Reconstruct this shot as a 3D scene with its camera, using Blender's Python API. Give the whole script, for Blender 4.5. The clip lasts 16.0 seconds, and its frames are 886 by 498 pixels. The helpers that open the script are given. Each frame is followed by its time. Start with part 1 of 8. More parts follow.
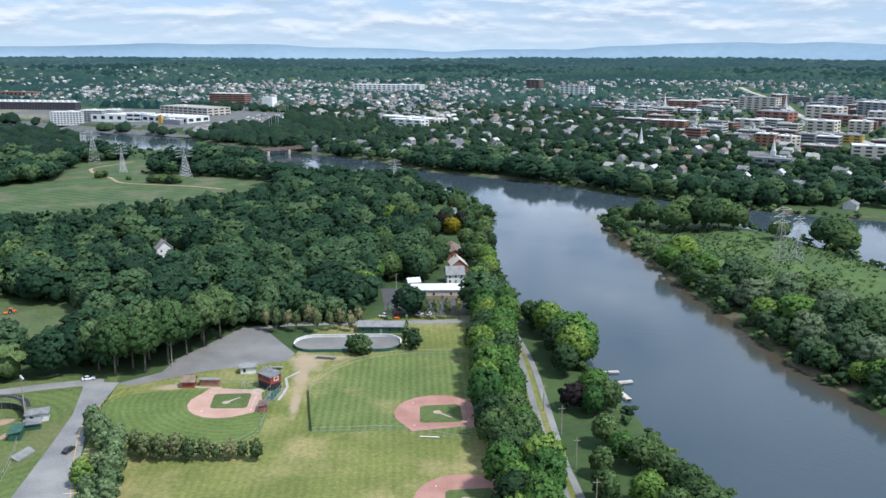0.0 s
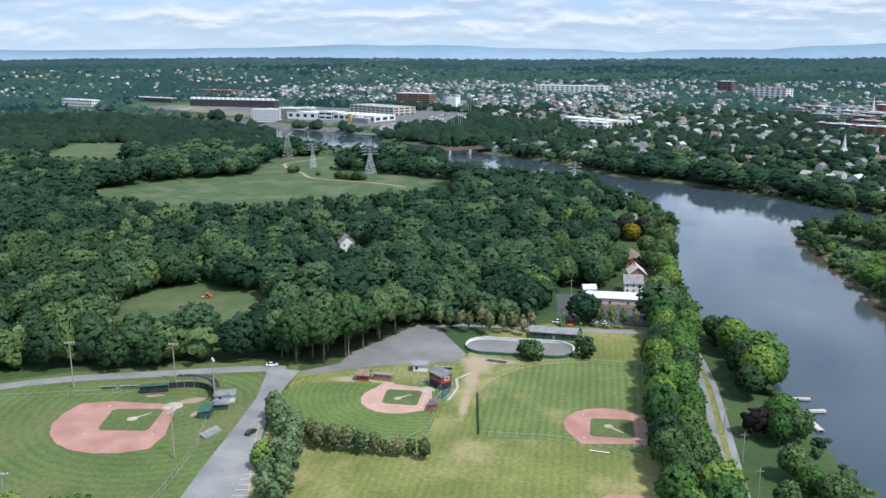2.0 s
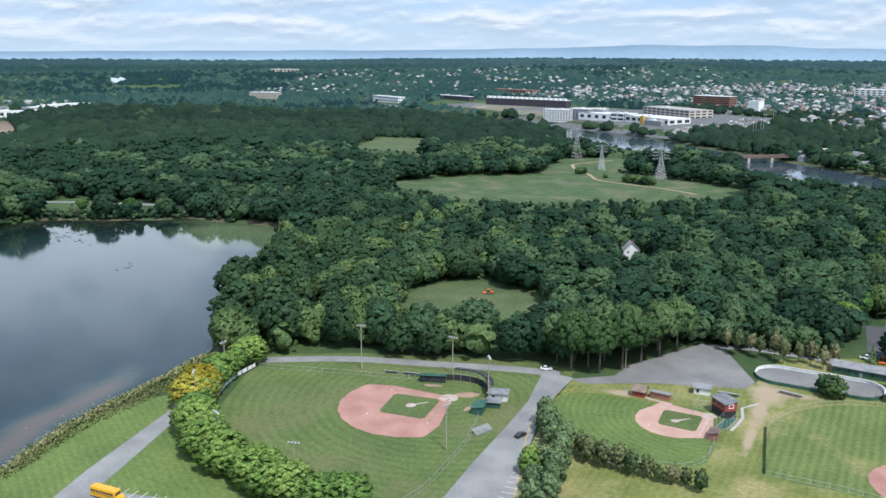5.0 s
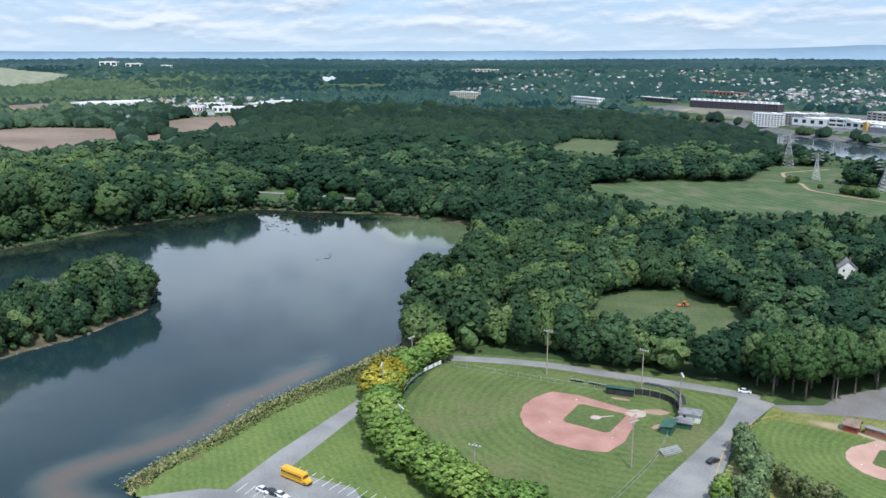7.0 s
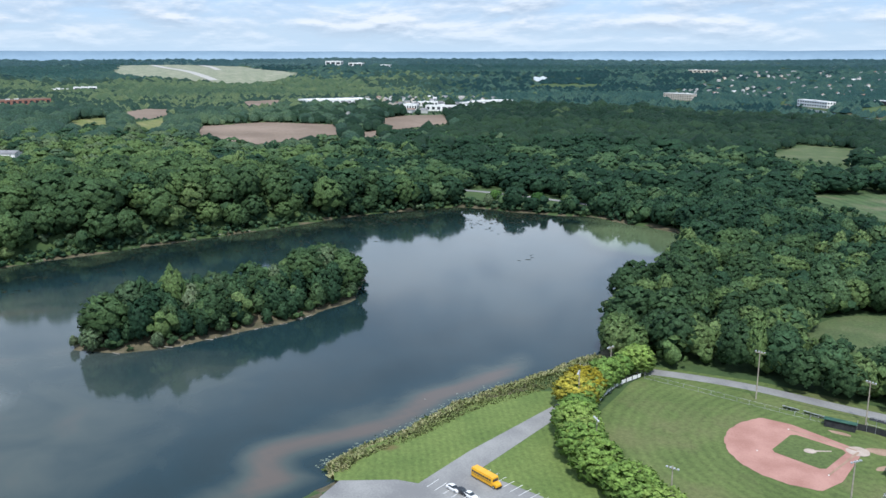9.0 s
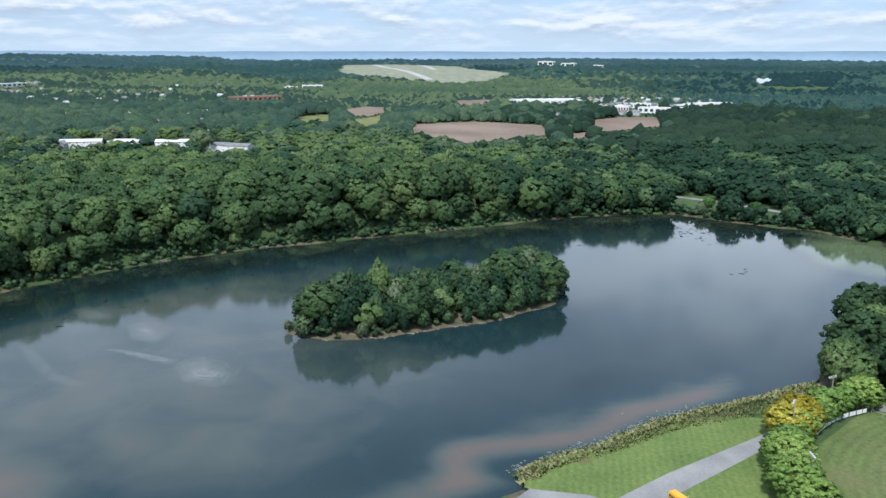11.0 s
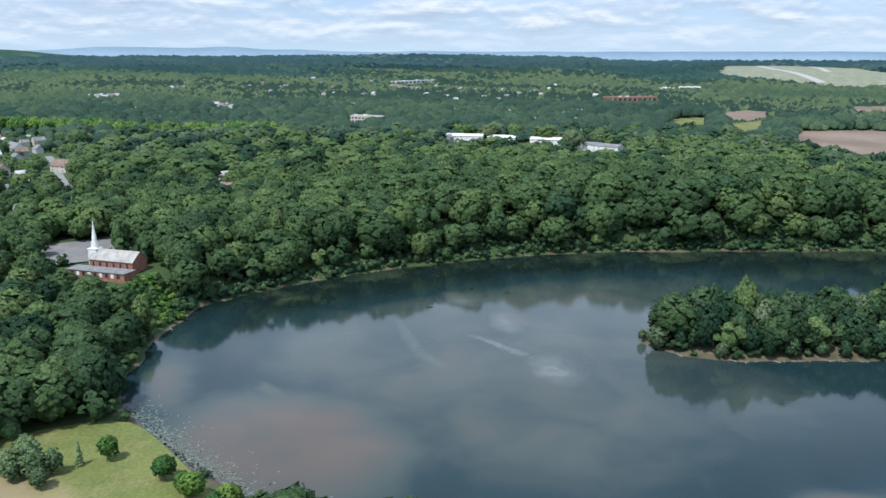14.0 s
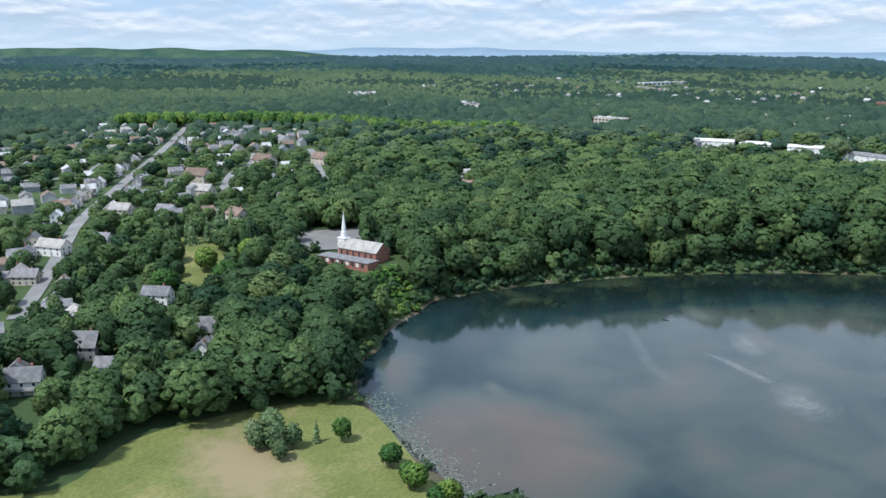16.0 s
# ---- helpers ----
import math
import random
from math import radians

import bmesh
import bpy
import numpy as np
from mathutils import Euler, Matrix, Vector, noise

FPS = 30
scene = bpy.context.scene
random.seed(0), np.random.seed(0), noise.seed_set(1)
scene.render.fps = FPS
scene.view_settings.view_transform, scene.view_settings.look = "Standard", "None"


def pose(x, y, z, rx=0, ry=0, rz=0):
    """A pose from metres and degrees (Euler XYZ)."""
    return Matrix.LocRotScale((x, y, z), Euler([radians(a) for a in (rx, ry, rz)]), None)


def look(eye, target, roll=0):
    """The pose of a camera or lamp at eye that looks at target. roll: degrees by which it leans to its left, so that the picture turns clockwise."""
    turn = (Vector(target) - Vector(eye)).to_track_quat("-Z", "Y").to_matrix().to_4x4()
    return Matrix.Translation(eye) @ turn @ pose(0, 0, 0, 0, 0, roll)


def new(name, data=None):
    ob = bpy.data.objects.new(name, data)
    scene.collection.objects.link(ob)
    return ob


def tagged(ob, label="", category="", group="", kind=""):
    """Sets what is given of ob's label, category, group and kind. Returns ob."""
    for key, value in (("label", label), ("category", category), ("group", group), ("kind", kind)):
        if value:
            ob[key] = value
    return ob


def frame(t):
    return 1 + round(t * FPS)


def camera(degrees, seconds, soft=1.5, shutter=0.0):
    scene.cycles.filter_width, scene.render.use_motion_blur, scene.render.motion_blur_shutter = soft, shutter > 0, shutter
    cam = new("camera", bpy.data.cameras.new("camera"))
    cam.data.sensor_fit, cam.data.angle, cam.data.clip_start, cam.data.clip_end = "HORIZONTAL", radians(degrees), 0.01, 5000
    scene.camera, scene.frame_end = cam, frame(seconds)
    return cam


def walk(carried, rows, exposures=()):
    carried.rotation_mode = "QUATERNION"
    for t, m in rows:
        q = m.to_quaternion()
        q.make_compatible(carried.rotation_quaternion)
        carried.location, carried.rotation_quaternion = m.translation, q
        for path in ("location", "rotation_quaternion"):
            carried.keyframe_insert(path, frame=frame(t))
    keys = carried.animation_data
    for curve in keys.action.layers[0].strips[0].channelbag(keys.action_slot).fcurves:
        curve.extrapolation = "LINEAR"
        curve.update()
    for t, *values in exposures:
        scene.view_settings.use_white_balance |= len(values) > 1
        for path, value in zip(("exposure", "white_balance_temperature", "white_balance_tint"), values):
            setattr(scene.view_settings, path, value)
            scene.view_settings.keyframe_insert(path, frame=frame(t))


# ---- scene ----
cam = camera(55.08, 16.0)
# seconds, place in metres, heading, tilt and lean in degrees
PATH = [
    (0.0, 0.00, -0.00, 116.00, 0.00, -13.11, 0.11),
    (0.5, -0.14, 1.15, 116.09, 2.96, -13.11, 0.06),
    (1.0, -0.31, 2.28, 116.17, 5.98, -13.10, 0.03),
    (1.5, -0.54, 3.32, 116.24, 9.04, -13.09, 0.00),
    (2.0, -0.82, 4.34, 116.33, 12.09, -13.08, -0.00),
    (2.5, -1.17, 5.31, 116.44, 15.22, -13.07, -0.00),
    (3.0, -1.64, 6.26, 116.53, 18.52, -13.06, 0.00),
    (3.5, -2.24, 7.27, 116.64, 21.84, -13.05, 0.02),
    (4.0, -2.97, 8.35, 116.69, 25.05, -13.06, 0.02),
    (4.5, -3.79, 9.46, 116.68, 28.19, -13.07, 0.03),
    (5.0, -4.68, 10.58, 116.64, 31.31, -13.07, 0.05),
    (5.5, -5.61, 11.67, 116.58, 34.47, -13.07, 0.08),
    (6.0, -6.54, 12.72, 116.52, 37.71, -13.07, 0.10),
    (6.5, -7.46, 13.70, 116.46, 41.09, -13.06, 0.10),
    (7.0, -8.27, 14.56, 116.44, 44.41, -13.05, 0.08),
    (7.5, -9.00, 15.28, 116.47, 47.75, -13.05, 0.06),
    (8.0, -9.73, 15.84, 116.57, 51.20, -13.06, 0.05),
    (8.5, -10.54, 16.33, 116.71, 54.72, -13.06, 0.05),
    (9.0, -11.46, 16.75, 116.82, 58.29, -13.07, 0.05),
    (9.5, -12.41, 17.17, 116.94, 61.75, -13.07, 0.03),
    (10.0, -13.38, 17.55, 117.07, 65.17, -13.07, 0.03),
    (10.5, -14.38, 17.89, 117.20, 68.64, -13.07, 0.03),
    (11.0, -15.41, 18.18, 117.32, 72.21, -13.07, 0.03),
    (11.5, -16.48, 18.38, 117.44, 75.98, -13.08, 0.03),
    (12.0, -17.58, 18.49, 117.54, 80.02, -13.08, 0.03),
    (12.5, -18.73, 18.43, 117.62, 84.81, -13.08, 0.01),
    (13.0, -19.92, 18.37, 117.68, 88.95, -13.06, 0.00),
    (13.5, -21.12, 18.21, 117.73, 92.79, -13.06, 0.01),
    (14.0, -22.33, 17.96, 117.80, 96.72, -13.06, 0.01),
    (14.5, -23.52, 17.63, 117.87, 100.72, -13.05, 0.02),
    (15.0, -24.66, 17.25, 117.92, 104.80, -13.05, 0.02),
    (15.5, -25.79, 16.89, 117.99, 108.77, -13.05, 0.03),
    (16.0, -26.91, 16.56, 118.09, 112.85, -13.04, 0.05),
]
walk(cam, [(t, pose(x, y, z, 90 + tilt, 0, yaw) @ pose(0, 0, 0, 0, 0, lean)) for t, x, y, z, yaw, tilt, lean in PATH])

# ---- world, sun ----
SUN_EL, SUN_AZ = radians(58), math.atan2(0.86, -0.51)  # azimuth from +y towards +x
world = bpy.data.worlds.new("world")
scene.world = world
world.use_nodes = True


def build_sky():
    nt = world.node_tree
    nt.nodes.clear()
    N, K = nt.nodes.new, nt.links.new
    out, bg = N("ShaderNodeOutputWorld"), N("ShaderNodeBackground")
    sky = N("ShaderNodeTexSky")
    sky.sky_type, sky.sun_disc = "NISHITA", False
    sky.sun_elevation, sky.sun_rotation = SUN_EL, SUN_AZ
    sky.air_density, sky.dust_density, sky.ozone_density = 1.0, 0.4, 2.0
    tc, sep = N("ShaderNodeTexCoord"), N("ShaderNodeSeparateXYZ")
    K(tc.outputs["Generated"], sep.inputs[0])

    def op(kind, a, b=None):
        n = N("ShaderNodeMath")
        n.operation = kind
        for i, v in enumerate((a, b)):
            if v is None:
                continue
            if isinstance(v, (int, float)):
                n.inputs[i].default_value = v
            else:
                K(v, n.inputs[i])
        return n.outputs[0]

    # heaped clouds on one level deck, lit from above
    def clouds(dz):
        zz = op("ADD", op("MAXIMUM", sep.outputs[2], 0.0), 0.19 + dz)
        flat = N("ShaderNodeCombineXYZ")
        K(op("DIVIDE", sep.outputs[0], zz), flat.inputs[0]), K(op("DIVIDE", sep.outputs[1], zz), flat.inputs[1])
        n = N("ShaderNodeTexNoise")
        n.inputs["Scale"].default_value, n.inputs["Detail"].default_value = 2.1, 9.0
        n.inputs["Roughness"].default_value, n.inputs["Distortion"].default_value = 0.60, 0.2
        K(flat.outputs[0], n.inputs["Vector"])
        total = n.outputs["Fac"]
        for az, el, wide, much in ((57, 12, 13, 0.20), (58, 25, 13, -0.16)):
            d = N("ShaderNodeVectorMath")
            d.operation = "DOT_PRODUCT"
            d.inputs[1].default_value = (-math.sin(radians(az)) * math.cos(radians(el)), math.cos(radians(az)) * math.cos(radians(el)), math.sin(radians(el)))
            K(tc.outputs["Generated"], d.inputs[0])
            m = N("ShaderNodeMapRange")
            m.interpolation_type = "SMOOTHSTEP"
            m.inputs[1].default_value, m.inputs[2].default_value, m.inputs[3].default_value, m.inputs[4].default_value = math.cos(radians(wide)), 1.0, 0.0, much
            K(d.outputs["Value"], m.inputs[0])
            total = op("ADD", total, m.outputs[0])
        return total

    here, above = clouds(0.0), clouds(0.006)
    ramp = N("ShaderNodeValToRGB")
    ramp.color_ramp.elements[0].position, ramp.color_ramp.elements[1].position = 0.37, 0.62
    K(here, ramp.inputs[0])
    lit = op("MULTIPLY_ADD", op("SUBTRACT", here, above), 3.6)
    lit.node.inputs[2].default_value = 0.50
    belly = N("ShaderNodeValToRGB")
    e = belly.color_ramp.elements
    e[0].position, e[0].color = 0.15, (4.0, 4.7, 5.6, 1)
    e[1].position, e[1].color = 0.85, (7.2, 7.5, 7.9, 1)
    mid = belly.color_ramp.elements.new(0.5)
    mid.color = (5.5, 6.2, 7.0, 1)
    K(lit, belly.inputs[0])
    gain = N("ShaderNodeMapRange")  # less air in front of the higher clouds
    gain.inputs[1].default_value, gain.inputs[2].default_value, gain.inputs[3].default_value, gain.inputs[4].default_value = 0.05, 0.14, 0.85, 1.65
    K(sep.outputs[2], gain.inputs[0])
    lift = N("ShaderNodeVectorMath")
    lift.operation = "SCALE"
    K(belly.outputs[0], lift.inputs[0]), K(gain.outputs[0], lift.inputs["Scale"])
    mix = N("ShaderNodeMix")
    mix.data_type = "RGBA"
    thin = N("ShaderNodeMapRange")  # a thinner, more even veil high up
    thin.inputs[1].default_value, thin.inputs[2].default_value, thin.inputs[3].default_value, thin.inputs[4].default_value = 0.25, 0.42, 0.94, 0.38
    K(sep.outputs[2], thin.inputs[0])
    cover = op("MULTIPLY", ramp.outputs["Color"], thin.outputs[0])
    cool = N("ShaderNodeMix")
    cool.data_type, cool.blend_type = "RGBA", "MULTIPLY"
    cool.inputs["Factor"].default_value, cool.inputs["B"].default_value = 1.0, (0.74, 0.86, 1.10, 1)
    K(sky.outputs[0], cool.inputs["A"])
    air = N("ShaderNodeMix")
    air.data_type = "RGBA"
    air.inputs["Factor"].default_value, air.inputs["B"].default_value = 0.6, (3.3, 4.3, 5.9, 1)
    K(cool.outputs["Result"], air.inputs["A"])
    K(cover, mix.inputs["Factor"]), K(air.outputs["Result"], mix.inputs["A"]), K(lift.outputs[0], mix.inputs["B"])
    # an even veil high up
    veil = N("ShaderNodeMapRange")
    veil.inputs[1].default_value, veil.inputs[2].default_value, veil.inputs[3].default_value, veil.inputs[4].default_value = 0.16, 0.36, 0.0, 0.22
    K(sep.outputs[2], veil.inputs[0])
    even = N("ShaderNodeMix")
    even.data_type = "RGBA"
    even.inputs["B"].default_value = (5.7, 6.6, 7.4, 1)
    K(veil.outputs[0], even.inputs["Factor"]), K(mix.outputs["Result"], even.inputs["A"])
    mix = even
    # pale air near the horizon
    haze = N("ShaderNodeMapRange")
    haze.inputs[1].default_value, haze.inputs[2].default_value = 0.0, 0.032
    haze.inputs[3].default_value, haze.inputs[4].default_value = 0.85, 0.0
    K(sep.outputs[2], haze.inputs[0])
    mix2 = N("ShaderNodeMix")
    mix2.data_type = "RGBA"
    mix2.inputs["B"].default_value = (4.1, 5.2, 6.2, 1)
    K(haze.outputs[0], mix2.inputs["Factor"]), K(mix.outputs["Result"], mix2.inputs["A"])
    K(mix2.outputs["Result"], bg.inputs[0])
    bg.inputs[1].default_value = 0.138
    K(bg.outputs[0], out.inputs[0])


build_sky()
sun_data = bpy.data.lights.new("sun", "SUN")
sun_data.energy, sun_data.angle, sun_data.color = 4.3, radians(6), (1.0, 0.96, 0.90)
sun = new("sun", sun_data)
sun.matrix_world = look((0.86 * 300, -0.51 * 300, 480), (0, 0, 0))
scene.view_settings.exposure = 0.10
scene.view_settings.use_white_balance = True
scene.view_settings.white_balance_temperature, scene.view_settings.white_balance_tint = 6100.0, 10.0

# ---- materials ----
MATS = {}


def material(name, dark, light, rough=0.8, scale=1.0, fine=8.0, metal=0.0, bump=0.0, spec=0.3, random_tint=0.0, third=None, stretch=None, coat=0.0):
    """A surface whose colour runs from dark to light in two sizes of noise."""
    m = bpy.data.materials.new(name)
    m.use_nodes = True
    nt = m.node_tree
    N, K = nt.nodes.new, nt.links.new
    b = nt.nodes["Principled BSDF"]
    b.inputs["Roughness"].default_value, b.inputs["Metallic"].default_value = rough, metal
    b.inputs["Specular IOR Level"].default_value = spec
    b.inputs["Coat Weight"].default_value = coat
    tc = N("ShaderNodeNewGeometry")
    vec = tc.outputs["Position"]
    if stretch:
        mp = N("ShaderNodeMapping")
        mp.inputs["Scale"].default_value = stretch
        K(vec, mp.inputs[0])
        vec = mp.outputs[0]
    n1, n2 = N("ShaderNodeTexNoise"), N("ShaderNodeTexNoise")
    for n, s in ((n1, scale), (n2, fine)):
        n.inputs["Scale"].default_value, n.inputs["Detail"].default_value = s, 5.0
        K(vec, n.inputs["Vector"])
    add = N("ShaderNodeMath")
    add.operation = "ADD"
    half = N("ShaderNodeMath")
    half.operation = "MULTIPLY_ADD"
    half.inputs[1].default_value, half.inputs[2].default_value = 0.5, -0.25
    K(n2.outputs["Fac"], half.inputs[0])
    K(n1.outputs["Fac"], add.inputs[0]), K(half.outputs[0], add.inputs[1])
    fac = add.outputs[0]
    if random_tint:
        oi = N("ShaderNodeObjectInfo")
        ma = N("ShaderNodeMath")
        ma.operation = "MULTIPLY_ADD"
        ma.inputs[1].default_value, ma.inputs[2].default_value = random_tint, -random_tint / 2
        K(oi.outputs["Random"], ma.inputs[0])
        a2 = N("ShaderNodeMath")
        a2.operation = "ADD"
        K(fac, a2.inputs[0]), K(ma.outputs[0], a2.inputs[1])
        fac = a2.outputs[0]
    ramp = N("ShaderNodeValToRGB")
    e = ramp.color_ramp.elements
    e[0].position, e[0].color = 0.33, (*dark, 1)
    e[1].position, e[1].color = 0.67, (*light, 1)
    if third:
        x = ramp.color_ramp.elements.new(0.78)
        x.color = (*third, 1)
    K(fac, ramp.inputs[0])
    K(ramp.outputs[0], b.inputs["Base Color"])
    if bump:
        bp = N("ShaderNodeBump")
        bp.inputs["Strength"].default_value, bp.inputs["Distance"].default_value = bump, 0.1
        K(n2.outputs["Fac"], bp.inputs["Height"]), K(bp.outputs[0], b.inputs["Normal"])
    MATS[name] = m
    return m


def foliage(name, stops, rough=0.65):
    """Leaves: a tone for each tree, a lesser one for each spray of leaves."""
    m = bpy.data.materials.new(name)
    m.use_nodes = True
    nt = m.node_tree
    N, K = nt.nodes.new, nt.links.new
    b = nt.nodes["Principled BSDF"]
    b.inputs["Roughness"].default_value = rough
    b.inputs["Specular IOR Level"].default_value = 0.10
    at, oi, geo = N("ShaderNodeAttribute"), N("ShaderNodeObjectInfo"), N("ShaderNodeNewGeometry")
    at.attribute_name = "tint"
    add, frac = N("ShaderNodeMath"), N("ShaderNodeMath")
    add.operation, frac.operation = "ADD", "FRACT"
    K(at.outputs["Fac"], add.inputs[0]), K(oi.outputs["Random"], add.inputs[1]), K(add.outputs[0], frac.inputs[0])
    isl = N("ShaderNodeMath")
    isl.operation = "MULTIPLY_ADD"
    isl.inputs[1].default_value = 0.13
    K(geo.outputs["Random Per Island"], isl.inputs[0])
    base = N("ShaderNodeMath")
    base.operation = "MULTIPLY_ADD"
    base.inputs[1].default_value, base.inputs[2].default_value = 0.86, -0.03
    K(frac.outputs[0], base.inputs[0]), K(base.outputs[0], isl.inputs[2])
    ramp = N("ShaderNodeValToRGB")
    e = ramp.color_ramp.elements
    e[0].position, e[0].color = stops[0][0], (*stops[0][1], 1)
    e[1].position, e[1].color = stops[-1][0], (*stops[-1][1], 1)
    for p, c in stops[1:-1]:
        x = ramp.color_ramp.elements.new(p)
        x.color = (*c, 1)
    K(isl.outputs[0], ramp.inputs[0])
    nz = N("ShaderNodeTexNoise")
    nz.inputs["Scale"].default_value, nz.inputs["Detail"].default_value, nz.inputs["Roughness"].default_value = 0.75, 5.0, 0.8
    K(geo.outputs["Position"], nz.inputs["Vector"])
    mr = N("ShaderNodeMapRange")
    mr.inputs[1].default_value, mr.inputs[2].default_value, mr.inputs[3].default_value, mr.inputs[4].default_value = 0.39, 0.61, 0.42, 1.78
    K(nz.outputs["Fac"], mr.inputs[0])
    sc = N("ShaderNodeVectorMath")
    sc.operation = "SCALE"
    K(ramp.outputs[0], sc.inputs[0]), K(mr.outputs[0], sc.inputs["Scale"]), K(sc.outputs[0], b.inputs["Base Color"])
    thin, both = N("ShaderNodeBsdfTranslucent"), N("ShaderNodeMixShader")
    both.inputs[0].default_value = 0.40
    K(sc.outputs[0], thin.inputs["Color"]), K(b.outputs[0], both.inputs[1]), K(thin.outputs[0], both.inputs[2])
    K(both.outputs[0], nt.nodes["Material Output"].inputs["Surface"])
    bp = N("ShaderNodeBump")
    bp.inputs["Strength"].default_value, bp.inputs["Distance"].default_value = 0.4, 0.4
    K(nz.outputs["Fac"], bp.inputs["Height"]), K(bp.outputs[0], b.inputs["Normal"])
    MATS[name] = m
    return m


LEAF = foliage("leaf", [(0.0, (0.0342, 0.0698, 0.0327)), (0.35, (0.0618, 0.1114, 0.0463)), (0.7, (0.1008, 0.1618, 0.0579)), (0.92, (0.1275, 0.1856, 0.0714)), (1.0, (0.1535, 0.1973, 0.0914))])
# LEAF darkened: cloud shade over the north woods put into the colour
LEAF_DARKENED = foliage("darkened_leaf", [(0.0, (0.0198, 0.0499, 0.0285)), (0.35, (0.0331, 0.0734, 0.0384)), (0.7, (0.0548, 0.1078, 0.0503)), (1.0, (0.1030, 0.1642, 0.0718))])
# farther north: the same cloud shade, with haze mixed into the colour
LEAF_SHADE_FAR = foliage("shade_haze_leaf", [(0.0, (0.0108, 0.0300, 0.0195)), (0.35, (0.0193, 0.0444, 0.0266)), (0.7, (0.0338, 0.0672, 0.0347)), (1.0, (0.0753, 0.1104, 0.0489))])
# far woods: haze put into bluer or paler leaf colours
LEAF_BLUE = foliage("blue_haze_leaf", [(0.0, (0.0112, 0.0399, 0.0412)), (0.35, (0.0185, 0.0561, 0.0553)), (0.7, (0.0328, 0.0815, 0.0723)), (1.0, (0.0737, 0.1304, 0.0921))])
LEAF_WEST = foliage("west_haze_leaf", [(0.0, (0.0250, 0.0572, 0.0438)), (0.35, (0.0464, 0.0892, 0.0592)), (0.7, (0.0797, 0.1301, 0.0702)), (1.0, (0.1487, 0.1929, 0.0911))])
LEAF_HAZE = foliage("horizon_haze_leaf", [(0.0, (0.0274, 0.0706, 0.0790)), (0.5, (0.0469, 0.0974, 0.1003)), (1.0, (0.0978, 0.1512, 0.1338))])
LEAF_BRIGHT = foliage("leaf_bright", [(0.0, (0.0456, 0.1152, 0.0348)), (0.6, (0.1056, 0.2016, 0.0464)), (1.0, (0.2040, 0.2820, 0.0603))])
LEAF_HEDGE = foliage("hedge_leaf", [(0.0, (0.1243, 0.2195, 0.0554)), (0.6, (0.1983, 0.3027, 0.0727)), (1.0, (0.2846, 0.3709, 0.1026))])
LEAF_PINE = foliage("needle", [(0.0, (0.0813, 0.1268, 0.0538)), (0.6, (0.1593, 0.1918, 0.0867)), (1.0, (0.2844, 0.2600, 0.1420))])
LEAF_SPRUCE = foliage("spruce_needle", [(0.0, (0.0858, 0.1405, 0.0654)), (0.6, (0.1579, 0.2282, 0.1076)), (1.0, (0.2489, 0.3058, 0.1601))])
LEAF_PALE = foliage("cottonwood_leaf", [(0.0, (0.0500, 0.0975, 0.0360)), (0.6, (0.0825, 0.1450, 0.0528)), (1.0, (0.1225, 0.1812, 0.0768))])
LEAF_YELLOW = foliage("leaf_yellow", [(0.0, (0.2246, 0.1902, 0.0187)), (0.6, (0.3629, 0.3139, 0.0374)), (1.0, (0.4320, 0.3995, 0.0749))])
LEAF_PURPLE = foliage("leaf_purple", [(0.0, (0.018, 0.016, 0.018)), (1.0, (0.05, 0.032, 0.036))])
LEAF_SILVER = foliage("leaf_silver", [(0.0, (0.0518, 0.0936, 0.0468)), (0.6, (0.0950, 0.1498, 0.0749)), (1.0, (0.1642, 0.2059, 0.1217))])
WEED_REFLECTION = foliage("pond_weed", [(0.0, (0.012, 0.018, 0.011)), (0.6, (0.022, 0.028, 0.016)), (1.0, (0.045, 0.045, 0.026))], 0.85)
REED = foliage("reed", [(0.0, (0.1050, 0.1500, 0.0486)), (0.6, (0.2400, 0.2700, 0.1134)), (1.0, (0.4950, 0.4500, 0.2754))])
BARK = material("bark", (0.06, 0.05, 0.04), (0.17, 0.15, 0.12), 0.9, 2.0, 9.0, bump=0.4)
# pads paler than leaves: the sky's sheen is put into the colour
LILY = material("lily_pad", (0.09, 0.12, 0.085), (0.18, 0.21, 0.16), 0.4, 0.5, 3.0, spec=0.5)
DEADWOOD = material("bleached_wood", (0.20, 0.18, 0.15), (0.42, 0.39, 0.34), 0.9, 1.0, 6.0)
GROUND = material("rough_grass", (0.030, 0.058, 0.020), (0.058, 0.094, 0.030), 0.95, 0.02, 0.35, bump=0.3)
ASPHALT = material("asphalt", (0.17, 0.17, 0.17), (0.26, 0.26, 0.25), 0.9, 0.08, 1.6, bump=0.1)
ASPHALT_NEW = material("asphalt_new", (0.060, 0.062, 0.068), (0.085, 0.086, 0.09), 0.9, 0.1, 2.0)
CLAY_PALE = material("pale_clay", (0.38, 0.235, 0.185), (0.48, 0.31, 0.25), 0.95, 0.12, 2.2, bump=0.1)
GRAVEL = material("gravel", (0.145, 0.142, 0.138), (0.21, 0.206, 0.198), 0.95, 0.07, 1.2, bump=0.2)
CONCRETE = material("concrete", (0.30, 0.29, 0.27), (0.42, 0.41, 0.38), 0.9, 0.3, 3.0)
CLAY = material("red_clay", (0.30, 0.155, 0.125), (0.40, 0.225, 0.185), 0.95, 0.12, 2.2, bump=0.1)
CLAY_WORN = material("worn_clay", (0.25, 0.165, 0.115), (0.34, 0.24, 0.175), 0.95, 0.2, 2.2)
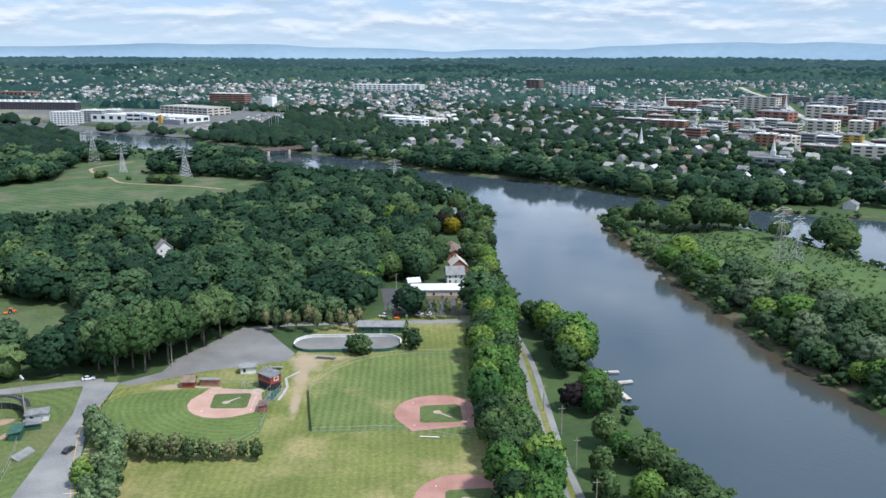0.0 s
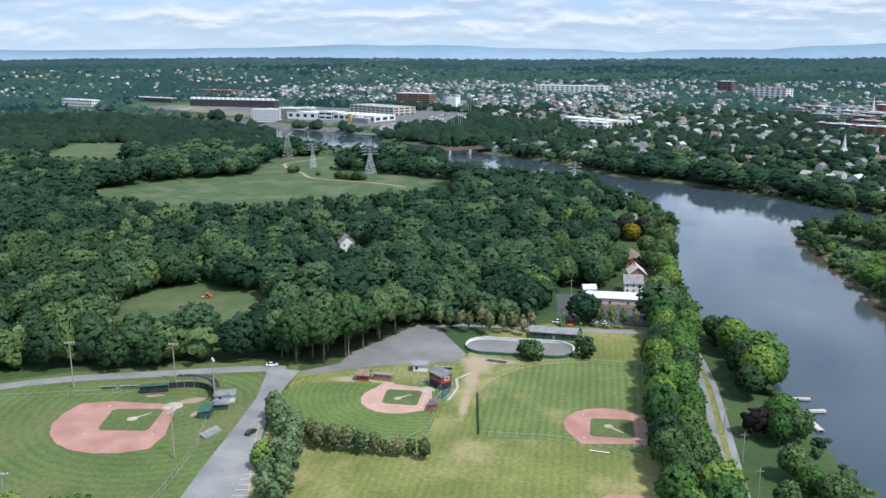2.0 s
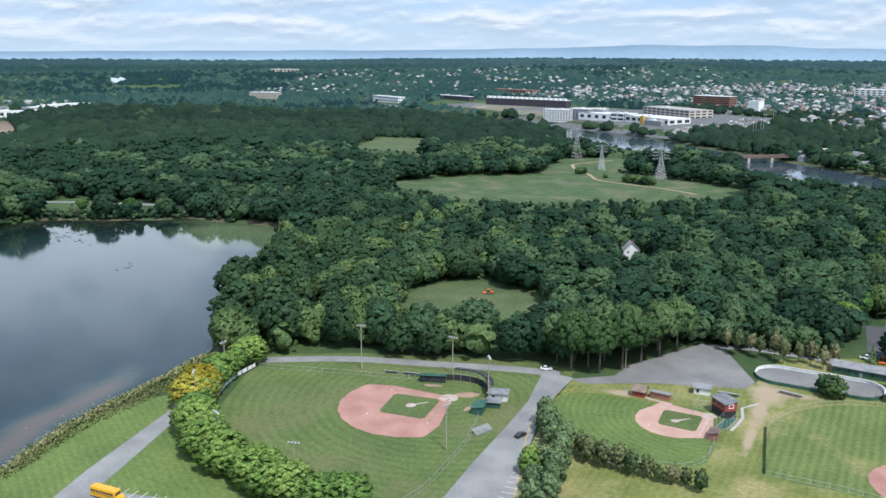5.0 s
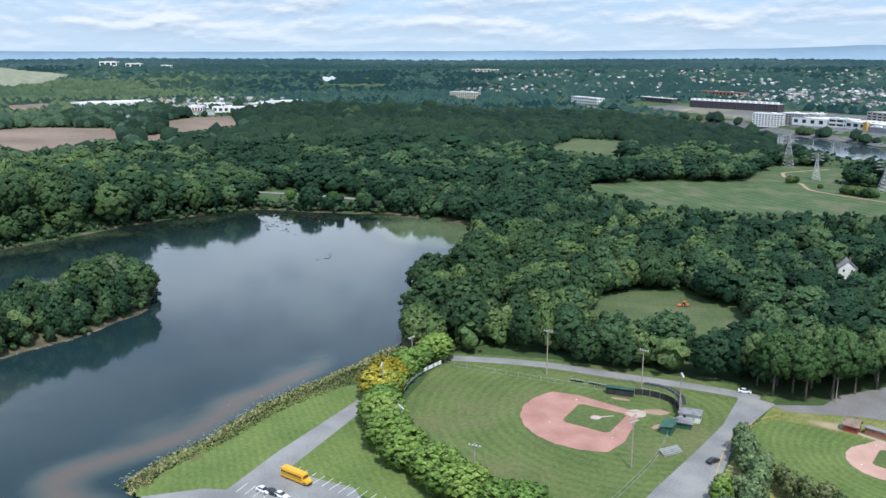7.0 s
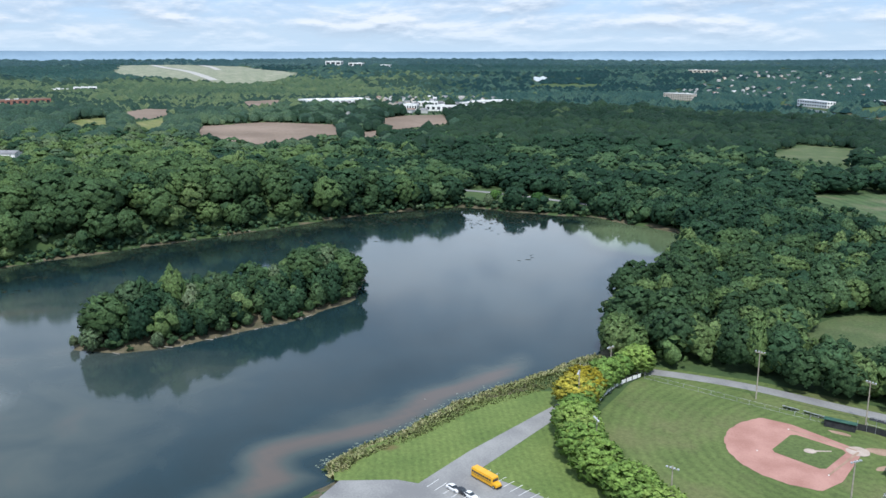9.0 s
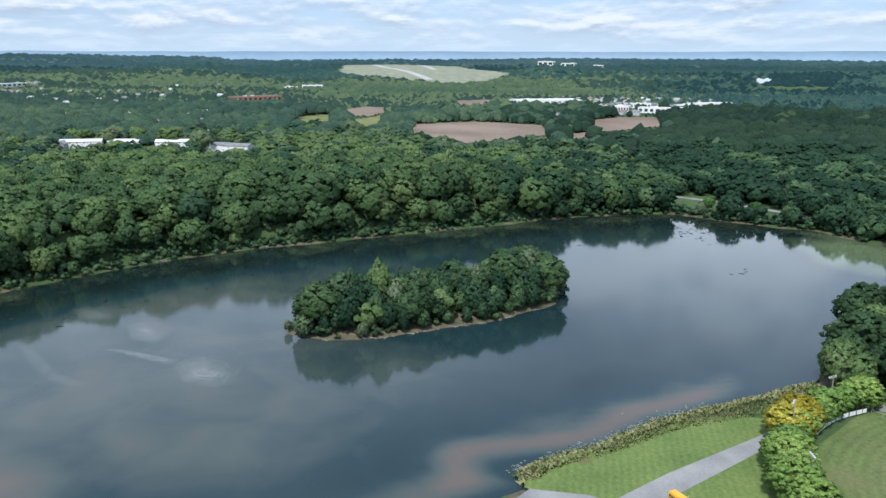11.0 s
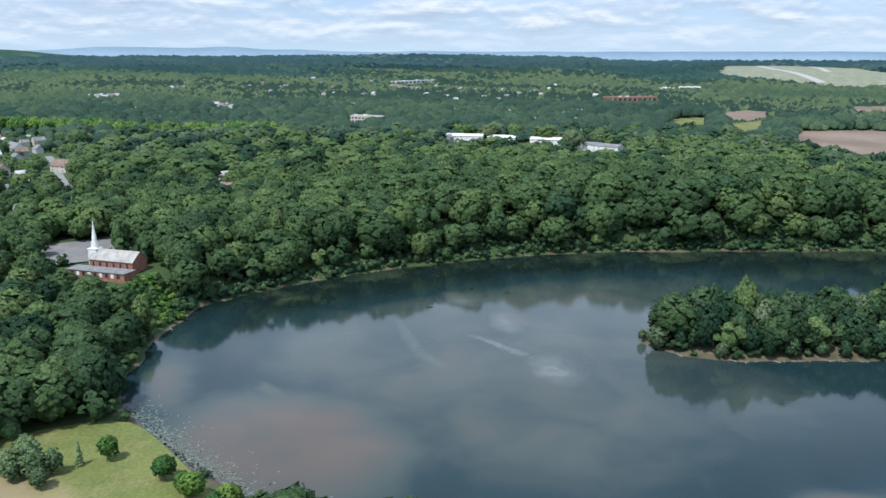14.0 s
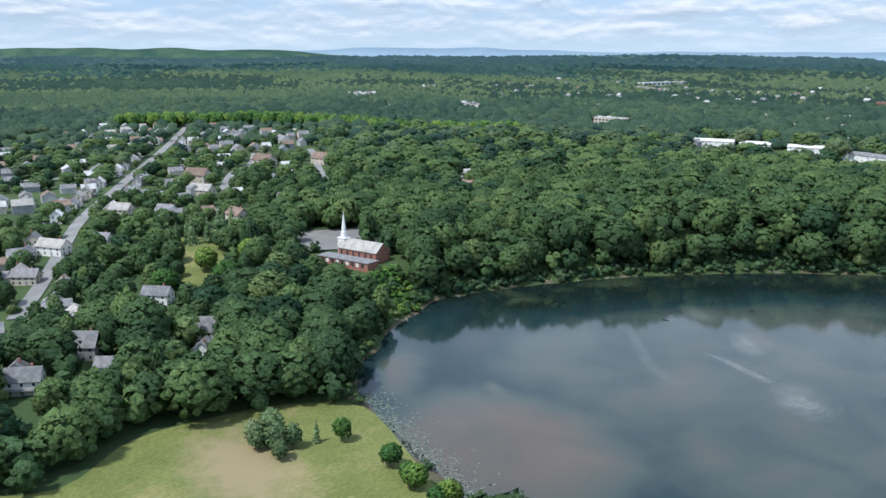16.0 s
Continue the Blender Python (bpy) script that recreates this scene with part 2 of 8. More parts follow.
SAND = material("sand", (0.33, 0.265, 0.215), (0.44, 0.37, 0.32), 0.95, 0.3, 3.0)
DIRT = material("bare_dirt", (0.26, 0.19, 0.12), (0.40, 0.31, 0.20), 0.95, 0.15, 1.5)
MUD = material("bank_mud", (0.055, 0.055, 0.03), (0.13, 0.11, 0.07), 0.95, 0.2, 1.5)
SOIL = material("ploughed_soil", (0.150, 0.112, 0.082), (0.235, 0.178, 0.135), 0.95, 0.01, 0.2)
WHITE = material("white_paint", (0.62, 0.62, 0.60), (0.78, 0.78, 0.76), 0.6, 0.4, 3.0)
CREAM = material("cream_siding", (0.44, 0.395, 0.33), (0.56, 0.51, 0.44), 0.7, 0.4, 3.0)
GREY_SIDING = material("grey_siding", (0.20, 0.21, 0.22), (0.30, 0.31, 0.32), 0.7, 0.4, 3.0)
ROOF_GREY = material("grey_shingle", (0.13, 0.135, 0.14), (0.24, 0.24, 0.245), 0.9, 0.4, 2.5, random_tint=0.25)
ROOF_PALE = material("pale_roof", (0.50, 0.50, 0.49), (0.72, 0.72, 0.71), 0.7, 0.1, 1.0)
ROOF_TAN = material("tan_shingle", (0.26, 0.25, 0.23), (0.40, 0.385, 0.36), 0.9, 0.3, 2.0)
ROOF_BROWN = material("brown_shingle", (0.14, 0.10, 0.08), (0.26, 0.19, 0.15), 0.9, 0.4, 2.5, random_tint=0.25)
BRICK = material("red_brick", (0.23, 0.10, 0.075), (0.34, 0.165, 0.12), 0.9, 0.5, 4.0)
RED = material("red_boards", (0.22, 0.045, 0.035), (0.34, 0.075, 0.055), 0.7, 0.6, 4.0)
BLACK_NET = material("dark_netting", (0.018, 0.02, 0.022), (0.04, 0.042, 0.045), 0.8, 0.8, 4.0)
GREEN_PAINT = material("green_paint", (0.025, 0.075, 0.055), (0.05, 0.12, 0.085), 0.6, 0.6, 4.0)
SIDING_PALE = material("pale_siding", (0.36, 0.37, 0.37), (0.52, 0.52, 0.51), 0.75, 0.3, 3.0)
STEEL = material("galvanised_steel", (0.30, 0.31, 0.32), (0.44, 0.45, 0.46), 0.6, 0.8, 6.0, metal=0.3)
ALU = material("aluminium", (0.50, 0.51, 0.52), (0.65, 0.66, 0.67), 0.4, 0.8, 6.0, metal=0.6)
POLE = material("weathered_pole", (0.24, 0.21, 0.17), (0.38, 0.34, 0.28), 0.9, 1.0, 6.0)
GLASS = material("dark_glass", (0.02, 0.025, 0.03), (0.05, 0.06, 0.07), 0.08, 0.5, 3.0, spec=0.6)
YELLOW = material("bus_yellow", (0.62, 0.31, 0.01), (0.72, 0.39, 0.02), 0.4, 0.4, 4.0, coat=0.3)
RUBBER = material("rubber", (0.012, 0.012, 0.012), (0.03, 0.03, 0.03), 0.8, 2.0, 9.0)
CAR_BLACK = material("black_car_paint", (0.01, 0.011, 0.013), (0.022, 0.023, 0.026), 0.3, 0.5, 4.0, coat=0.5)
CAR_WHITE = material("white_car_paint", (0.62, 0.63, 0.63), (0.74, 0.74, 0.74), 0.35, 0.5, 4.0, coat=0.4)
ORANGE = material("orange_paint", (0.55, 0.10, 0.02), (0.66, 0.15, 0.03), 0.5, 0.5, 4.0)
RUST = material("rusty_girder", (0.10, 0.07, 0.06), (0.19, 0.14, 0.12), 0.85, 0.3, 3.0)
DARK_CLAD = material("dark_cladding", (0.045, 0.040, 0.048), (0.085, 0.075, 0.085), 0.7, 0.3, 3.0)
STONE_DARK = material("wet_dark_stone", (0.085, 0.09, 0.09), (0.15, 0.155, 0.15), 0.9, 0.2, 2.0)
OCHRE = material("ochre_panel", (0.48, 0.30, 0.07), (0.56, 0.37, 0.10), 0.7, 0.3, 3.0)


def lawn(name, dark, light, dry, kind="", centre=(0, 0), step=3.0, turn=0.0, dry_at=0.56, amount=0.30, spots=()):
    """Mown grass: pale and deep bands, in rings or in lanes, with dry patches."""
    m = material(name, dark, light, 0.95, 0.06, 0.9, bump=0.2)
    nt = m.node_tree
    N, K = nt.nodes.new, nt.links.new
    b = nt.nodes["Principled BSDF"]
    old = b.inputs["Base Color"].links[0].from_socket
    geo = N("ShaderNodeNewGeometry")
    if kind:
        mp = N("ShaderNodeMapping")
        mp.vector_type = "TEXTURE"
        mp.inputs["Location"].default_value = (*centre, 0)
        mp.inputs["Rotation"].default_value = (0, 0, radians(turn))
        K(geo.outputs["Position"], mp.inputs[0])
        flat = N("ShaderNodeVectorMath")
        flat.operation = "MULTIPLY"
        flat.inputs[1].default_value = (1, 1, 0)
        K(mp.outputs[0], flat.inputs[0])
        w = N("ShaderNodeTexWave")
        w.wave_type = "RINGS" if kind == "rings" else "BANDS"
        if kind == "rings":
            w.rings_direction = "SPHERICAL"
        else:
            w.bands_direction = "X"
        w.inputs["Scale"].default_value = 0.314 / step
        w.inputs["Distortion"].default_value, w.inputs["Detail"].default_value, w.inputs["Detail Scale"].default_value = 0.15, 2.0, 0.4
        K(flat.outputs[0], w.inputs["Vector"])
        mr = N("ShaderNodeMapRange")
        mr.inputs[3].default_value, mr.inputs[4].default_value = 1 - amount, 1 + amount
        K(w.outputs["Fac"], mr.inputs[0])
        sc = N("ShaderNodeVectorMath")
        sc.operation = "SCALE"
        K(old, sc.inputs[0]), K(mr.outputs[0], sc.inputs["Scale"])
        old = sc.outputs[0]
    pn = N("ShaderNodeTexNoise")
    pn.inputs["Scale"].default_value, pn.inputs["Detail"].default_value = 0.035, 7.0
    pn.inputs["Roughness"].default_value = 0.6
    K(geo.outputs["Position"], pn.inputs["Vector"])
    r = N("ShaderNodeMapRange")
    r.inputs[1].default_value, r.inputs[2].default_value, r.inputs[4].default_value = dry_at, dry_at + 0.16, 0.85
    K(pn.outputs["Fac"], r.inputs[0])
    mx = N("ShaderNodeMix")
    mx.data_type = "RGBA"
    mx.inputs["B"].default_value = (*dry, 1)
    K(r.outputs[0], mx.inputs["Factor"]), K(old, mx.inputs["A"])
    old = mx.outputs["Result"]
    gn, gr, gs = N("ShaderNodeTexNoise"), N("ShaderNodeMapRange"), N("ShaderNodeVectorMath")
    gn.inputs["Scale"].default_value, gn.inputs["Detail"].default_value, gn.inputs["Roughness"].default_value = 0.7, 6.0, 0.8
    gr.inputs[1].default_value, gr.inputs[2].default_value, gr.inputs[3].default_value, gr.inputs[4].default_value = 0.36, 0.64, 0.74, 1.28
    gs.operation = "SCALE"
    K(geo.outputs["Position"], gn.inputs["Vector"]), K(gn.outputs["Fac"], gr.inputs[0]), K(old, gs.inputs[0]), K(gr.outputs[0], gs.inputs["Scale"])
    old = gs.outputs[0]
    for sx, sy, rx, ry, st, colour in spots:  # worn or dried-out places with ragged edges
        mp = N("ShaderNodeMapping")
        mp.vector_type = "TEXTURE"
        mp.inputs["Location"].default_value, mp.inputs["Rotation"].default_value, mp.inputs["Scale"].default_value = (sx, sy, 0), (0, 0, radians(st)), (rx, ry, 50)
        K(geo.outputs["Position"], mp.inputs[0])
        ln, wn = N("ShaderNodeVectorMath"), N("ShaderNodeTexNoise")
        ln.operation = "LENGTH"
        K(mp.outputs[0], ln.inputs[0])
        wn.inputs["Scale"].default_value, wn.inputs["Detail"].default_value, wn.inputs["Roughness"].default_value = 0.16, 7.0, 0.65
        K(geo.outputs["Position"], wn.inputs["Vector"])
        ad = N("ShaderNodeMath")
        ad.operation = "MULTIPLY_ADD"
        ad.inputs[1].default_value = 1.6
        K(wn.outputs["Fac"], ad.inputs[0]), K(ln.outputs["Value"], ad.inputs[2])
        mr = N("ShaderNodeMapRange")
        mr.inputs[1].default_value, mr.inputs[2].default_value, mr.inputs[3].default_value, mr.inputs[4].default_value = 1.25, 1.95, 0.92, 0.0
        K(ad.outputs[0], mr.inputs[0])
        mx = N("ShaderNodeMix")
        mx.data_type = "RGBA"
        mx.inputs["B"].default_value = (*colour, 1)
        K(mr.outputs[0], mx.inputs["Factor"]), K(old, mx.inputs["A"])
        old = mx.outputs["Result"]
    K(old, b.inputs["Base Color"])
    return m


TAN = (0.34, 0.265, 0.18)
LAWN = lawn("park_lawn", (0.112, 0.134, 0.034), (0.166, 0.182, 0.052), (0.27, 0.235, 0.105), "lanes", (0, 0), 2.4, turn=3.0, amount=0.07, dry_at=0.49,
            spots=((-52, 307, 12, 7, 100, TAN), (-51.5, 290, 13, 3.2, 95, TAN), (-50, 268, 14, 1.8, 95, TAN), (-45, 311, 11, 3, 5, TAN), (-95, 282, 8, 3, 17, TAN)))
LAWN_POND = lawn("pond_side_lawn", (0.088, 0.132, 0.034), (0.124, 0.168, 0.046), (0.17, 0.18, 0.062), "lanes", (0, 0), 2.2, turn=62, dry_at=0.58, amount=0.06, spots=((-222, 127, 4, 2.2, 60, (0.12, 0.10, 0.04)),))
LAWN_SOUTH = lawn("south_lawn", (0.102, 0.126, 0.034), (0.146, 0.166, 0.050), (0.24, 0.21, 0.095), dry_at=0.52, spots=((-214, -126, 31, 17, 52, (0.25, 0.205, 0.115)),))
LAWN_A = lawn("outfield_grass_rings", (0.072, 0.105, 0.030), (0.102, 0.138, 0.042), (0.118, 0.128, 0.052), "rings", (-146, 246), 3.5, dry_at=0.50, amount=0.09)
LAWN_B = lawn("outfield_grass_arcs", (0.082, 0.122, 0.032), (0.115, 0.158, 0.045), (0.2, 0.195, 0.08), "rings", (-68, 274), 2.4, dry_at=0.60, amount=0.10)
LAWN_C = lawn("outfield_grass_lanes", (0.088, 0.125, 0.034), (0.122, 0.158, 0.048), (0.24, 0.22, 0.09), "lanes", (0, 250), 2.6, turn=2.0, dry_at=0.54, amount=0.13)
INFIELD = lawn("infield_turf", (0.066, 0.096, 0.031), (0.090, 0.124, 0.039), (0.15, 0.15, 0.06), dry_at=0.66)
MEADOW = lawn("meadow_grass", (0.045, 0.080, 0.030), (0.066, 0.104, 0.038), (0.135, 0.128, 0.078), "lanes", (0, 0), 9.0, turn=62, dry_at=0.50, amount=0.14)
CLEARING = lawn("clearing_grass", (0.058, 0.086, 0.034), (0.080, 0.110, 0.042), (0.115, 0.125, 0.062), dry_at=0.5)
MARSH = lawn("marsh_grass", (0.056, 0.100, 0.030), (0.088, 0.140, 0.040), (0.048, 0.088, 0.030), dry_at=0.46)
SITE = lawn("bare_site", (0.13, 0.125, 0.085), (0.19, 0.18, 0.13), (0.28, 0.25, 0.19), dry_at=0.5)


def water_material(name, deep, murk, silt, weed, gloss=0.03, dark=None, ripple=(0.02, 0.22), wave=0.03):
    """Water over a bed whose colour the mesh's own shallows give: silt above nought, weed below; dark is a painted tree
    reflection.
    """
    m = bpy.data.materials.new(name)
    m.use_nodes = True
    nt = m.node_tree
    N, K = nt.nodes.new, nt.links.new
    b = nt.nodes["Principled BSDF"]
    b.inputs["Roughness"].default_value, b.inputs["IOR"].default_value = gloss, 1.33
    geo, n, at = N("ShaderNodeNewGeometry"), N("ShaderNodeTexNoise"), N("ShaderNodeAttribute")
    at.attribute_name = "tint"
    n.inputs["Scale"].default_value, n.inputs["Detail"].default_value, n.inputs["Distortion"].default_value = 0.034, 8.0, 0.5
    K(geo.outputs["Position"], n.inputs["Vector"])
    ad = N("ShaderNodeMath")
    ad.operation = "MULTIPLY_ADD"
    ad.inputs[1].default_value = 0.36
    half = N("ShaderNodeMath")
    half.operation = "SUBTRACT"
    half.inputs[1].default_value = 0.5
    K(n.outputs["Fac"], half.inputs[0]), K(half.outputs[0], ad.inputs[0]), K(at.outputs["Fac"], ad.inputs[2])
    ramp = N("ShaderNodeValToRGB")
    e = ramp.color_ramp.elements
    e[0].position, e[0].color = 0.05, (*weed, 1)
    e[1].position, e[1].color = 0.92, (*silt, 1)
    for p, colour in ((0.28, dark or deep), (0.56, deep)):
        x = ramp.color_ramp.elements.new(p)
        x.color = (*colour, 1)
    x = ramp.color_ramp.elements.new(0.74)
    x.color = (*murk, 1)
    K(ad.outputs[0], ramp.inputs[0]), K(ramp.outputs[0], b.inputs["Base Color"])
    rip, rip2 = N("ShaderNodeTexNoise"), N("ShaderNodeTexNoise")
    rip.inputs["Scale"].default_value, rip.inputs["Detail"].default_value = 0.9, 3.0
    rip2.inputs["Scale"].default_value, rip2.inputs["Detail"].default_value = 0.02, 4.0
    K(geo.outputs["Position"], rip.inputs["Vector"]), K(geo.outputs["Position"], rip2.inputs["Vector"])
    bp = N("ShaderNodeBump")
    bp.inputs["Distance"].default_value = wave
    mr = N("ShaderNodeMapRange")
    mr.inputs[1].default_value, mr.inputs[2].default_value, mr.inputs[3].default_value, mr.inputs[4].default_value = 0.40, 0.62, *ripple
    K(rip2.outputs["Fac"], mr.inputs[0]), K(mr.outputs[0], bp.inputs["Strength"])
    K(rip.outputs["Fac"], bp.inputs["Height"]), K(bp.outputs[0], b.inputs["Normal"])
    MATS[name] = m
    return m


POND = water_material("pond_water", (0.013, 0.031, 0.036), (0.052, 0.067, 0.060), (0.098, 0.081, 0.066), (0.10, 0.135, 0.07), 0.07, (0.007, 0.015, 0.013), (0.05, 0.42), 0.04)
# RIVER's silt is the peninsula bank's brown reflection, put into the water colour
RIVER = water_material("river_water", (0.046, 0.066, 0.080), (0.056, 0.060, 0.054), (0.066, 0.050, 0.032), (0.06, 0.08, 0.06), ripple=(0.22, 0.75), wave=0.06)

# ---- plan: shores and open ground, in metres ----
RIVER_SHORE = [(96, 120), (77, 208), (68, 239), (62, 271), (51, 320), (40, 366), (34, 407), (31, 471), (31, 539), (37, 606), (24, 688), (-6, 745),
               (-56, 848), (-106, 857), (-165, 886), (-240, 940), (-305, 985), (-420, 1090), (-560, 1185), (-700, 1265), (-900, 1400), (-1250, 1650), (-1300, 1740),
               (-900, 1490), (-717, 1376), (-649, 1350), (-530, 1271), (-432, 1221), (-371, 1181), (-327, 1136), (-292, 1098), (-153, 990), (-69, 923), (-14, 842), (46, 804), (109, 752), (153, 698),
               (188, 672), (224, 642), (272, 613), (314, 592), (420, 535), (560, 470), (560, 20), (120, 20)]
PENINSULA_SHORE = [(112, 611), (112, 557), (118, 485), (120, 440), (127, 384), (130, 346), (134, 309), (140, 284), (147, 258), (165, 190), (205, 130), (290, 190),
                   (262, 380), (247, 455), (234, 500), (226, 540), (204, 567), (212, 603), (141, 640)]
POND_SHORE = [(-208, 88), (-212, 98), (-215, 107), (-224, 107), (-227, 121), (-231, 139), (-241, 164), (-245, 190), (-250, 218), (-252, 238), (-280, 265), (-297, 287),
              (-312, 300), (-322, 328), (-344, 379), (-383, 446), (-417, 441), (-478, 431), (-492, 415), (-562, 371), (-566, 340), (-572, 300), (-559, 226), (-548, 146),
              (-535, 50), (-510, -12), (-484, -58), (-435, -116), (-400, -142), (-351, -143), (-302, -134), (-277, -122), (-256, -99), (-237, -76), (-222, -58),
              (-196, -20), (-188, 25), (-196, 62)]
ISLET_SHORE = [(-371, 55), (-355, 74), (-350, 96), (-355, 128), (-359, 156), (-374, 190), (-413, 216), (-420, 208), (-405, 178), (-392, 140), (-386, 105), (-386, 75)]
WATER_Z = -1.5
PLAZA_PAD = [(-717, 1392), (-647, 1362), (-538, 1290), (-437, 1241), (-359, 1197), (-320, 1170), (-205, 1195), (-190, 1480), (-400, 1760), (-700, 1740), (-1060, 1760), (-1060, 1620), (-900, 1505)]


def sdist(poly, x, y):
    """Signed distance to a closed outline: above nought inside."""
    p = np.array(poly, float)
    q = np.roll(p, -1, 0)
    x, y = np.asarray(x, float), np.asarray(y, float)
    best = np.full(x.shape, 1e18)
    inside = np.zeros(x.shape, bool)
    for (ax, ay), (bx, by) in zip(p, q):
        dx, dy = bx - ax, by - ay
        s = np.clip(((x - ax) * dx + (y - ay) * dy) / (dx * dx + dy * dy), 0, 1)
        best = np.minimum(best, (x - ax - s * dx) ** 2 + (y - ay - s * dy) ** 2)
        if ay != by:
            inside ^= ((ay > y) != (by > y)) & (x < dx * (y - ay) / (by - ay) + ax)
    return np.where(inside, 1, -1) * np.sqrt(best)


def smooth(v):
    v = np.clip(v, 0, 1)
    return v * v * (3 - 2 * v)


def rumple(x, y, size, seed=0.0):
    """Cheap smooth unevenness, about -1 to 1."""
    x, y = x / size + seed, y / size - seed * 1.7
    return (np.sin(x * 1.3 + 1.7 * np.sin(y * 0.7)) + np.sin(y * 1.1 + 1.3 * np.sin(x * 0.9 + 2)) + 0.5 * np.sin(2.3 * x - 1.9 * y + 1)) / 2.5


def wet(x, y):
    """How far a place lies inside the water (above nought) or on land."""
    river = np.minimum(sdist(RIVER_SHORE, x, y), -sdist(PENINSULA_SHORE, x, y))
    pond = np.minimum(sdist(POND_SHORE, x, y), -sdist(ISLET_SHORE, x, y))
    w = np.maximum(river, pond)
    return w + 1.6 * rumple(x, y, 9.0) + 0.8 * rumple(x, y, 3.7, 3)


FLOOD_PLAIN = [(-1180, 1560), (-700, 1260), (-420, 1085), (-305, 980), (-165, 880), (-50, 840), (30, 690), (60, 400), (-300, 420), (-640, 640), (-900, 1000), (-1250, 1400)]


def land(x, y, w=None):
    x, y = np.asarray(x, float), np.asarray(y, float)
    w = wet(x, y) if w is None else w
    r = np.hypot(x, y)
    shore = np.where(w < 0, np.minimum(-w * 0.32, 1.5), np.maximum(-w * 0.4, -3.0))
    z = WATER_Z + shore
    bluff = smooth((-x - 300) / 130) * smooth((400 - y) / 200)
    z += bluff * (13 + 6 * smooth((y + 120) / 100) * smooth((x + 760) / 160)) * smooth((-w - 3) / 26)
    rise = smooth((-w - 5) / 60) * (1 - smooth((sdist(FLOOD_PLAIN, x, y) + 90) / 120))
    z += 8 * smooth((r - 650) / 900) * rise
    z += 4 * rumple(x, y, 260, 1) * smooth((r - 700) / 800) * rise
    z += 5.5 * smooth((sdist(PLAZA_PAD, x, y) + 6) / 14)
    far = np.clip((r - 2500) / 2250, 0, None)
    return z + 70 * far + 10 * rumple(x, y, 620, 5) * smooth((r - 2300) / 700)


def mesh_object(name, verts, faces, mats, tint=None, matidx=None, kind="", label="", category="", smoothed=False):
    me = bpy.data.meshes.new(name)
    verts, faces = np.asarray(verts, np.float32), np.asarray(faces, np.int32)
    k = faces.shape[1]
    me.vertices.add(len(verts)), me.loops.add(faces.size), me.polygons.add(len(faces))
    me.vertices.foreach_set("co", verts.ravel())
    me.loops.foreach_set("vertex_index", faces.ravel())
    me.polygons.foreach_set("loop_start", np.arange(0, faces.size, k, dtype=np.int32))
    for m in mats:
        me.materials.append(m)
    if matidx is not None:
        me.polygons.foreach_set("material_index", np.asarray(matidx, np.int32))
    me.polygons.foreach_set("use_smooth", np.full(len(faces), smoothed))
    me.update(calc_edges=True)
    if tint is not None:
        me.attributes.new("tint", "FLOAT", "POINT").data.foreach_set("value", np.asarray(tint, np.float32))
    ob = new(name, me)
    return tagged(ob, label, category, kind=kind)


def lines(stops):
    """Grid lines: (from, to, step) stretches, widening towards both ends of the world."""
    out = [stops[0][0]]
    for a, b, s in stops:
        n = max(1, round((b - a) / s))
        out += [a + (b - a) * (i + 1) / n for i in range(n)]
    return np.array(out)


gx = lines([(-4960, -2400, 150), (-2400, -1300, 60), (-1300, -620, 16), (-620, 260, 7), (260, 580, 14), (580, 1600, 60), (1600, 4960, 200)])
gy = lines([(-4960, -1500, 200), (-1500, -560, 60), (-560, -180, 14), (-180, 720, 7), (720, 1100, 9), (1100, 1850, 15), (1850, 2600, 60), (2600, 4960, 130)])
GX, GY = np.meshgrid(gx, gy)
GZ = land(GX, GY)
ids = np.arange(GX.size).reshape(GX.shape)
quads = np.stack([ids[:-1, :-1], ids[:-1, 1:], ids[1:, 1:], ids[1:, :-1]], -1).reshape(-1, 4)
islet_mud = (sdist(ISLET_SHORE, GX, GY) > -3)[:-1, :-1].ravel()
keep = np.hypot(GX, GY)[:-1, :-1].ravel() < 4900
mud_band = (np.abs(wet(GX, GY) + 0.2) < 3.0)[:-1, :-1].ravel()
mud_band |= ((GX < -380) & (GX > -640) & (GY < 400) & (wet(GX, GY) < 1) & (wet(GX, GY) > -4.5))[:-1, :-1].ravel()
mesh_object("ground", np.stack([GX, GY, GZ], -1).reshape(-1, 3), quads[keep], [GROUND, MUD], matidx=(mud_band | islet_mud)[keep].astype(int), kind="structure",
            label="green grassy valley ground with muddy shores", category="ground", smoothed=True)


def sheet(name, poly, z, mat, label, category, kind="structure"):
    """A level sheet with the given outline."""
    bm = bmesh.new()
    f = bm.faces.new([bm.verts.new((x, y, z)) for x, y in poly])
    if f.normal.z < 0:
        f.normal_flip()
    bm.normal_update()
    if f.normal.z < 0:
        f.normal_flip()
    bmesh.ops.triangulate(bm, faces=bm.faces[:])
    me = bpy.data.meshes.new(name)
    bm.to_mesh(me)
    bm.free()
    me.materials.append(mat)
    return tagged(new(name, me), label, category, kind=kind)


def grown(poly, d):
    """The outline moved outwards by d."""
    p = np.array(poly, float)
    area = np.sum(p[:, 0] * np.roll(p[:, 1], -1) - np.roll(p[:, 0], -1) * p[:, 1])
    t = np.roll(p, -1, 0) - np.roll(p, 1, 0)
    n = np.stack([t[:, 1], -t[:, 0]], -1) / np.hypot(t[:, 0], t[:, 1])[:, None] * (1 if area > 0 else -1)
    return [tuple(v) for v in p + d * n]


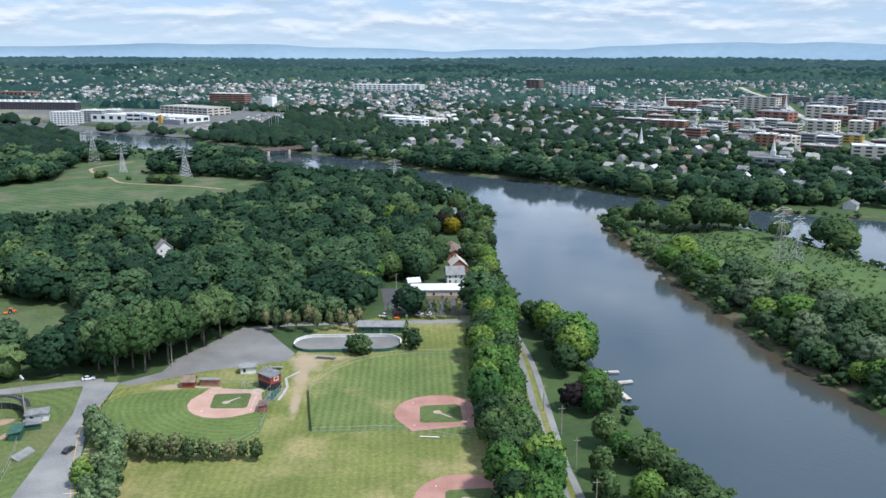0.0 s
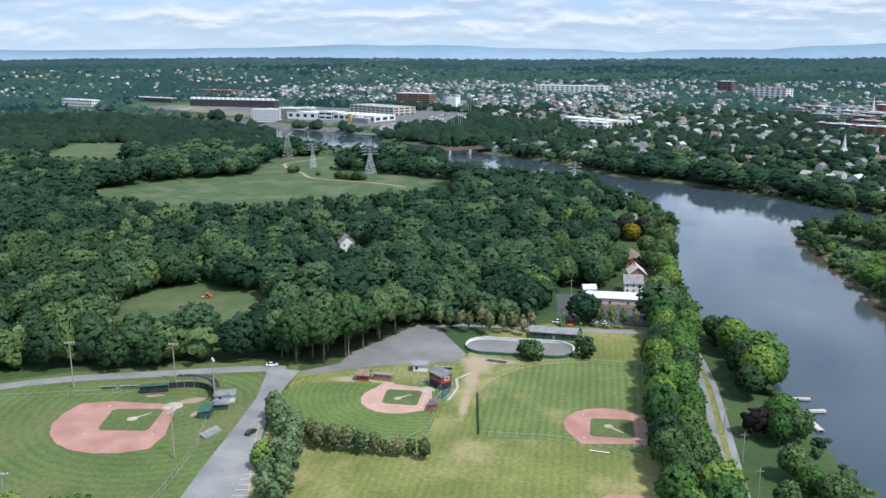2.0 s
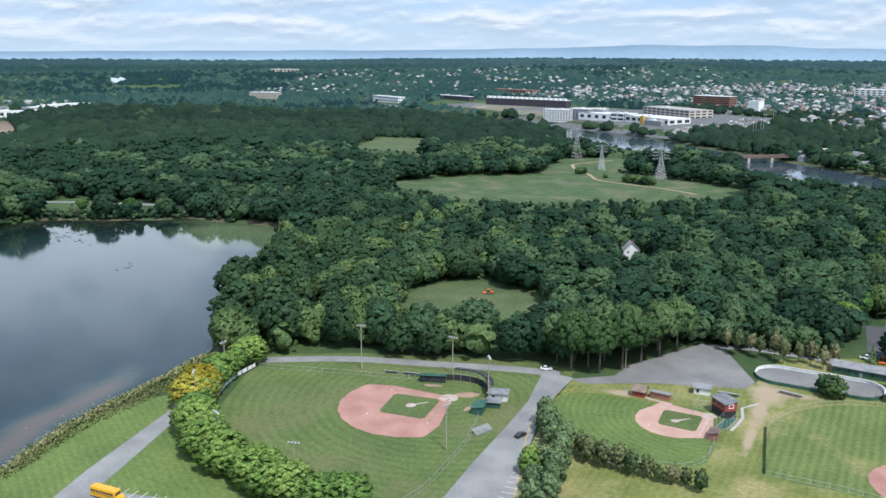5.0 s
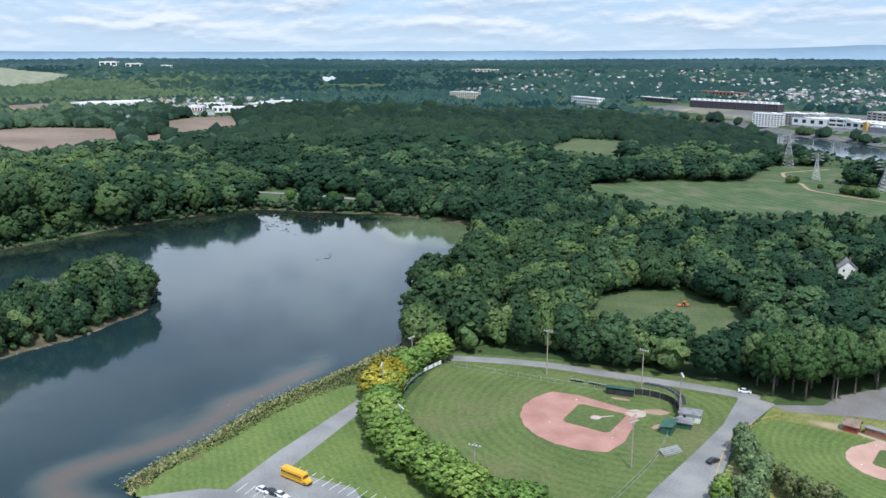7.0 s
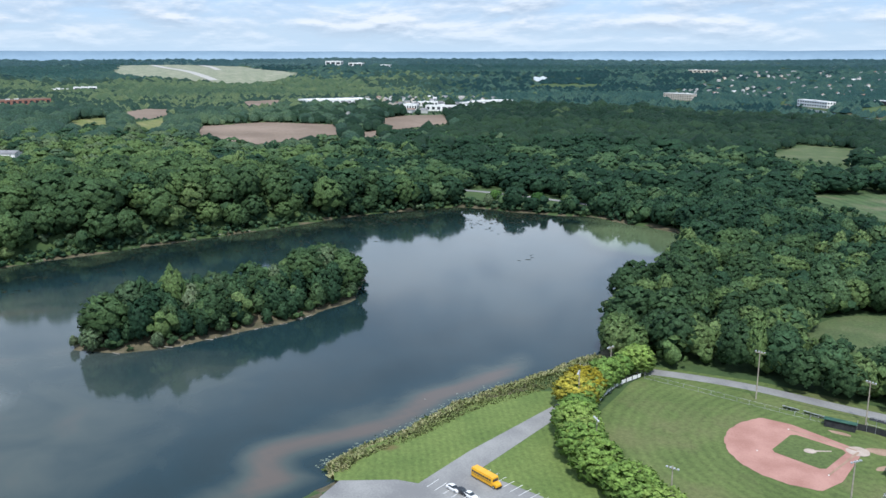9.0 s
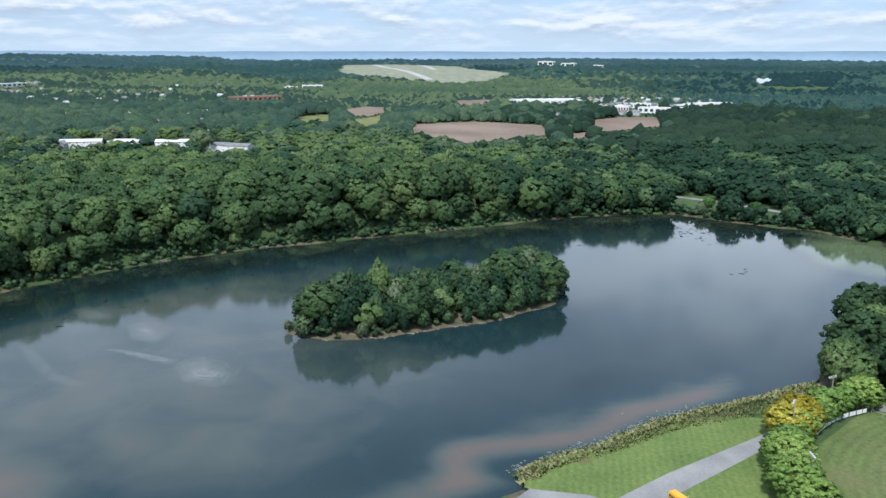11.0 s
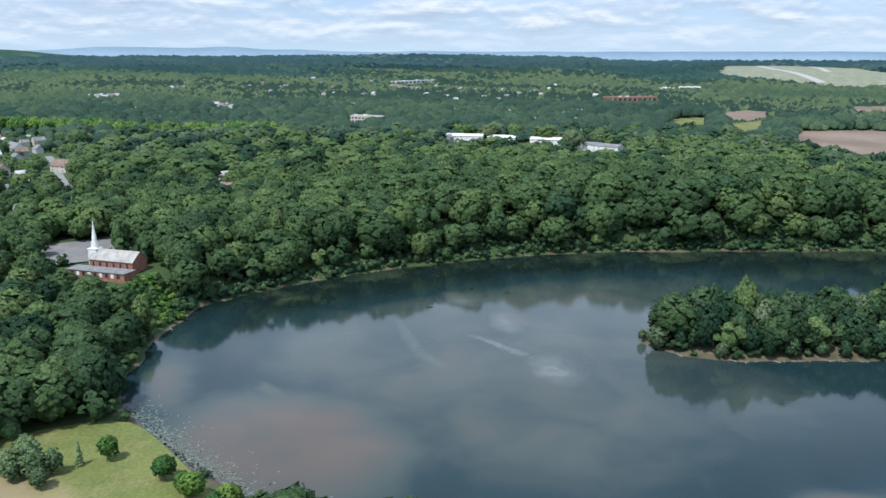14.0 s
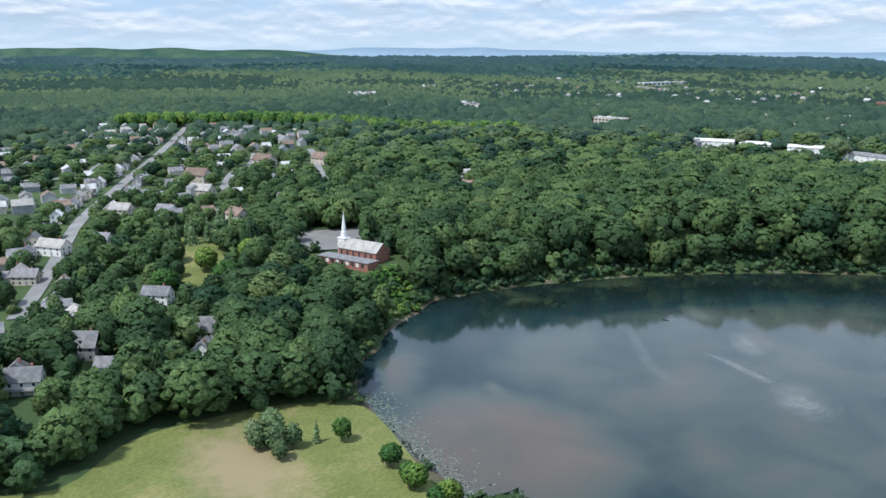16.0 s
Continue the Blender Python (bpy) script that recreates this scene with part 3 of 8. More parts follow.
def water(name, poly, mat, shallows, label, category, step):
    """A level water sheet that runs a little under the banks; shallows tells where silt (1) or weed (0) shows, 0.45 is
    deep, 0.28 a painted dark reflection.
    """
    p = np.array(poly, float)
    xs, ys = np.meshgrid(np.arange(p[:, 0].min() - 10, p[:, 0].max() + 10 + step, step), np.arange(p[:, 1].min() - 10, p[:, 1].max() + 10 + step, step))
    idx = np.arange(xs.size).reshape(xs.shape)
    q = np.stack([idx[:-1, :-1], idx[:-1, 1:], idx[1:, 1:], idx[1:, :-1]], -1).reshape(-1, 4)
    near = sdist(poly, xs, ys).ravel() > -7 - step
    q = q[near[q].all(1)]
    used, q2 = np.unique(q, return_inverse=True)
    v = np.stack([xs.ravel(), ys.ravel(), np.full(xs.size, WATER_Z)], -1)[used]
    return mesh_object(name, v, q2.reshape(-1, 4), [mat], tint=shallows(v[:, 0], v[:, 1]), kind="structure", label=label, category=category)


def pond_shallows(x, y):
    d = sdist(POND_SHORE, x, y)
    near = smooth((x + 420) / 90) * smooth((235 - y) / 60)
    silt = smooth((34 - d) / 22) * smooth((d - 2) / 10) * near * (0.75 + 0.5 * rumple(x, y, 26, 8))
    silt = np.maximum(silt, 1.15 * np.exp(-((d - 15 - 7 * rumple(x, y, 24, 8)) / 6.5) ** 2) * smooth((x + 330) / 60) * smooth((235 - y) / 50) * smooth((y - 60) / 30))
    silt = np.maximum(silt, 1.05 * smooth((60 - np.hypot((x + 258) / 1.2, (y + 62) * 0.8)) / 50))
    silt = np.maximum(silt, 0.62 * smooth((190 - y) / 170) * smooth((d - 22) / 60))
    for cx, cy, ra, rb, tt in ((-397, 5, 15, 7, 0.9), (-339, 26, 17, 8, 0.3), (-360, 10, 26, 3.5, 0.95), (-427, -24, 14, 5, 0.4), (-301, -78, 12, 4, 0.6), (-287, -70, 9, 5, 0.2)):
        u, v = (x - cx) * math.cos(tt) + (y - cy) * math.sin(tt), (y - cy) * math.cos(tt) - (x - cx) * math.sin(tt)
        silt = np.maximum(silt, 0.72 * smooth((1.25 - np.hypot(u / ra, v / rb)) / 0.6))
    weed = smooth((95 - np.hypot(x + 400, (y - 425) * 1.2)) / 70) + 0.12 * smooth((16 - d) / 12) * smooth((-x - 430) / 60)
    # dark tree reflection off the wooded western bank, painted into the water
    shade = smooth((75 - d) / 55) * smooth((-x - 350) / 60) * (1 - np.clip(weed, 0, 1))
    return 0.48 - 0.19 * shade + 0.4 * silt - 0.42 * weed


def river_bank_tint(x, y):
    # brown bank reflection painted along the peninsula's near shore
    d = -sdist(PENINSULA_SHORE, x, y)
    return 0.45 + 0.42 * smooth((20 - d) / 18) * smooth((215 - x) / 30)


water("river_water", RIVER_SHORE, RIVER, river_bank_tint, "calm grey river reflecting the clouds", "river", 9.0)
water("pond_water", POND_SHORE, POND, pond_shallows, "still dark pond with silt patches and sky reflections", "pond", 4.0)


def chain(points, step=3.0, closed=False):
    """Points along a smooth line through the given ones."""
    p = [Vector((*q, 0)) for q in points]
    n = len(p)
    out = []
    for i in range(n if closed else n - 1):
        g = lambda k: p[k % n] if closed else p[min(max(k, 0), n - 1)]
        a, b, c, d = g(i - 1), g(i), g(i + 1), g(i + 2)
        m = max(1, int((c - b).length / step))
        for j in range(m):
            s = j / m
            out.append(0.5 * (2 * b + (c - a) * s + (2 * a - 5 * b + 4 * c - d) * s * s + (3 * b - a - 3 * c + d) * s ** 3))
    if not closed:
        out.append(p[-1])
    return [(v.x, v.y) for v in out]


def ribbon(name, points, width, mat, label, category, z=0.05, follow=False, kind="structure"):
    """A road or path of even width along a smooth line."""
    c = np.array(chain(points, 5.0))
    t = np.gradient(c, axis=0)
    n = np.stack([-t[:, 1], t[:, 0]], -1) / np.hypot(t[:, 0], t[:, 1])[:, None] * width / 2
    a, b = c + n, c - n
    za, zb = (land(a[:, 0], a[:, 1]) + z, land(b[:, 0], b[:, 1]) + z) if follow else (np.full(len(c), z), np.full(len(c), z))
    v = np.concatenate([np.column_stack([a, za]), np.column_stack([b, zb])])
    m = len(c)
    i = np.arange(m - 1)
    return mesh_object(name, v, np.stack([m + i, m + i + 1, i + 1, i], -1), [mat], kind=kind, label=label, category=category)


# ---- open ground of the park ----
PARK = [(-130, 150), (-100, 130), (32, 120), (36, 206), (34, 265), (33, 308), (30, 349), (22, 366), (-24, 366), (-55, 346), (-58, 314), (-98, 300), (-116, 284), (-112, 255), (-100, 205)]
sheet("park_lawn", PARK, 0.02, LAWN, "wide sunlit park lawn with dry patches", "lawn")
FIELD_A = chain([(-222, 236), (-196, 254), (-166, 266), (-138, 277), (-127, 276), (-121, 245), (-114, 195), (-122, 170), (-150, 168), (-178, 172), (-200, 188), (-214, 212)], 4, True)
sheet("outfield_lawn", FIELD_A, 0.03, LAWN_A, "dark green mown ball field outfield", "lawn")
POND_LAWN = [(-217, 199), (-226, 204), (-235, 190), (-237, 172), (-230, 148), (-226, 124), (-222, 109), (-212, 105), (-197, 118), (-195, 128), (-203, 150)]
sheet("pond_lawn", POND_LAWN, 0.03, LAWN_POND, "green mown lawn beside the pond", "lawn")
ROW_LAWN = [(-214, 184), (-195, 142), (-160, 150), (-135, 158), (-150, 166), (-180, 172), (-200, 188)]
sheet("verge_lawn", ROW_LAWN, 0.025, LAWN_POND, "sunlit mown verge beside the bus lot", "lawn")
sheet("verge_lawn", [(-118, 290), (-130, 280), (-124, 245), (-117, 195), (-112, 165), (-98, 165), (-112, 235), (-114, 262)], 0.022, LAWN_A, "mown verge along the parking lane", "lawn")
sheet("verge_lawn", [(-246, 229), (-226, 248), (-198, 267), (-168, 280), (-140, 291), (-118, 296), (-118, 283), (-140, 277), (-168, 266), (-198, 254), (-240, 218)], 0.018, LAWN_A, "mown verge along the park road", "lawn")
FIELD_B = chain([(-62, 281), (-80, 280), (-110, 274), (-113, 262), (-100, 244), (-80, 236), (-60, 240), (-57, 250)], 4, True)
sheet("outfield_lawn", FIELD_B, 0.04, LAWN_B, "bright mown outfield with arc stripes", "lawn")
FIELD_C = chain([(-41, 246), (-44, 262), (-47, 279), (-40, 298), (-22, 314), (10, 318), (13, 290), (12, 247), (-14, 247)], 4, True)
sheet("outfield_lawn", FIELD_C, 0.04, LAWN_C, "mown outfield with straight pale stripes", "lawn")
MOW = [(-219, 322), (-230, 362), (-212, 385), (-172, 383), (-152, 358), (-160, 340), (-188, 330)]
sheet("clearing", chain(MOW, 6, True), 0.03, CLEARING, "grassy clearing among the trees", "clearing")
MEADOW_A = [(-450, 636), (-430, 690), (-354, 765), (-296, 815), (-230, 800), (-140, 756), (-180, 690), (-276, 612), (-349, 590)]
MEADOW_BACK = [(-375, 850), (-385, 890), (-340, 925), (-312, 915), (-290, 840), (-296, 812), (-354, 765)]
MEADOW_B = [(-650, 850), (-700, 985), (-632, 1000), (-540, 850)]
LAWN_16 = [(-160, -190), (-183, -165), (-215, -168), (-242, -153), (-258, -138), (-266, -114), (-240, -84), (-222, -66), (-200, -40), (-150, -60), (-120, -150)]
sheet("south_lawn", chain(LAWN_16, 8, True), 0.03, LAWN_SOUTH, "open lawn with a dry tan patch", "lawn")
PENINSULA_MEADOW = [(133, 560), (136, 500), (150, 430), (185, 340), (190, 280), (232, 300), (240, 440), (226, 495), (212, 535), (190, 560)]
sheet("marsh_meadow", chain(PENINSULA_MEADOW, 8, True), 0.03, MARSH, "lush green marsh meadow on the peninsula", "meadow")

# ---- roads and lots ----
ribbon("road", [(-245, 222), (-225, 241), (-198, 259), (-168, 271), (-140, 282), (-122, 287)], 6.0, ASPHALT, "grey park road behind the ball field", "road", 0.06)
LOT_ROAD = [(-130, 286), (-127, 281), (-121, 258), (-118, 235), (-115, 207), (-112, 186), (-106, 150), (-80, 150), (-94, 194), (-101, 212), (-113, 251), (-115, 268), (-116, 286)]
sheet("parking_lot", LOT_ROAD, 0.07, ASPHALT, "grey asphalt parking lane between ball fields", "parking lot")
sheet("gravel_lot", [(-117, 284), (-104, 296), (-103, 309), (-97, 322), (-86, 348), (-76, 346), (-58, 316), (-60, 308), (-72, 303), (-90, 296), (-110, 283)], 0.08, GRAVEL,
      "pale gravel parking lot in front of the woods", "parking lot")
ribbon("road", [(-82, 346), (-70, 352), (-50, 354), (-10, 356), (20, 360)], 5.0, ASPHALT, "narrow road between rink and office lot", "road", 0.09)
sheet("asphalt_lot", [(-31, 410), (-26, 367), (10, 367), (12, 392), (-14, 390), (-17, 412)], 0.06, ASPHALT_NEW, "dark new asphalt lot beside the white building", "parking lot")
ribbon("river_path", [(22, 470), (27, 410), (30, 349), (34, 308), (35, 265), (35.5, 225), (37, 206), (42, 120)], 2.1, ASPHALT, "pale footpath along the river bank", "path", 0.06)
ribbon("park_lane", [(27, 350), (30, 308), (31, 248), (32, 222), (33, 206), (36, 120)], 2.2, ASPHALT, "narrow lane beside the tree avenue", "path", 0.05)
BUS_LOT = [(-211, 106), (-203, 120), (-198, 124), (-207, 147), (-222, 196), (-217, 198), (-195, 141), (-186, 145), (-174, 149), (-150, 140), (-140, 100), (-199, 88)]
sheet("bus_lot", BUS_LOT, 0.07, ASPHALT, "grey asphalt lot with a lane beside the pond", "parking lot")
ribbon("road", [(-660, 400), (-632, 407), (-571, 439), (-456, 472), (-400, 480)], 7.0, ASPHALT, "road at the far end of the pond", "road", 0.25, follow=True)

# ---- ball diamonds ----


def disc(cx, cy, rx, ry, turn=0.0, n=28, wobble=0.02, seed=0):
    rng = random.Random(seed)
    out = []
    for i in range(n):
        a = 2 * math.pi * i / n
        k = 1 + rng.uniform(-wobble, wobble)
        u, v = rx * k * math.cos(a), ry * k * math.sin(a)
        c, s = math.cos(turn), math.sin(turn)
        out.append((cx + u * c - v * s, cy + u * s + v * c))
    return out


def diamond(home, away, base, reach, clay, label, grass=0.80, mound=14.0, plate=None, line=None):
    """Skinned infield: clay arc round the mound, turf square, mound and home circle. away: heading from home to second base."""
    hx, hy = home
    a = math.atan2(away[1] - hy, away[0] - hx)
    at = lambda d, s: (hx + d * math.cos(a) - s * math.sin(a), hy + d * math.sin(a) + s * math.cos(a))
    diag = base * math.sqrt(2)
    out = [at(0, -2.2)]
    # right foul side, arc, left foul side
    out.append(at(base * 0.707 - 2.4, -base * 0.707 - 3.6))
    steps = 48
    lim = math.acos(max(-1, min(1, (base * 0.707 - mound) / reach)))
    for i in range(steps + 1):
        th = -lim * 0.86 + 2 * lim * 0.86 * i / steps
        k = 1 + 0.007 * math.sin(i * 1.1) + 0.005 * math.sin(i * 2.3)
        out.append(at(mound + reach * k * math.cos(th), reach * k * math.sin(th)))
    out.append(at(base * 0.707 - 2.4, base * 0.707 + 3.6))
    out.append(at(0, 2.2))
    root = sheet("infield", out, 0.09, clay, label, "infield")
    g = base * grass
    inset = (base - g) * 0.72
    sq = []
    corners = [(inset, 0), (diag / 2, -g * 0.707), (diag - inset * 1.3, 0), (diag / 2, g * 0.707)]
    for i in range(4):
        (d0, s0), (d1, s1) = corners[i], corners[(i + 1) % 4]
        for j in range(6):
            f = (j + 0.5) / 6
            sq.append(at(d0 + (d1 - d0) * f, s0 + (s1 - s0) * f))
    child(sheet("turf_square", sq, 0.12, INFIELD, "", ""), root)
    child(sheet("mound", [at(mound + u, v) for u, v in disc(0, 0, base * 0.085, base * 0.075, n=22, wobble=0.06)], 0.15, SAND, "", ""), root)
    child(sheet("mound_track", [at(mound * 0.55, -0.25), at(mound, -0.5), at(mound, 0.5), at(mound * 0.55, 0.25)], 0.14, SAND, "", ""), root)
    child(sheet("home_circle", disc(hx, hy, base * 0.155, base * 0.155, n=28, wobble=0.04), 0.13, plate or SAND, "", ""), root)
    for s in (-1, 1):
        child(sheet("base_line", [at(0.5, 0.3 * s), at(diag / 2, s * (diag / 2 - 0.5)), at(diag / 2, s * (diag / 2 + 0.4)), at(-0.2, 0.8 * s)], 0.14, line or SAND, "", ""), root)
    for d, s in ((diag / 2, -diag / 2), (diag, 0), (diag / 2, diag / 2)):
        bx, by = at(d, s)
        box_part("base", root, (bx, by, 0.17), (0.38, 0.38, 0.08), WHITE, a + math.pi / 4)
    return root


def child(ob, parent):
    """Makes a mesh a part of its thing, without moving it."""
    for key in ("label", "category", "group", "kind"):
        if key in ob:
            del ob[key]
    ob.parent = parent
    ob.matrix_parent_inverse = parent.matrix_basis.inverted()
    return ob


def link(name, bm, mat, parent=None, label="", smoothed=False):
    me = bpy.data.meshes.new(name)
    bm.to_mesh(me)
    bm.free()
    for m in mat if isinstance(mat, (list, tuple)) else [mat]:
        me.materials.append(m)
    if smoothed:
        for p in me.polygons:
            p.use_smooth = True
    ob = new(name, me)
    if parent:
        ob.parent = parent
    return tagged(ob, label)


part = link


def add_box(bm, centre, size, turn=0.0, bevel=0.0):
    g = bmesh.ops.create_cube(bm, size=1.0, matrix=Matrix.Translation(centre) @ Matrix.Rotation(turn, 4, "Z") @ Matrix.Diagonal((*size, 1)))
    if bevel:
        edges = list({e for v in g["verts"] for e in v.link_edges})
        bmesh.ops.bevel(bm, geom=edges, offset=bevel, segments=1, affect="EDGES")
    return g["verts"]


def add_bar(bm, a, b, w=0.1, sides=4):
    a, b = Vector(a), Vector(b)
    d = b - a
    m = Matrix.Translation((a + b) / 2) @ d.to_track_quat("Z", "Y").to_matrix().to_4x4()
    bmesh.ops.create_cone(bm, cap_ends=True, segments=sides, radius1=w / 2, radius2=w / 2, depth=d.length, matrix=m)


def box_part(name, parent, centre, size, mat, turn=0.0, bevel=0.0, label=""):
    bm = bmesh.new()
    add_box(bm, centre, size, turn, bevel)
    return part(name, bm, mat, parent, label)


def bar_part(name, parent, bars, mat, w=0.1, sides=4, label=""):
    bm = bmesh.new()
    for a, b in bars:
        add_bar(bm, a, b, w, sides)
    return part(name, bm, mat, parent, label)


def thing(name, m, label, category, group=""):
    ob = new(name)
    ob.empty_display_size = 0.5
    ob.matrix_basis = m
    return tagged(ob, label, category, group)


diamond((-145.5, 246), (-159, 225), 21.3, 24.5, CLAY, "pink clay ball infield with a turf square", 0.80, 14.3, plate=SAND, line=CLAY_WORN)
diamond((-64.8, 278), (-79, 261.5), 16.0, 12.6, CLAY_PALE, "pale clay ball infield with a turf square", 0.80, 13.0, plate=SAND)
diamond((8.5, 251.5), (-8, 266), 17.5, 14.2, CLAY, "brick red ball infield with a turf square", 0.80, 13.6, plate=CLAY, line=CLAY_WORN)
diamond((16.5, 195.5), (0, 210), 17.2, 14.0, CLAY, "clay infield at the edge of the lawn", 0.80, 13.6, plate=CLAY, line=CLAY_WORN)
for n, (px, py, ra, rb, tt) in enumerate(((-141.5, 252, 6.5, 3.2, 0.6), (-156, 253, 5, 1.6, 0.35), (-135, 243, 1.8, 4.5, -0.2), (-133.5, 252, 2.4, 2.0, 0.2))):
    sheet("worn_clay", chain(disc(px, py, ra * 0.72, rb * 0.72, tt, 14, 0.12, 30 + n), 1.0, True), 0.05 + n * 0.006, CLAY_WORN, "trampled clay patch behind the plate", "clay")

# ---- trees ----


def ball(n):
    bm = bmesh.new()
    bmesh.ops.create_icosphere(bm, subdivisions=n, radius=1.0)
    v = np.array([p.co[:] for p in bm.verts])
    f = np.array([[q.index for q in p.verts] for p in bm.faces])
    bm.free()
    return v, f


ICO1 = ball(1)
TUFT = (np.array([(0.8, 0.6, 0.1), (-0.6, 0.8, -0.1), (-0.8, -0.6, 0.1), (0.6, -0.8, -0.1), (0, 0, 1), (0, 0, -1)], float),
        np.array([(i, (i + 1) % 4, 4) for i in range(4)] + [((i + 1) % 4, i, 5) for i in range(4)]))


def sprays(rng, centres, normals, size):
    """Small three-cornered leaf sprays, hanging a little."""
    n = len(centres)
    nn = normals / np.linalg.norm(normals, axis=1)[:, None]
    a = np.cross(nn, rng.normal(size=(n, 3)))
    a /= np.linalg.norm(a, axis=1)[:, None]
    b = np.cross(nn, a)
    s = size * rng.uniform(0.6, 1.35, (n, 1))
    k = rng.uniform(0.7, 1.25, (3, n, 1))
    v = np.stack([centres + a * s * k[0] * 1.2 - nn * s * 0.3, centres + (b * 1.04 - a * 0.6) * s * k[1], centres - (b * 1.04 + a * 0.6) * s * k[2]], 1).reshape(-1, 3)
    return v, np.arange(n)[:, None] * 3 + [0, 1, 2]


def joined(parts):
    vs, fs, base = [], [], 0
    for v, f in parts:
        vs.append(v), fs.append(f + base)
        base += len(v)
    return np.concatenate(vs), np.concatenate(fs)


def leafy_crown(seed, clumps=46, cards=260, rc=0.105, low=0.06, size=0.034, lobes=6, wide=0.40, soft=0.68, slack=0.11, span=1.62, cut=-0.30, body=ICO1):
    """A full crown one high: clumps of leaves set close all over a lobed, egg-shaped head."""
    rng = np.random.default_rng(seed)
    k = np.arange(clumps) + 0.5
    zz = 1 - span * k / clumps
    aa = k * 2.39996 + rng.uniform(0, 6)
    d = np.stack([np.sqrt(1 - zz * zz) * np.cos(aa), np.sqrt(1 - zz * zz) * np.sin(aa), zz], -1) + rng.normal(0, 0.09, (clumps, 3))
    d /= np.linalg.norm(d, axis=1)[:, None]
    heads = rng.normal(size=(lobes, 3)) + (0, 0, 0.25)
    heads /= np.linalg.norm(heads, axis=1)[:, None]
    half = np.array([wide * rng.uniform(0.9, 1.1), wide * rng.uniform(0.9, 1.1), (1 - low) / 2])
    mid = np.array([0, 0, (1 + low) / 2])

    def out_to(q):
        near = (q @ heads.T).max(1)
        return (0.84 + 0.19 * smooth((near - 0.45) / 0.5)) * (1 - 0.10 * np.clip(q[:, 2], -1, 0) ** 2)

    at = mid + d * half * (out_to(d) * rng.uniform(1 - slack, 1.0, clumps))[:, None]
    env = d / half
    env /= np.linalg.norm(env, axis=1)[:, None]
    rad = rc * rng.uniform(0.66, 1.36, clumps)
    v0, f0 = body
    V, F, NN, base = [], [], [], 0
    for p, r, e, q in zip(at, rad, env, d):
        v = v0 * rng.uniform(0.78, 1.16, (len(v0), 1)) * (1, 1, 0.86)
        f = f0[(v0[f0].mean(1) @ e) > cut]
        used, f = np.unique(f, return_inverse=True)
        V.append(p + v[used] * r), F.append(f.reshape(-1, 3) + base)
        NN.append(e * soft + v0[used] * (1 - soft))
        base += len(used)
    v0, f0 = ICO1
    core = mid + v0 * half * 0.76
    V.append(core), F.append(f0 + base), NN.append(v0)
    base += len(v0)
    if cards:
        pick = rng.integers(0, clumps, cards)
        q = env[pick] + rng.normal(0, 0.6, (cards, 3))
        q /= np.linalg.norm(q, axis=1)[:, None]
        v, f = sprays(rng, at[pick] + q * (rad[pick] * rng.uniform(0.85, 1.15, cards))[:, None], q + rng.normal(size=(cards, 3)) * 0.5, size)
        V.append(v), F.append(f + base), NN.append(np.repeat(env[pick] * soft + q * (1 - soft), 3, 0))
    return np.concatenate(V), np.concatenate(F), np.concatenate(NN)


def lay_normals(me, normals):
    """Leaves face the light as the head of the tree does."""
    nn = normals / np.linalg.norm(normals, axis=1)[:, None]
    me.attributes.new("custom_normal", "FLOAT_VECTOR", "POINT").data.foreach_set("vector", nn.astype(np.float32).ravel())
    me.update()


def conifer_crown(seed, tiers=9, per=22, low=0.12, wide=0.22, size=0.085, blunt=0.8, core=0.42):
    rng = np.random.default_rng(seed)
    pos, nor = [], []
    for i in range(tiers):
        h = low + (0.97 - low) * i / (tiers - 1)
        r = wide * (1 - (h - low) / (1 - low)) ** blunt * rng.uniform(0.8, 1.15) + 0.015
        n = max(5, int(per * (r / wide)))
        for j in range(n):
            a = 2 * math.pi * (j + rng.uniform(0, 0.9)) / n
            q = r * math.sqrt(rng.uniform(0.15, 1))
            pos.append((q * math.cos(a), q * math.sin(a), h - 0.25 * q + rng.uniform(-0.02, 0.02)))
            nor.append((math.cos(a) * 0.6, math.sin(a) * 0.6, 0.8))
    pos, nor = np.array(pos), np.array(nor)
    v, f = sprays(rng, pos, nor + rng.normal(size=nor.shape) * 0.25, size)
    core_v, core_f = ICO1
    return joined([(v, f), (core_v * (wide * core, wide * core, 0.36) + (0, 0, 0.46), core_f)])


def trunk_mesh(seed, r=0.022, top=0.62, limbs=5):
    rng = random.Random(seed)
    bm = bmesh.new()

    def limb(a, b, ra, rb, sides=6):
        a, b = Vector(a), Vector(b)
        d = b - a
        m = Matrix.Translation((a + b) / 2) @ d.to_track_quat("Z", "Y").to_matrix().to_4x4()
        bmesh.ops.create_cone(bm, cap_ends=True, segments=sides, radius1=ra, radius2=rb, depth=d.length, matrix=m)

    mid = (rng.uniform(-0.01, 0.01), rng.uniform(-0.01, 0.01), top * 0.5)
    limb((0, 0, -0.02), mid, r * 1.25, r * 0.8)
    limb(mid, (mid[0] * 2, mid[1] * 2, top), r * 0.8, r * 0.35)
    for i in range(limbs):
        a, z = 2 * math.pi * i * 0.618, top * rng.uniform(0.42, 0.85)
        q = rng.uniform(0.12, 0.24)
        limb((0, 0, z), (q * math.cos(a), q * math.sin(a), z + rng.uniform(0.10, 0.24)), r * 0.45, r * 0.16, 5)
    me = bpy.data.meshes.new("trunk")
    bm.to_mesh(me)
    bm.free()
    me.materials.append(BARK)
    return me


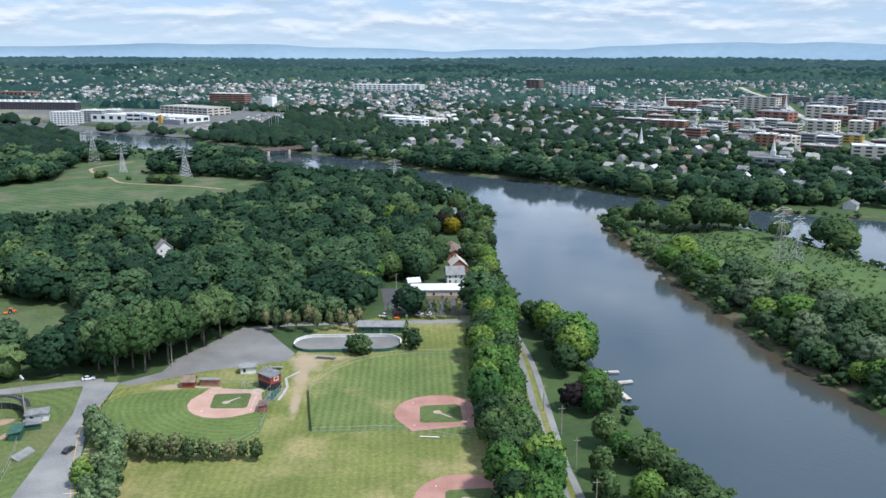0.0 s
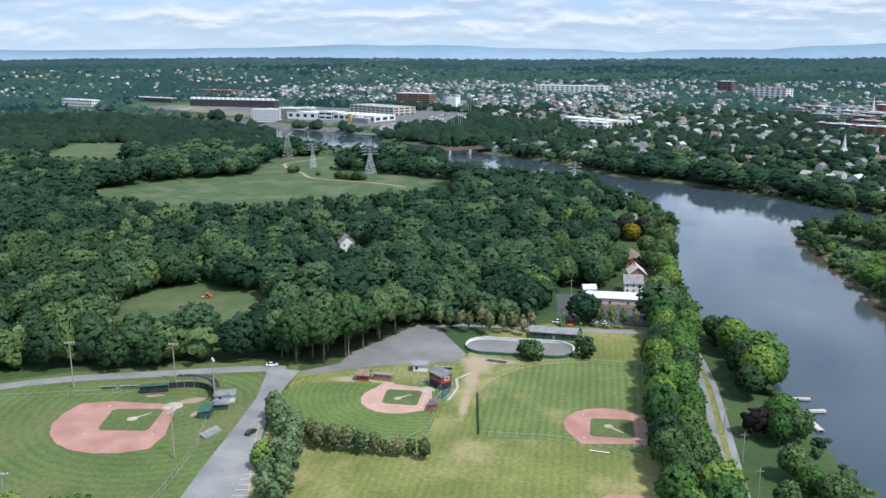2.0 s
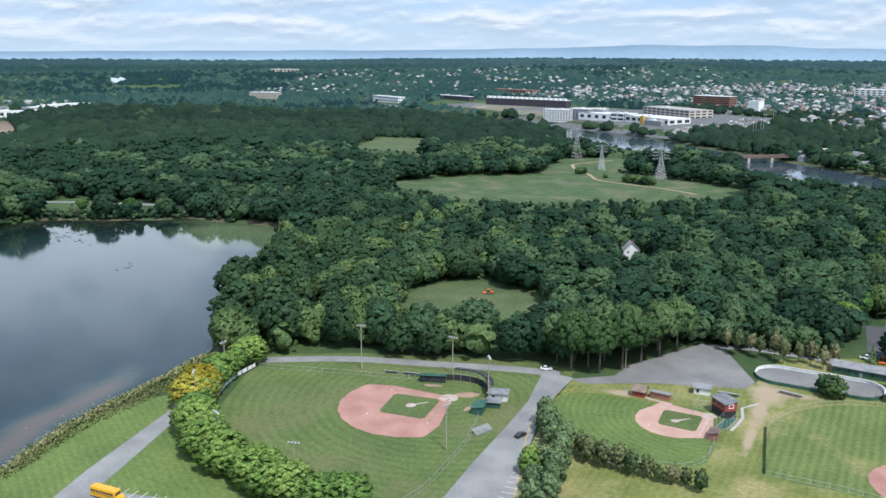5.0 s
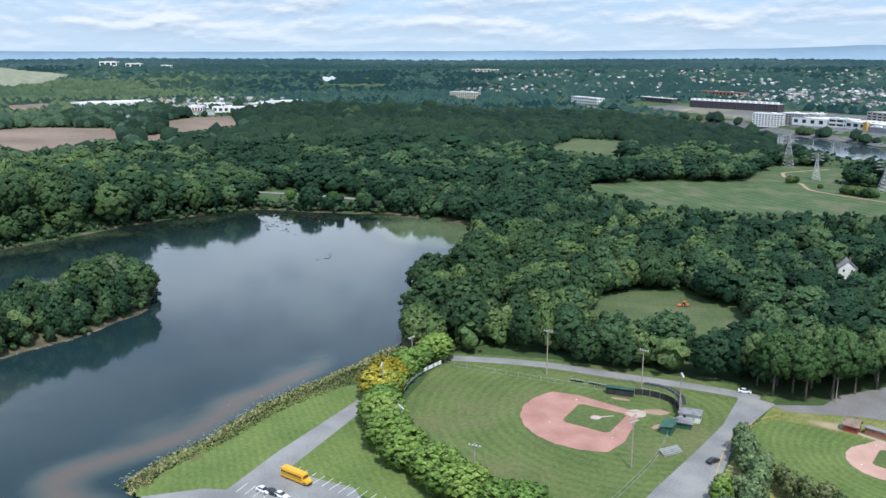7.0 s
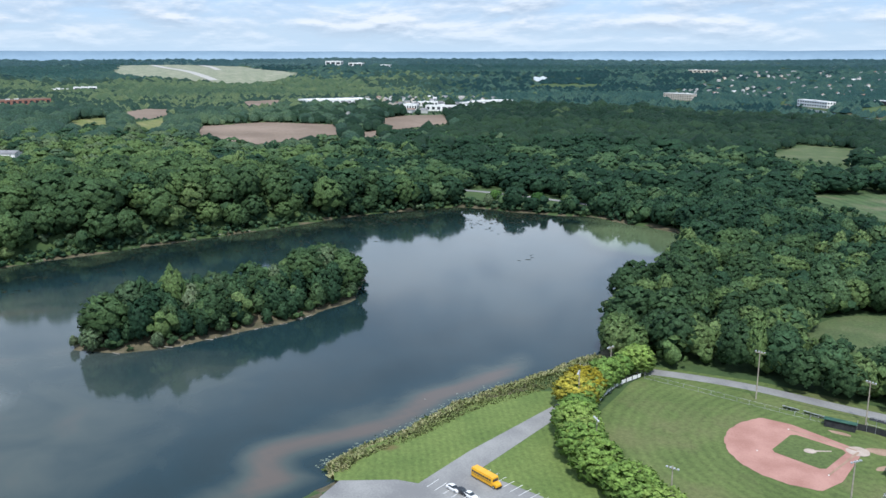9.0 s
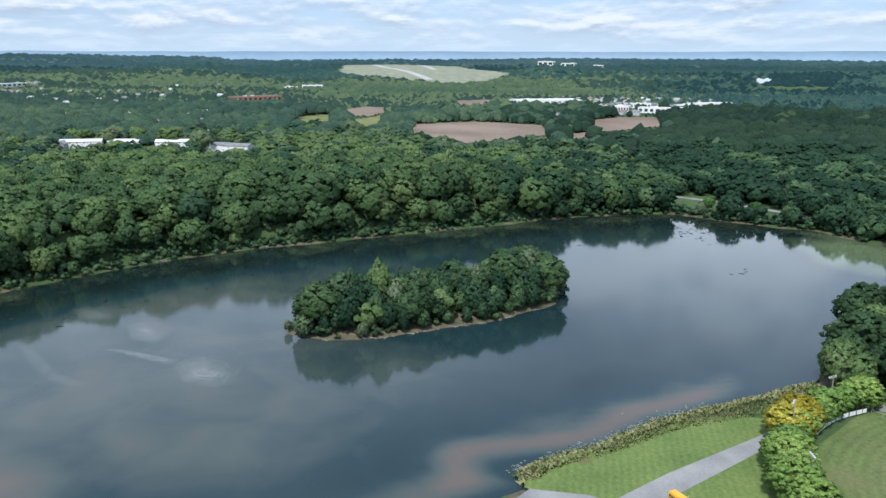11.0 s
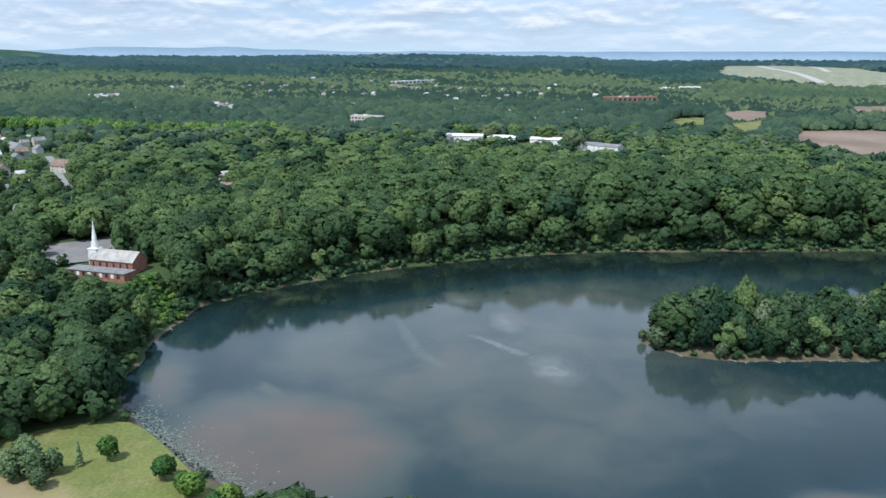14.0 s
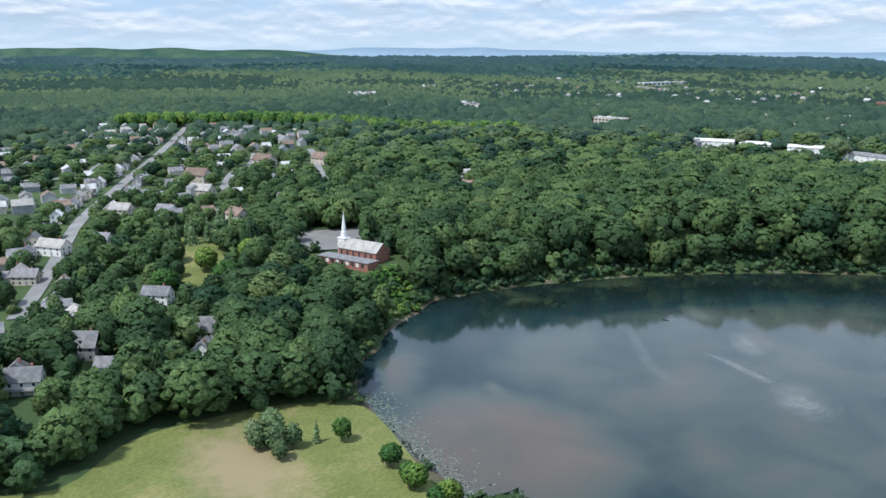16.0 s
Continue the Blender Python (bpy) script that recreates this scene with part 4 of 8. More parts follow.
def crown_mesh(arr, mat):
    v, f = arr[:2]
    me = bpy.data.meshes.new("crown")
    me.from_pydata(v.tolist(), [], f.tolist())
    me.polygons.foreach_set("use_smooth", [True] * len(f))
    me.materials.append(mat)
    if len(arr) > 2:
        lay_normals(me, arr[2])
    return me


TRUNKS = [trunk_mesh(i) for i in range(4)]
PINE_TRUNKS = [trunk_mesh(20 + i, 0.016, 0.9, 0) for i in range(2)]
CROWNS = {
    "maple": [crown_mesh(leafy_crown(10 + i, 150, 420, 0.076, 0.10, soft=0.8, slack=0.10, body=TUFT), LEAF_BRIGHT) for i in range(5)],
    "oak": [crown_mesh(leafy_crown(30 + i, 150, 420, 0.076, 0.10, soft=0.8, slack=0.10, body=TUFT), LEAF) for i in range(5)],
    "cottonwood": [crown_mesh(leafy_crown(40 + i, 70, 520, 0.074, 0.30, 0.026, 8, 0.40, 0.6, 0.3), LEAF_PALE) for i in range(4)],
    "bush": [crown_mesh(leafy_crown(50 + i, 46, 300, 0.10, -0.10), LEAF) for i in range(3)],
    "yellow": [crown_mesh(leafy_crown(60, 150, 360, 0.072, 0.0, soft=0.8, slack=0.06, body=TUFT), LEAF_YELLOW)],
    "purple": [crown_mesh(leafy_crown(70, 46, 360, 0.095, 0.0), LEAF_PURPLE)],
    "silver": [crown_mesh(leafy_crown(80 + i, 54, 460, 0.088, -0.04, 0.036, 8, 0.40, 0.6, 0.28), LEAF_SILVER) for i in range(3)],
    "pine": [crown_mesh(leafy_crown(90 + i, 34, 360, 0.075, 0.20, 0.036, 9, 0.36, 0.5, 0.42), LEAF_PINE) for i in range(4)],
    "fir": [crown_mesh(leafy_crown(140 + i, 44, 420, 0.075, -0.02, 0.034, 9, 0.36, 0.5, 0.42), LEAF_PINE) for i in range(4)],
    "scots": [crown_mesh(leafy_crown(120 + i, 50, 460, 0.075, -0.04, 0.034, 9, 0.38, 0.55, 0.36), LEAF_SPRUCE) for i in range(3)],
    "spruce": [crown_mesh(conifer_crown(100 + i, 13, 26, 0.03, 0.25, 0.06), LEAF_SPRUCE) for i in range(3)],
    "hedge": [crown_mesh(leafy_crown(110 + i, 190, 420, 0.064, -0.08, soft=0.80, slack=0.06, body=TUFT), LEAF_HEDGE) for i in range(4)],
}
TREE_RNG = random.Random(5)


def tree(kind, x, y, h, spread=1.0, label="", group="", z=None, category="tree", name=""):
    rng = TREE_RNG
    z = float(land(x, y)) if z is None else z
    label = label or {"maple": "bright green leafy maple tree", "oak": "tall dark green broadleaf tree", "bush": "rounded dense green bush", "pine": "thin brownish green pine tree", "fir": "feathery grey-green pine beside the ball field",
                      "spruce": "blue-grey spruce tree", "purple": "dark purple-leaved yard tree", "hedge": "dense bright green tree of a clipped row", "silver": "grey-green willow by the water"}.get(kind, "leafy tree")
    root = thing(name or ("pine_tree" if kind == "fir" else kind + "_tree" if kind in ("maple", "oak", "pine", "spruce") else "bush" if kind == "bush" else "tree"),
                 pose(x, y, z, 0, 0, rng.uniform(0, 360)) @ Matrix.Diagonal((h * spread, h * spread, h, 1)), label, category, group)
    t = new("trunk", rng.choice(PINE_TRUNKS if kind in ("pine", "spruce", "fir") else TRUNKS))
    c = new("crown", rng.choice(CROWNS[kind]))
    t.parent = c.parent = root
    return root


def tree_row(kind, points, gap, h, spread=1.0, jitter=1.0, label="", group=""):
    c = chain(points, 0.5)
    s = 0
    for a, b in zip(c, c[1:]):
        s += math.dist(a, b)
        if s >= gap:
            s = 0
            tree(kind, b[0] + TREE_RNG.uniform(-jitter, jitter), b[1] + TREE_RNG.uniform(-jitter, jitter), h * TREE_RNG.uniform(0.85, 1.15), spread * TREE_RNG.uniform(0.9, 1.15), label, group)


# clipped row round the large outfield
tree_row("hedge", [(-229, 240), (-228, 226), (-222, 210), (-211, 193), (-198, 181), (-180, 171), (-160, 166), (-142, 166), (-127, 167)], 5.4, 9.6, 1.55, 0.8,
         "dense bright green tree of the outfield row", "outfield tree row")
tree("yellow", -220.0, 202, 11.0, 1.55, "golden yellow leafy tree in the row", "outfield tree row", name="yellow_tree")
tree("yellow", -215.5, 195.5, 10.8, 1.55, "golden yellow leafy tree in the row", "outfield tree row", name="yellow_tree")
# avenue along the right of the small field
for ax in (15.0, 22.3):
    y0 = 150
    while y0 < 385:
        k = TREE_RNG.random()
        tree("maple" if k < 0.66 else "oak", ax + TREE_RNG.uniform(-1.6, 1.6) + (4 if y0 > 340 else 0) + (3 if y0 < 225 else 0), y0, TREE_RNG.uniform(12, 16.5), TREE_RNG.uniform(0.82, 1.02), "", "trees of the avenue")
        y0 += TREE_RNG.uniform(7.0, 9.5)
for x, y, h, k in ((44, 336, 15, "maple"), (49, 322, 16, "maple"), (45, 310, 15, "oak"), (51, 313, 18, "maple"), (54, 321, 15, "maple"), (49, 301, 16, "maple"), (53, 306, 15, "maple"), (45, 293, 12, "oak"),
                   (51, 268, 12, "maple"), (54, 261, 11, "oak"), (49, 258, 10, "maple"), (49, 236, 10, "oak"), (52, 226, 9, "maple"), (44, 217, 9, "oak"), (43, 203, 9, "oak"), (56, 220, 10, "oak"),
                   (60, 211, 11, "oak"), (64, 203, 11, "oak"), (53, 200, 10, "maple"), (66, 193, 12, "oak"), (58, 190, 11, "oak"), (42, 345, 13, "oak"), (38, 355, 10, "oak"), (62, 228, 6, "bush"), (66, 215, 6, "bush")):
    tree(k, x, y, h, TREE_RNG.uniform(0.95, 1.15), "", "riverside trees")
tree("purple", 43.5, 263, 9.5, 1.1, "dark purple-leaved ornamental tree", name="purple_tree")
# pines beside the small field and the rink
for x, y, h in ((-108, 244, 9.5), (-106, 240, 8.5), (-103, 236, 9.5), (-100, 231, 8), (-97, 235, 7.5), (-95, 227, 9), (-93, 221, 9), (-91, 214, 9.5), (-95, 216, 8), (-89, 207, 9), (-93, 203, 8.5), (-87, 200, 8.5), (-90, 195, 8), (-86, 192, 7.5)):
    tree("scots", x, y, h, TREE_RNG.uniform(0.95, 1.15), "blue-green pine beside the parking lane", "pines beside the ball field", name="pine_tree")
for x, y, h in ((-91, 231, 7.5), (-87, 227, 8.5), (-84, 229, 7), (-81.5, 226, 8.5), (-77.5, 227, 8.5), (-75, 230, 6), (-73.5, 226, 7), (-69, 227, 7), (-65.5, 226, 5.5), (-62, 226.5, 6.5), (-58.5, 228, 5.5), (-54, 226, 7.2)):
    tree("fir", x, y, h, TREE_RNG.uniform(0.72, 0.95), "", "pines beside the ball field")
ribbon("gravel_track", [(-85, 230), (-76, 230.5), (-69, 231.5), (-59, 233.5)], 1.4, SAND, "pale sandy strip behind the pines", "track", 0.06)
ribbon("kerb_line", [(-116.2, 262), (-113.6, 246), (-104.5, 219), (-101.2, 210.5), (-94.2, 192.5), (-86, 168)], 0.22, OCHRE, "yellow painted edge of the parking lane", "road marking", 0.085)
tree("hedge", -98.5, 212, 6.5, 1.2, "bright green bush among the pines", name="bush"), tree("hedge", -100.5, 217, 5.5, 1.2, "bright green bush among the pines", name="bush")
for x, y in ((-75, 344), (-70, 341), (-66, 345), (-62, 342), (-57, 345), (-53, 341), (-48, 344), (-44, 346), (-39, 343), (-36, 348), (-8, 361), (-3, 360), (2, 361), (7, 361)):
    tree("pine", x, y, TREE_RNG.uniform(9, 12), TREE_RNG.uniform(0.5, 0.7), "tall thin pine with bare lower trunk", "pines along the park road")
tree("spruce", -24, 360, 8, 0.9, "dark pointed spruce on the lawn"), tree("spruce", -15, 336, 10, 0.8, "dark pointed spruce beside the shed")
tree("bush", -32, 316, 7.5, 1.25, "large rounded dark green bush by the rink"), tree("bush", -35.5, 318, 7, 1.1, "large rounded dark green bush by the rink"), tree("bush", -12, 322, 8.5, 1.1, "large leafy bush by the rink")
# tall grove at the end of the lot
for x, y in ((-123, 303), (-116, 300), (-110, 296), (-104, 304), (-113, 309), (-100, 314), (-107, 317), (-96, 324), (-120, 293), (-128, 298), (-92, 334), (-99, 331)):
    tree("cottonwood", x, y, TREE_RNG.uniform(19, 23), 0.85, "tall grey-trunked cottonwood at the lot", "grove at the lot")
# hamlet and yards
for x, y, h, k in ((-4, 449, 14, "oak"), (20, 484, 14, "oak"), (18, 408, 12, "maple"), (-24, 552, 20, "oak"), (-12, 616, 17, "oak"), (22, 572, 15, "oak"), (10, 600, 16, "oak"), (-35, 560, 15, "maple"),
                   (24, 450, 13, "maple"), (24, 430, 12, "maple"), (19, 460, 12, "oak"), (25, 520, 13, "oak"), (-14, 500, 15, "oak"), (-22, 470, 15, "oak"), (16, 540, 12, "bush"), (30, 600, 9, "bush"), (33, 612, 7, "bush"), (-10, 430, 15, "oak"), (-16, 440, 16, "oak"), (-3, 462, 15, "oak"), (14, 500, 12, "oak"), (-8, 520, 15, "oak"), (15, 556, 14, "oak"), (2, 556, 15, "oak"), (-28, 425, 15, "oak"), (-30, 440, 16, "oak"), (-36, 415, 14, "maple"), (-38, 395, 13, "maple"), (-40, 380, 12, "maple"), (28, 500, 10, "oak"), (27, 545, 11, "oak"), (0, 548, 13, "purple"), (13, 552, 13, "purple"), (20, 420, 11, "oak"), (14, 470, 10, "bush"), (-30, 470, 15, "oak"), (-36, 490, 15, "oak")):
    tree(k, x, y, h, 1.05, "", "yard trees")
tree("yellow", 6, 541, 11, 1.2, "golden yellow ornamental tree among houses", name="yellow_tree")
# south lawn
for x, y, h in ((-233, -128, 9.5), (-229, -132, 8), (-227, -123, 9), (-236, -131, 8.5), (-222, -118, 7), (-230, -119, 8), (-225, -128, 8)):
    tree("scots", x, y, h, 1.12, "grey-green pine of a lawn clump", "pine clump on the lawn", category="tree", name="pine_tree")
tree("spruce", -236, -114, 7.5, 0.8, "young blue-grey spruce on the lawn"), tree("maple", -240, -107, 7.5, 0.9, "young round-crowned tree on the lawn")
for x, y, h in ((-231, -86, 7), (-222, -74, 7), (-215, -64, 6), (-226, -78, 5), (-218, -62, 7)):
    tree("maple", x, y, h, 1.2, "pale green shrub by the pond", "shore shrubs", category="shrub", name="shrub")
# end of the pond
for x, y, h, k in ((-548, 390, 9, "silver"), (-538, 400, 8, "silver"), (-530, 424, 10, "maple"), (-515, 440, 9, "oak"), (-575, 376, 9, "silver"), (-556, 402, 10, "maple")):
    tree(k, x, y, h, 1.15, "", "shrubs at the head of the pond")
# peninsula
for x, y, h, k in ((116, 558, 7, "bush"), (127, 575, 8, "oak"), (138, 566, 13, "oak"), (152, 548, 13, "oak"), (163, 560, 15, "oak"), (174, 552, 16, "oak"), (186, 562, 14, "oak"), (194, 556, 12, "oak"),
                   (134, 463, 11, "maple"), (124, 452, 9, "maple"), (136, 428, 10, "maple"), (143, 405, 12, "silver"), (143, 375, 11, "silver"), (152, 414, 12, "silver"), (155, 367, 13, "silver"),
                   (169, 376, 12, "oak"), (168, 350, 13, "silver"), (146, 322, 11, "silver"), (155, 308, 12, "silver"), (170, 322, 14, "oak"), (158, 290, 12, "silver"), (172, 300, 13, "oak"), (150, 345, 11, "maple"),
                   (140, 352, 9, "maple"), (160, 333, 12, "silver"), (180, 340, 11, "oak"), (162, 275, 12, "silver"), (236, 509, 14, "oak"), (251, 527, 13, "oak"), (212, 526, 9, "oak"), (242, 500, 12, "oak"),
                   (166, 392, 10, "silver"), (130, 440, 8, "bush"), (128, 420, 8, "bush"), (134, 395, 8, "bush"), (138, 330, 7, "bush"), (143, 300, 7, "bush"), (152, 270, 8, "bush"), (120, 590, 6, "bush"), (119, 540, 6, "bush")):
    tree(k, x, y, h * 1.4, 1.3, "", "trees of the peninsula")
for k in range(34):
    f = k / 33
    bx, by = (np.interp(f, (0, 0.25, 0.5, 0.75, 1), v) + TREE_RNG.uniform(-2, 6) for v in ((121, 127, 134, 141, 160), (560, 440, 380, 310, 250)))
    tree(TREE_RNG.choice(("silver", "bush", "silver", "maple")), bx, by, TREE_RNG.uniform(5, 10) * (0.7 + 0.5 * f), 1.35, "dense shrub on the peninsula bank", "shrubs of the peninsula bank", category="shrub", name="shrub")
# bushes on the hay meadow
for x, y, h in ((-321, 787, 7), (-318, 792, 6), (-263, 760, 7), (-258, 757, 7.5), (-250, 755, 8), (-243, 752, 8), (-238, 755, 7), (-289, 775, 4)):
    tree("bush", x, y, h, 1.4, "dark rounded bush on the hay meadow", "meadow bushes")
# yard of the church
for x, y, h in ((-408, -302, 16), (-404, -296, 17), (-410, -290, 15), (-420, -290, 17), (-427, -292, 15), (-434, -291, 16), (-399, -303, 14)):
    tree("spruce", x, y, h, 0.8, "tall dark spruce beside the church green", "spruces of the church green")
for x, y, h in ((-372, -262, 12), (-388, -246, 13), (-360, -240, 12), (-340, -262, 13)):
    tree("maple", x, y, h, 1.2, "broad green tree on the church green", "trees of the church green")

# ---- woods as one mass of trees each ----
PARK_OPEN = [(-262, 60), (-252, 236), (-226, 250), (-196, 264), (-166, 277), (-124, 291), (-108, 318), (-88, 352), (-40, 352), (30, 366), (110, 366), (110, 60)]
OPEN = [PARK_OPEN, PARK, grown(FIELD_A, 2), POND_LAWN, ROW_LAWN, LOT_ROAD, grown(MOW, 1), MEADOW_A, MEADOW_BACK, MEADOW_B, LAWN_16, PENINSULA_MEADOW, BUS_LOT, PENINSULA_SHORE,
        [(-36, 366), (14, 366), (34, 420), (40, 640), (-12, 640), (-12, 420), (-34, 420)], [(-120, 284), (-58, 300), (-55, 350), (-84, 352), (-108, 318)],
        [(-250, 238), (-120, 286), (-118, 296), (-190, 272), (-256, 232)], [(30, 120), (110, 120), (60, 300), (40, 380), (20, 480), (20, 380)],
        [(-258, 90), (-215, 90), (-215, 200), (-258, 240)], [(-600, 372), (-560, 382), (-470, 448), (-450, 476), (-560, 448), (-640, 412)],
        [(-405, -226), (-450, -258), (-482, -226), (-452, -198), (-425, -206), (-416, -218)], [(-230, 60), (-150, 0), (-120, -200), (60, -100), (60, 130), (-140, 150), (-200, 90)]]
CROPS = [[(-1311, 384), (-1319, 492), (-1227, 569), (-1100, 525), (-1050, 435), (-1020, 340), (-1136, 330)],
         [(-1271, 671), (-1300, 740), (-1278, 797), (-1150, 735), (-1110, 607)], [(-1096, 546), (-1116, 591), (-1060, 570), (-1030, 522)],
         [(-1634, 337), (-1765, 401), (-1714, 445), (-1579, 408), (-1473, 350), (-1453, 309)], [(-1341, 202), (-1480, 288), (-1244, 245), (-1200, 195)],
         [(-1345, 291), (-1514, 385), (-1290, 335), (-1179, 270)], [(-1895, 644), (-1899, 743), (-1645, 636), (-1582, 553)]]
AIRFIELD = [(-3296, 649), (-2900, 740), (-2564, 879), (-2700, 1060), (-2974, 1232), (-3708, 1260), (-4046, 1060), (-4046, 806)]
PLAZA = [(-1010, 1590), (-717, 1385), (-647, 1355), (-538, 1283), (-437, 1235), (-345, 1190), (-220, 1210), (-230, 1440), (-400, 1530), (-560, 1590), (-720, 1640), (-1010, 1720)]
CHURCH_GREEN = [(-412, -314), (-420, -290), (-365, -243), (-348, -256)]


TOWN = [(-230, 1010), (-60, 935), (60, 815), (160, 715), (330, 610), (620, 480), (1500, 700), (1900, 2600), (-300, 3000), (-1100, 2300), (-1000, 1900), (-420, 1560), (-200, 1250)]
VILLAGE = [(-330, -250), (-400, -290), (-560, -300), (-760, -380), (-1150, -640), (-1050, -900), (-600, -760), (-380, -520), (-280, -400), (-235, -260)]
DOWNTOWN_AREA = [(270, 1180), (400, 960), (540, 900), (900, 1450), (980, 1950), (640, 1900), (290, 1760)]


def crops(x, y):
    """How far a place lies inside one of the open fields."""
    return np.max([sdist(p, x, y) for p in CROPS], 0)


def town_density(x, y):
    """How much of the ground houses and streets take."""
    return np.maximum(0.36 * smooth(sdist(TOWN, x, y) / 90), np.maximum(0.32 * smooth(sdist(VILLAGE, x, y) / 40), 0.62 * smooth(sdist(DOWNTOWN_AREA, x, y) / 60)))


# houses, and spots cleared towards the camera so that they show
HOME_CLEARINGS = [(-223, -222, 13), (-215, -213, 11), (-207, -205, 8), (-250, -212, 8), (-258, -230, 8), (-291, -197, 10), (-282, -191, 8), (-322, -249, 10), (-312, -240, 8), (-161, 476, 12), (-157, 463, 10), (-153, 450, 9), (-186, 486, 8), (-332, -259, 13), (-235, -236, 15), (-260, -219, 9), (-266, -238, 9), (-301, -204, 10), (-371, -366, 22), (-333, -345, 16), (-389, -348, 12),
         (-450, -390, 18), (-459, -361, 16), (-541, -397, 20), (-464, -309, 14), (-591, -441, 18), (-634, -217, 12), (-410, -180, 16), (-413, -200, 18), (-398, -198, 16), (-388, -195, 14), (-396, -184, 14)]
CHURCH_SLOPE = [(-406, -168), (-396, -186), (-380, -202), (-368, -190), (-352, -152), (-385, -138)]
MAIN_STREET = [(-290, -304), (-306, -316), (-367, -359), (-447, -417), (-527, -470), (-597, -516), (-728, -600), (-824, -663), (-996, -778)]
SIDE_STREETS = [[(-555, -385), (-568, -398), (-641, -444), (-702, -467), (-767, -509)], [(-640, -345), (-692, -386), (-760, -430), (-820, -474)], [(-447, -417), (-480, -370), (-500, -330)], [(-597, -516), (-555, -560), (-520, -590)]]
STREETS = [chain(MAIN_STREET, 12)] + [chain(s, 12) for s in SIDE_STREETS]
STREET_POINTS = np.array([p for s in STREETS for p in s])
# plots of the far houses and town blocks, and where trees stay low on their camera side
PLOTS = {}
PLOT_X0, PLOT_Y0, PLOT_STEP = -2800, -1100, 5.0
BUILT, FRONT = np.zeros((900, 860), bool), np.zeros((900, 860), bool)


def mark(mask, x, y, r):
    """Marks the squares of the plot map within r of each place."""
    k = int(r / PLOT_STEP)
    for i in range(-k, k + 1):
        for j in range(-k, k + 1):
            if i * i + j * j <= k * k + 1:
                a, b = ((y - PLOT_Y0) / PLOT_STEP).astype(int) + i, ((x - PLOT_X0) / PLOT_STEP).astype(int) + j
                ok = (a >= 0) & (a < mask.shape[0]) & (b >= 0) & (b < mask.shape[1])
                mask[a[ok], b[ok]] = True


def marked(mask, x, y):
    a, b = np.clip(((y - PLOT_Y0) / PLOT_STEP).astype(int), 0, mask.shape[0] - 1), np.clip(((x - PLOT_X0) / PLOT_STEP).astype(int), 0, mask.shape[1] - 1)
    return mask[a, b]


def plots(key, poly, gap, seed, far, keep_share, r=8, front=24, clump=0.75):
    p = np.array(poly)
    x, y, rng = scatter(p[:, 0].min(), p[:, 0].max(), p[:, 1].min(), p[:, 1].max(), gap, seed)
    ok = (sdist(poly, x, y) > 6) & (wet(x, y) < -14) & in_view(x, y) & (rng.uniform(0, 1, len(x)) < keep_share) & (np.hypot(x, y) < far)
    ok &= 0.5 + 0.5 * rumple(x, y, 150, 6) > rng.uniform(0, clump, len(x))
    d = np.min(np.hypot(x[:, None] - STREET_POINTS[:, 0], y[:, None] - STREET_POINTS[:, 1]), 1)
    ok &= (d > 14) & ~marked(BUILT, x, y)
    x, y = x[ok], y[ok]
    mark(BUILT, x, y, r)
    rr = np.hypot(x, y)
    for s in np.arange(8, front, 6):
        mark(FRONT, x * (1 - s / rr), y * (1 - s / rr), r * 0.8)
    PLOTS[key] = (x, y, rng)



def low_for_view(x, y):
    """Where trees are kept low so that open ground, water and homes show from the camera."""
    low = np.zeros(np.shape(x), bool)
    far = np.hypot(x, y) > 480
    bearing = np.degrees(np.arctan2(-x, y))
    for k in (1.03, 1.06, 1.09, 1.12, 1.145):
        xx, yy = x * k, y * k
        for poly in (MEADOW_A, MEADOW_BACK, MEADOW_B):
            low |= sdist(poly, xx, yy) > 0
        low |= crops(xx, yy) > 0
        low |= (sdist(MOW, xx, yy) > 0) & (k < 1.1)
        # bearings from the camera between which the river shows
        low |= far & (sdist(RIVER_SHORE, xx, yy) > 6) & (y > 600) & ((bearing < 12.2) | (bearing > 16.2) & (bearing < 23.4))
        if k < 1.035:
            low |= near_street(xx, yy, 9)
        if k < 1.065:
            for hx, hy, r in HOME_CLEARINGS:
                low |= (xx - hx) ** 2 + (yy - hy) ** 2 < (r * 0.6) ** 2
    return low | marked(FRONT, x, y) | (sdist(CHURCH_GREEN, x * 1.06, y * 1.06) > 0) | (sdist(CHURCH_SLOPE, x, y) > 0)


def near_street(x, y, r):
    hit_any = np.zeros(np.shape(x), bool)
    for sx, sy in STREET_POINTS:
        hit_any |= (x - sx) ** 2 + (y - sy) ** 2 < r * r
    return hit_any


def clear_of_homes(x, y):
    ok = np.ones(np.shape(x), bool)
    for hx, hy, r in HOME_CLEARINGS:
        ok &= (x - hx) ** 2 + (y - hy) ** 2 > (r * 0.6 + 3) ** 2
    ok &= ~near_street(x, y, 8) & ~marked(BUILT, x, y) & (sdist(CHURCH_GREEN, x, y) < 0)
    return ok


def woods_at(x, y, margin=3.0):
    """Where woods may stand."""
    ok = wet(x, y) < -margin
    for poly in OPEN:
        ok &= sdist(poly, x, y) < 1.0
    return ok & clear_of_homes(x, y)


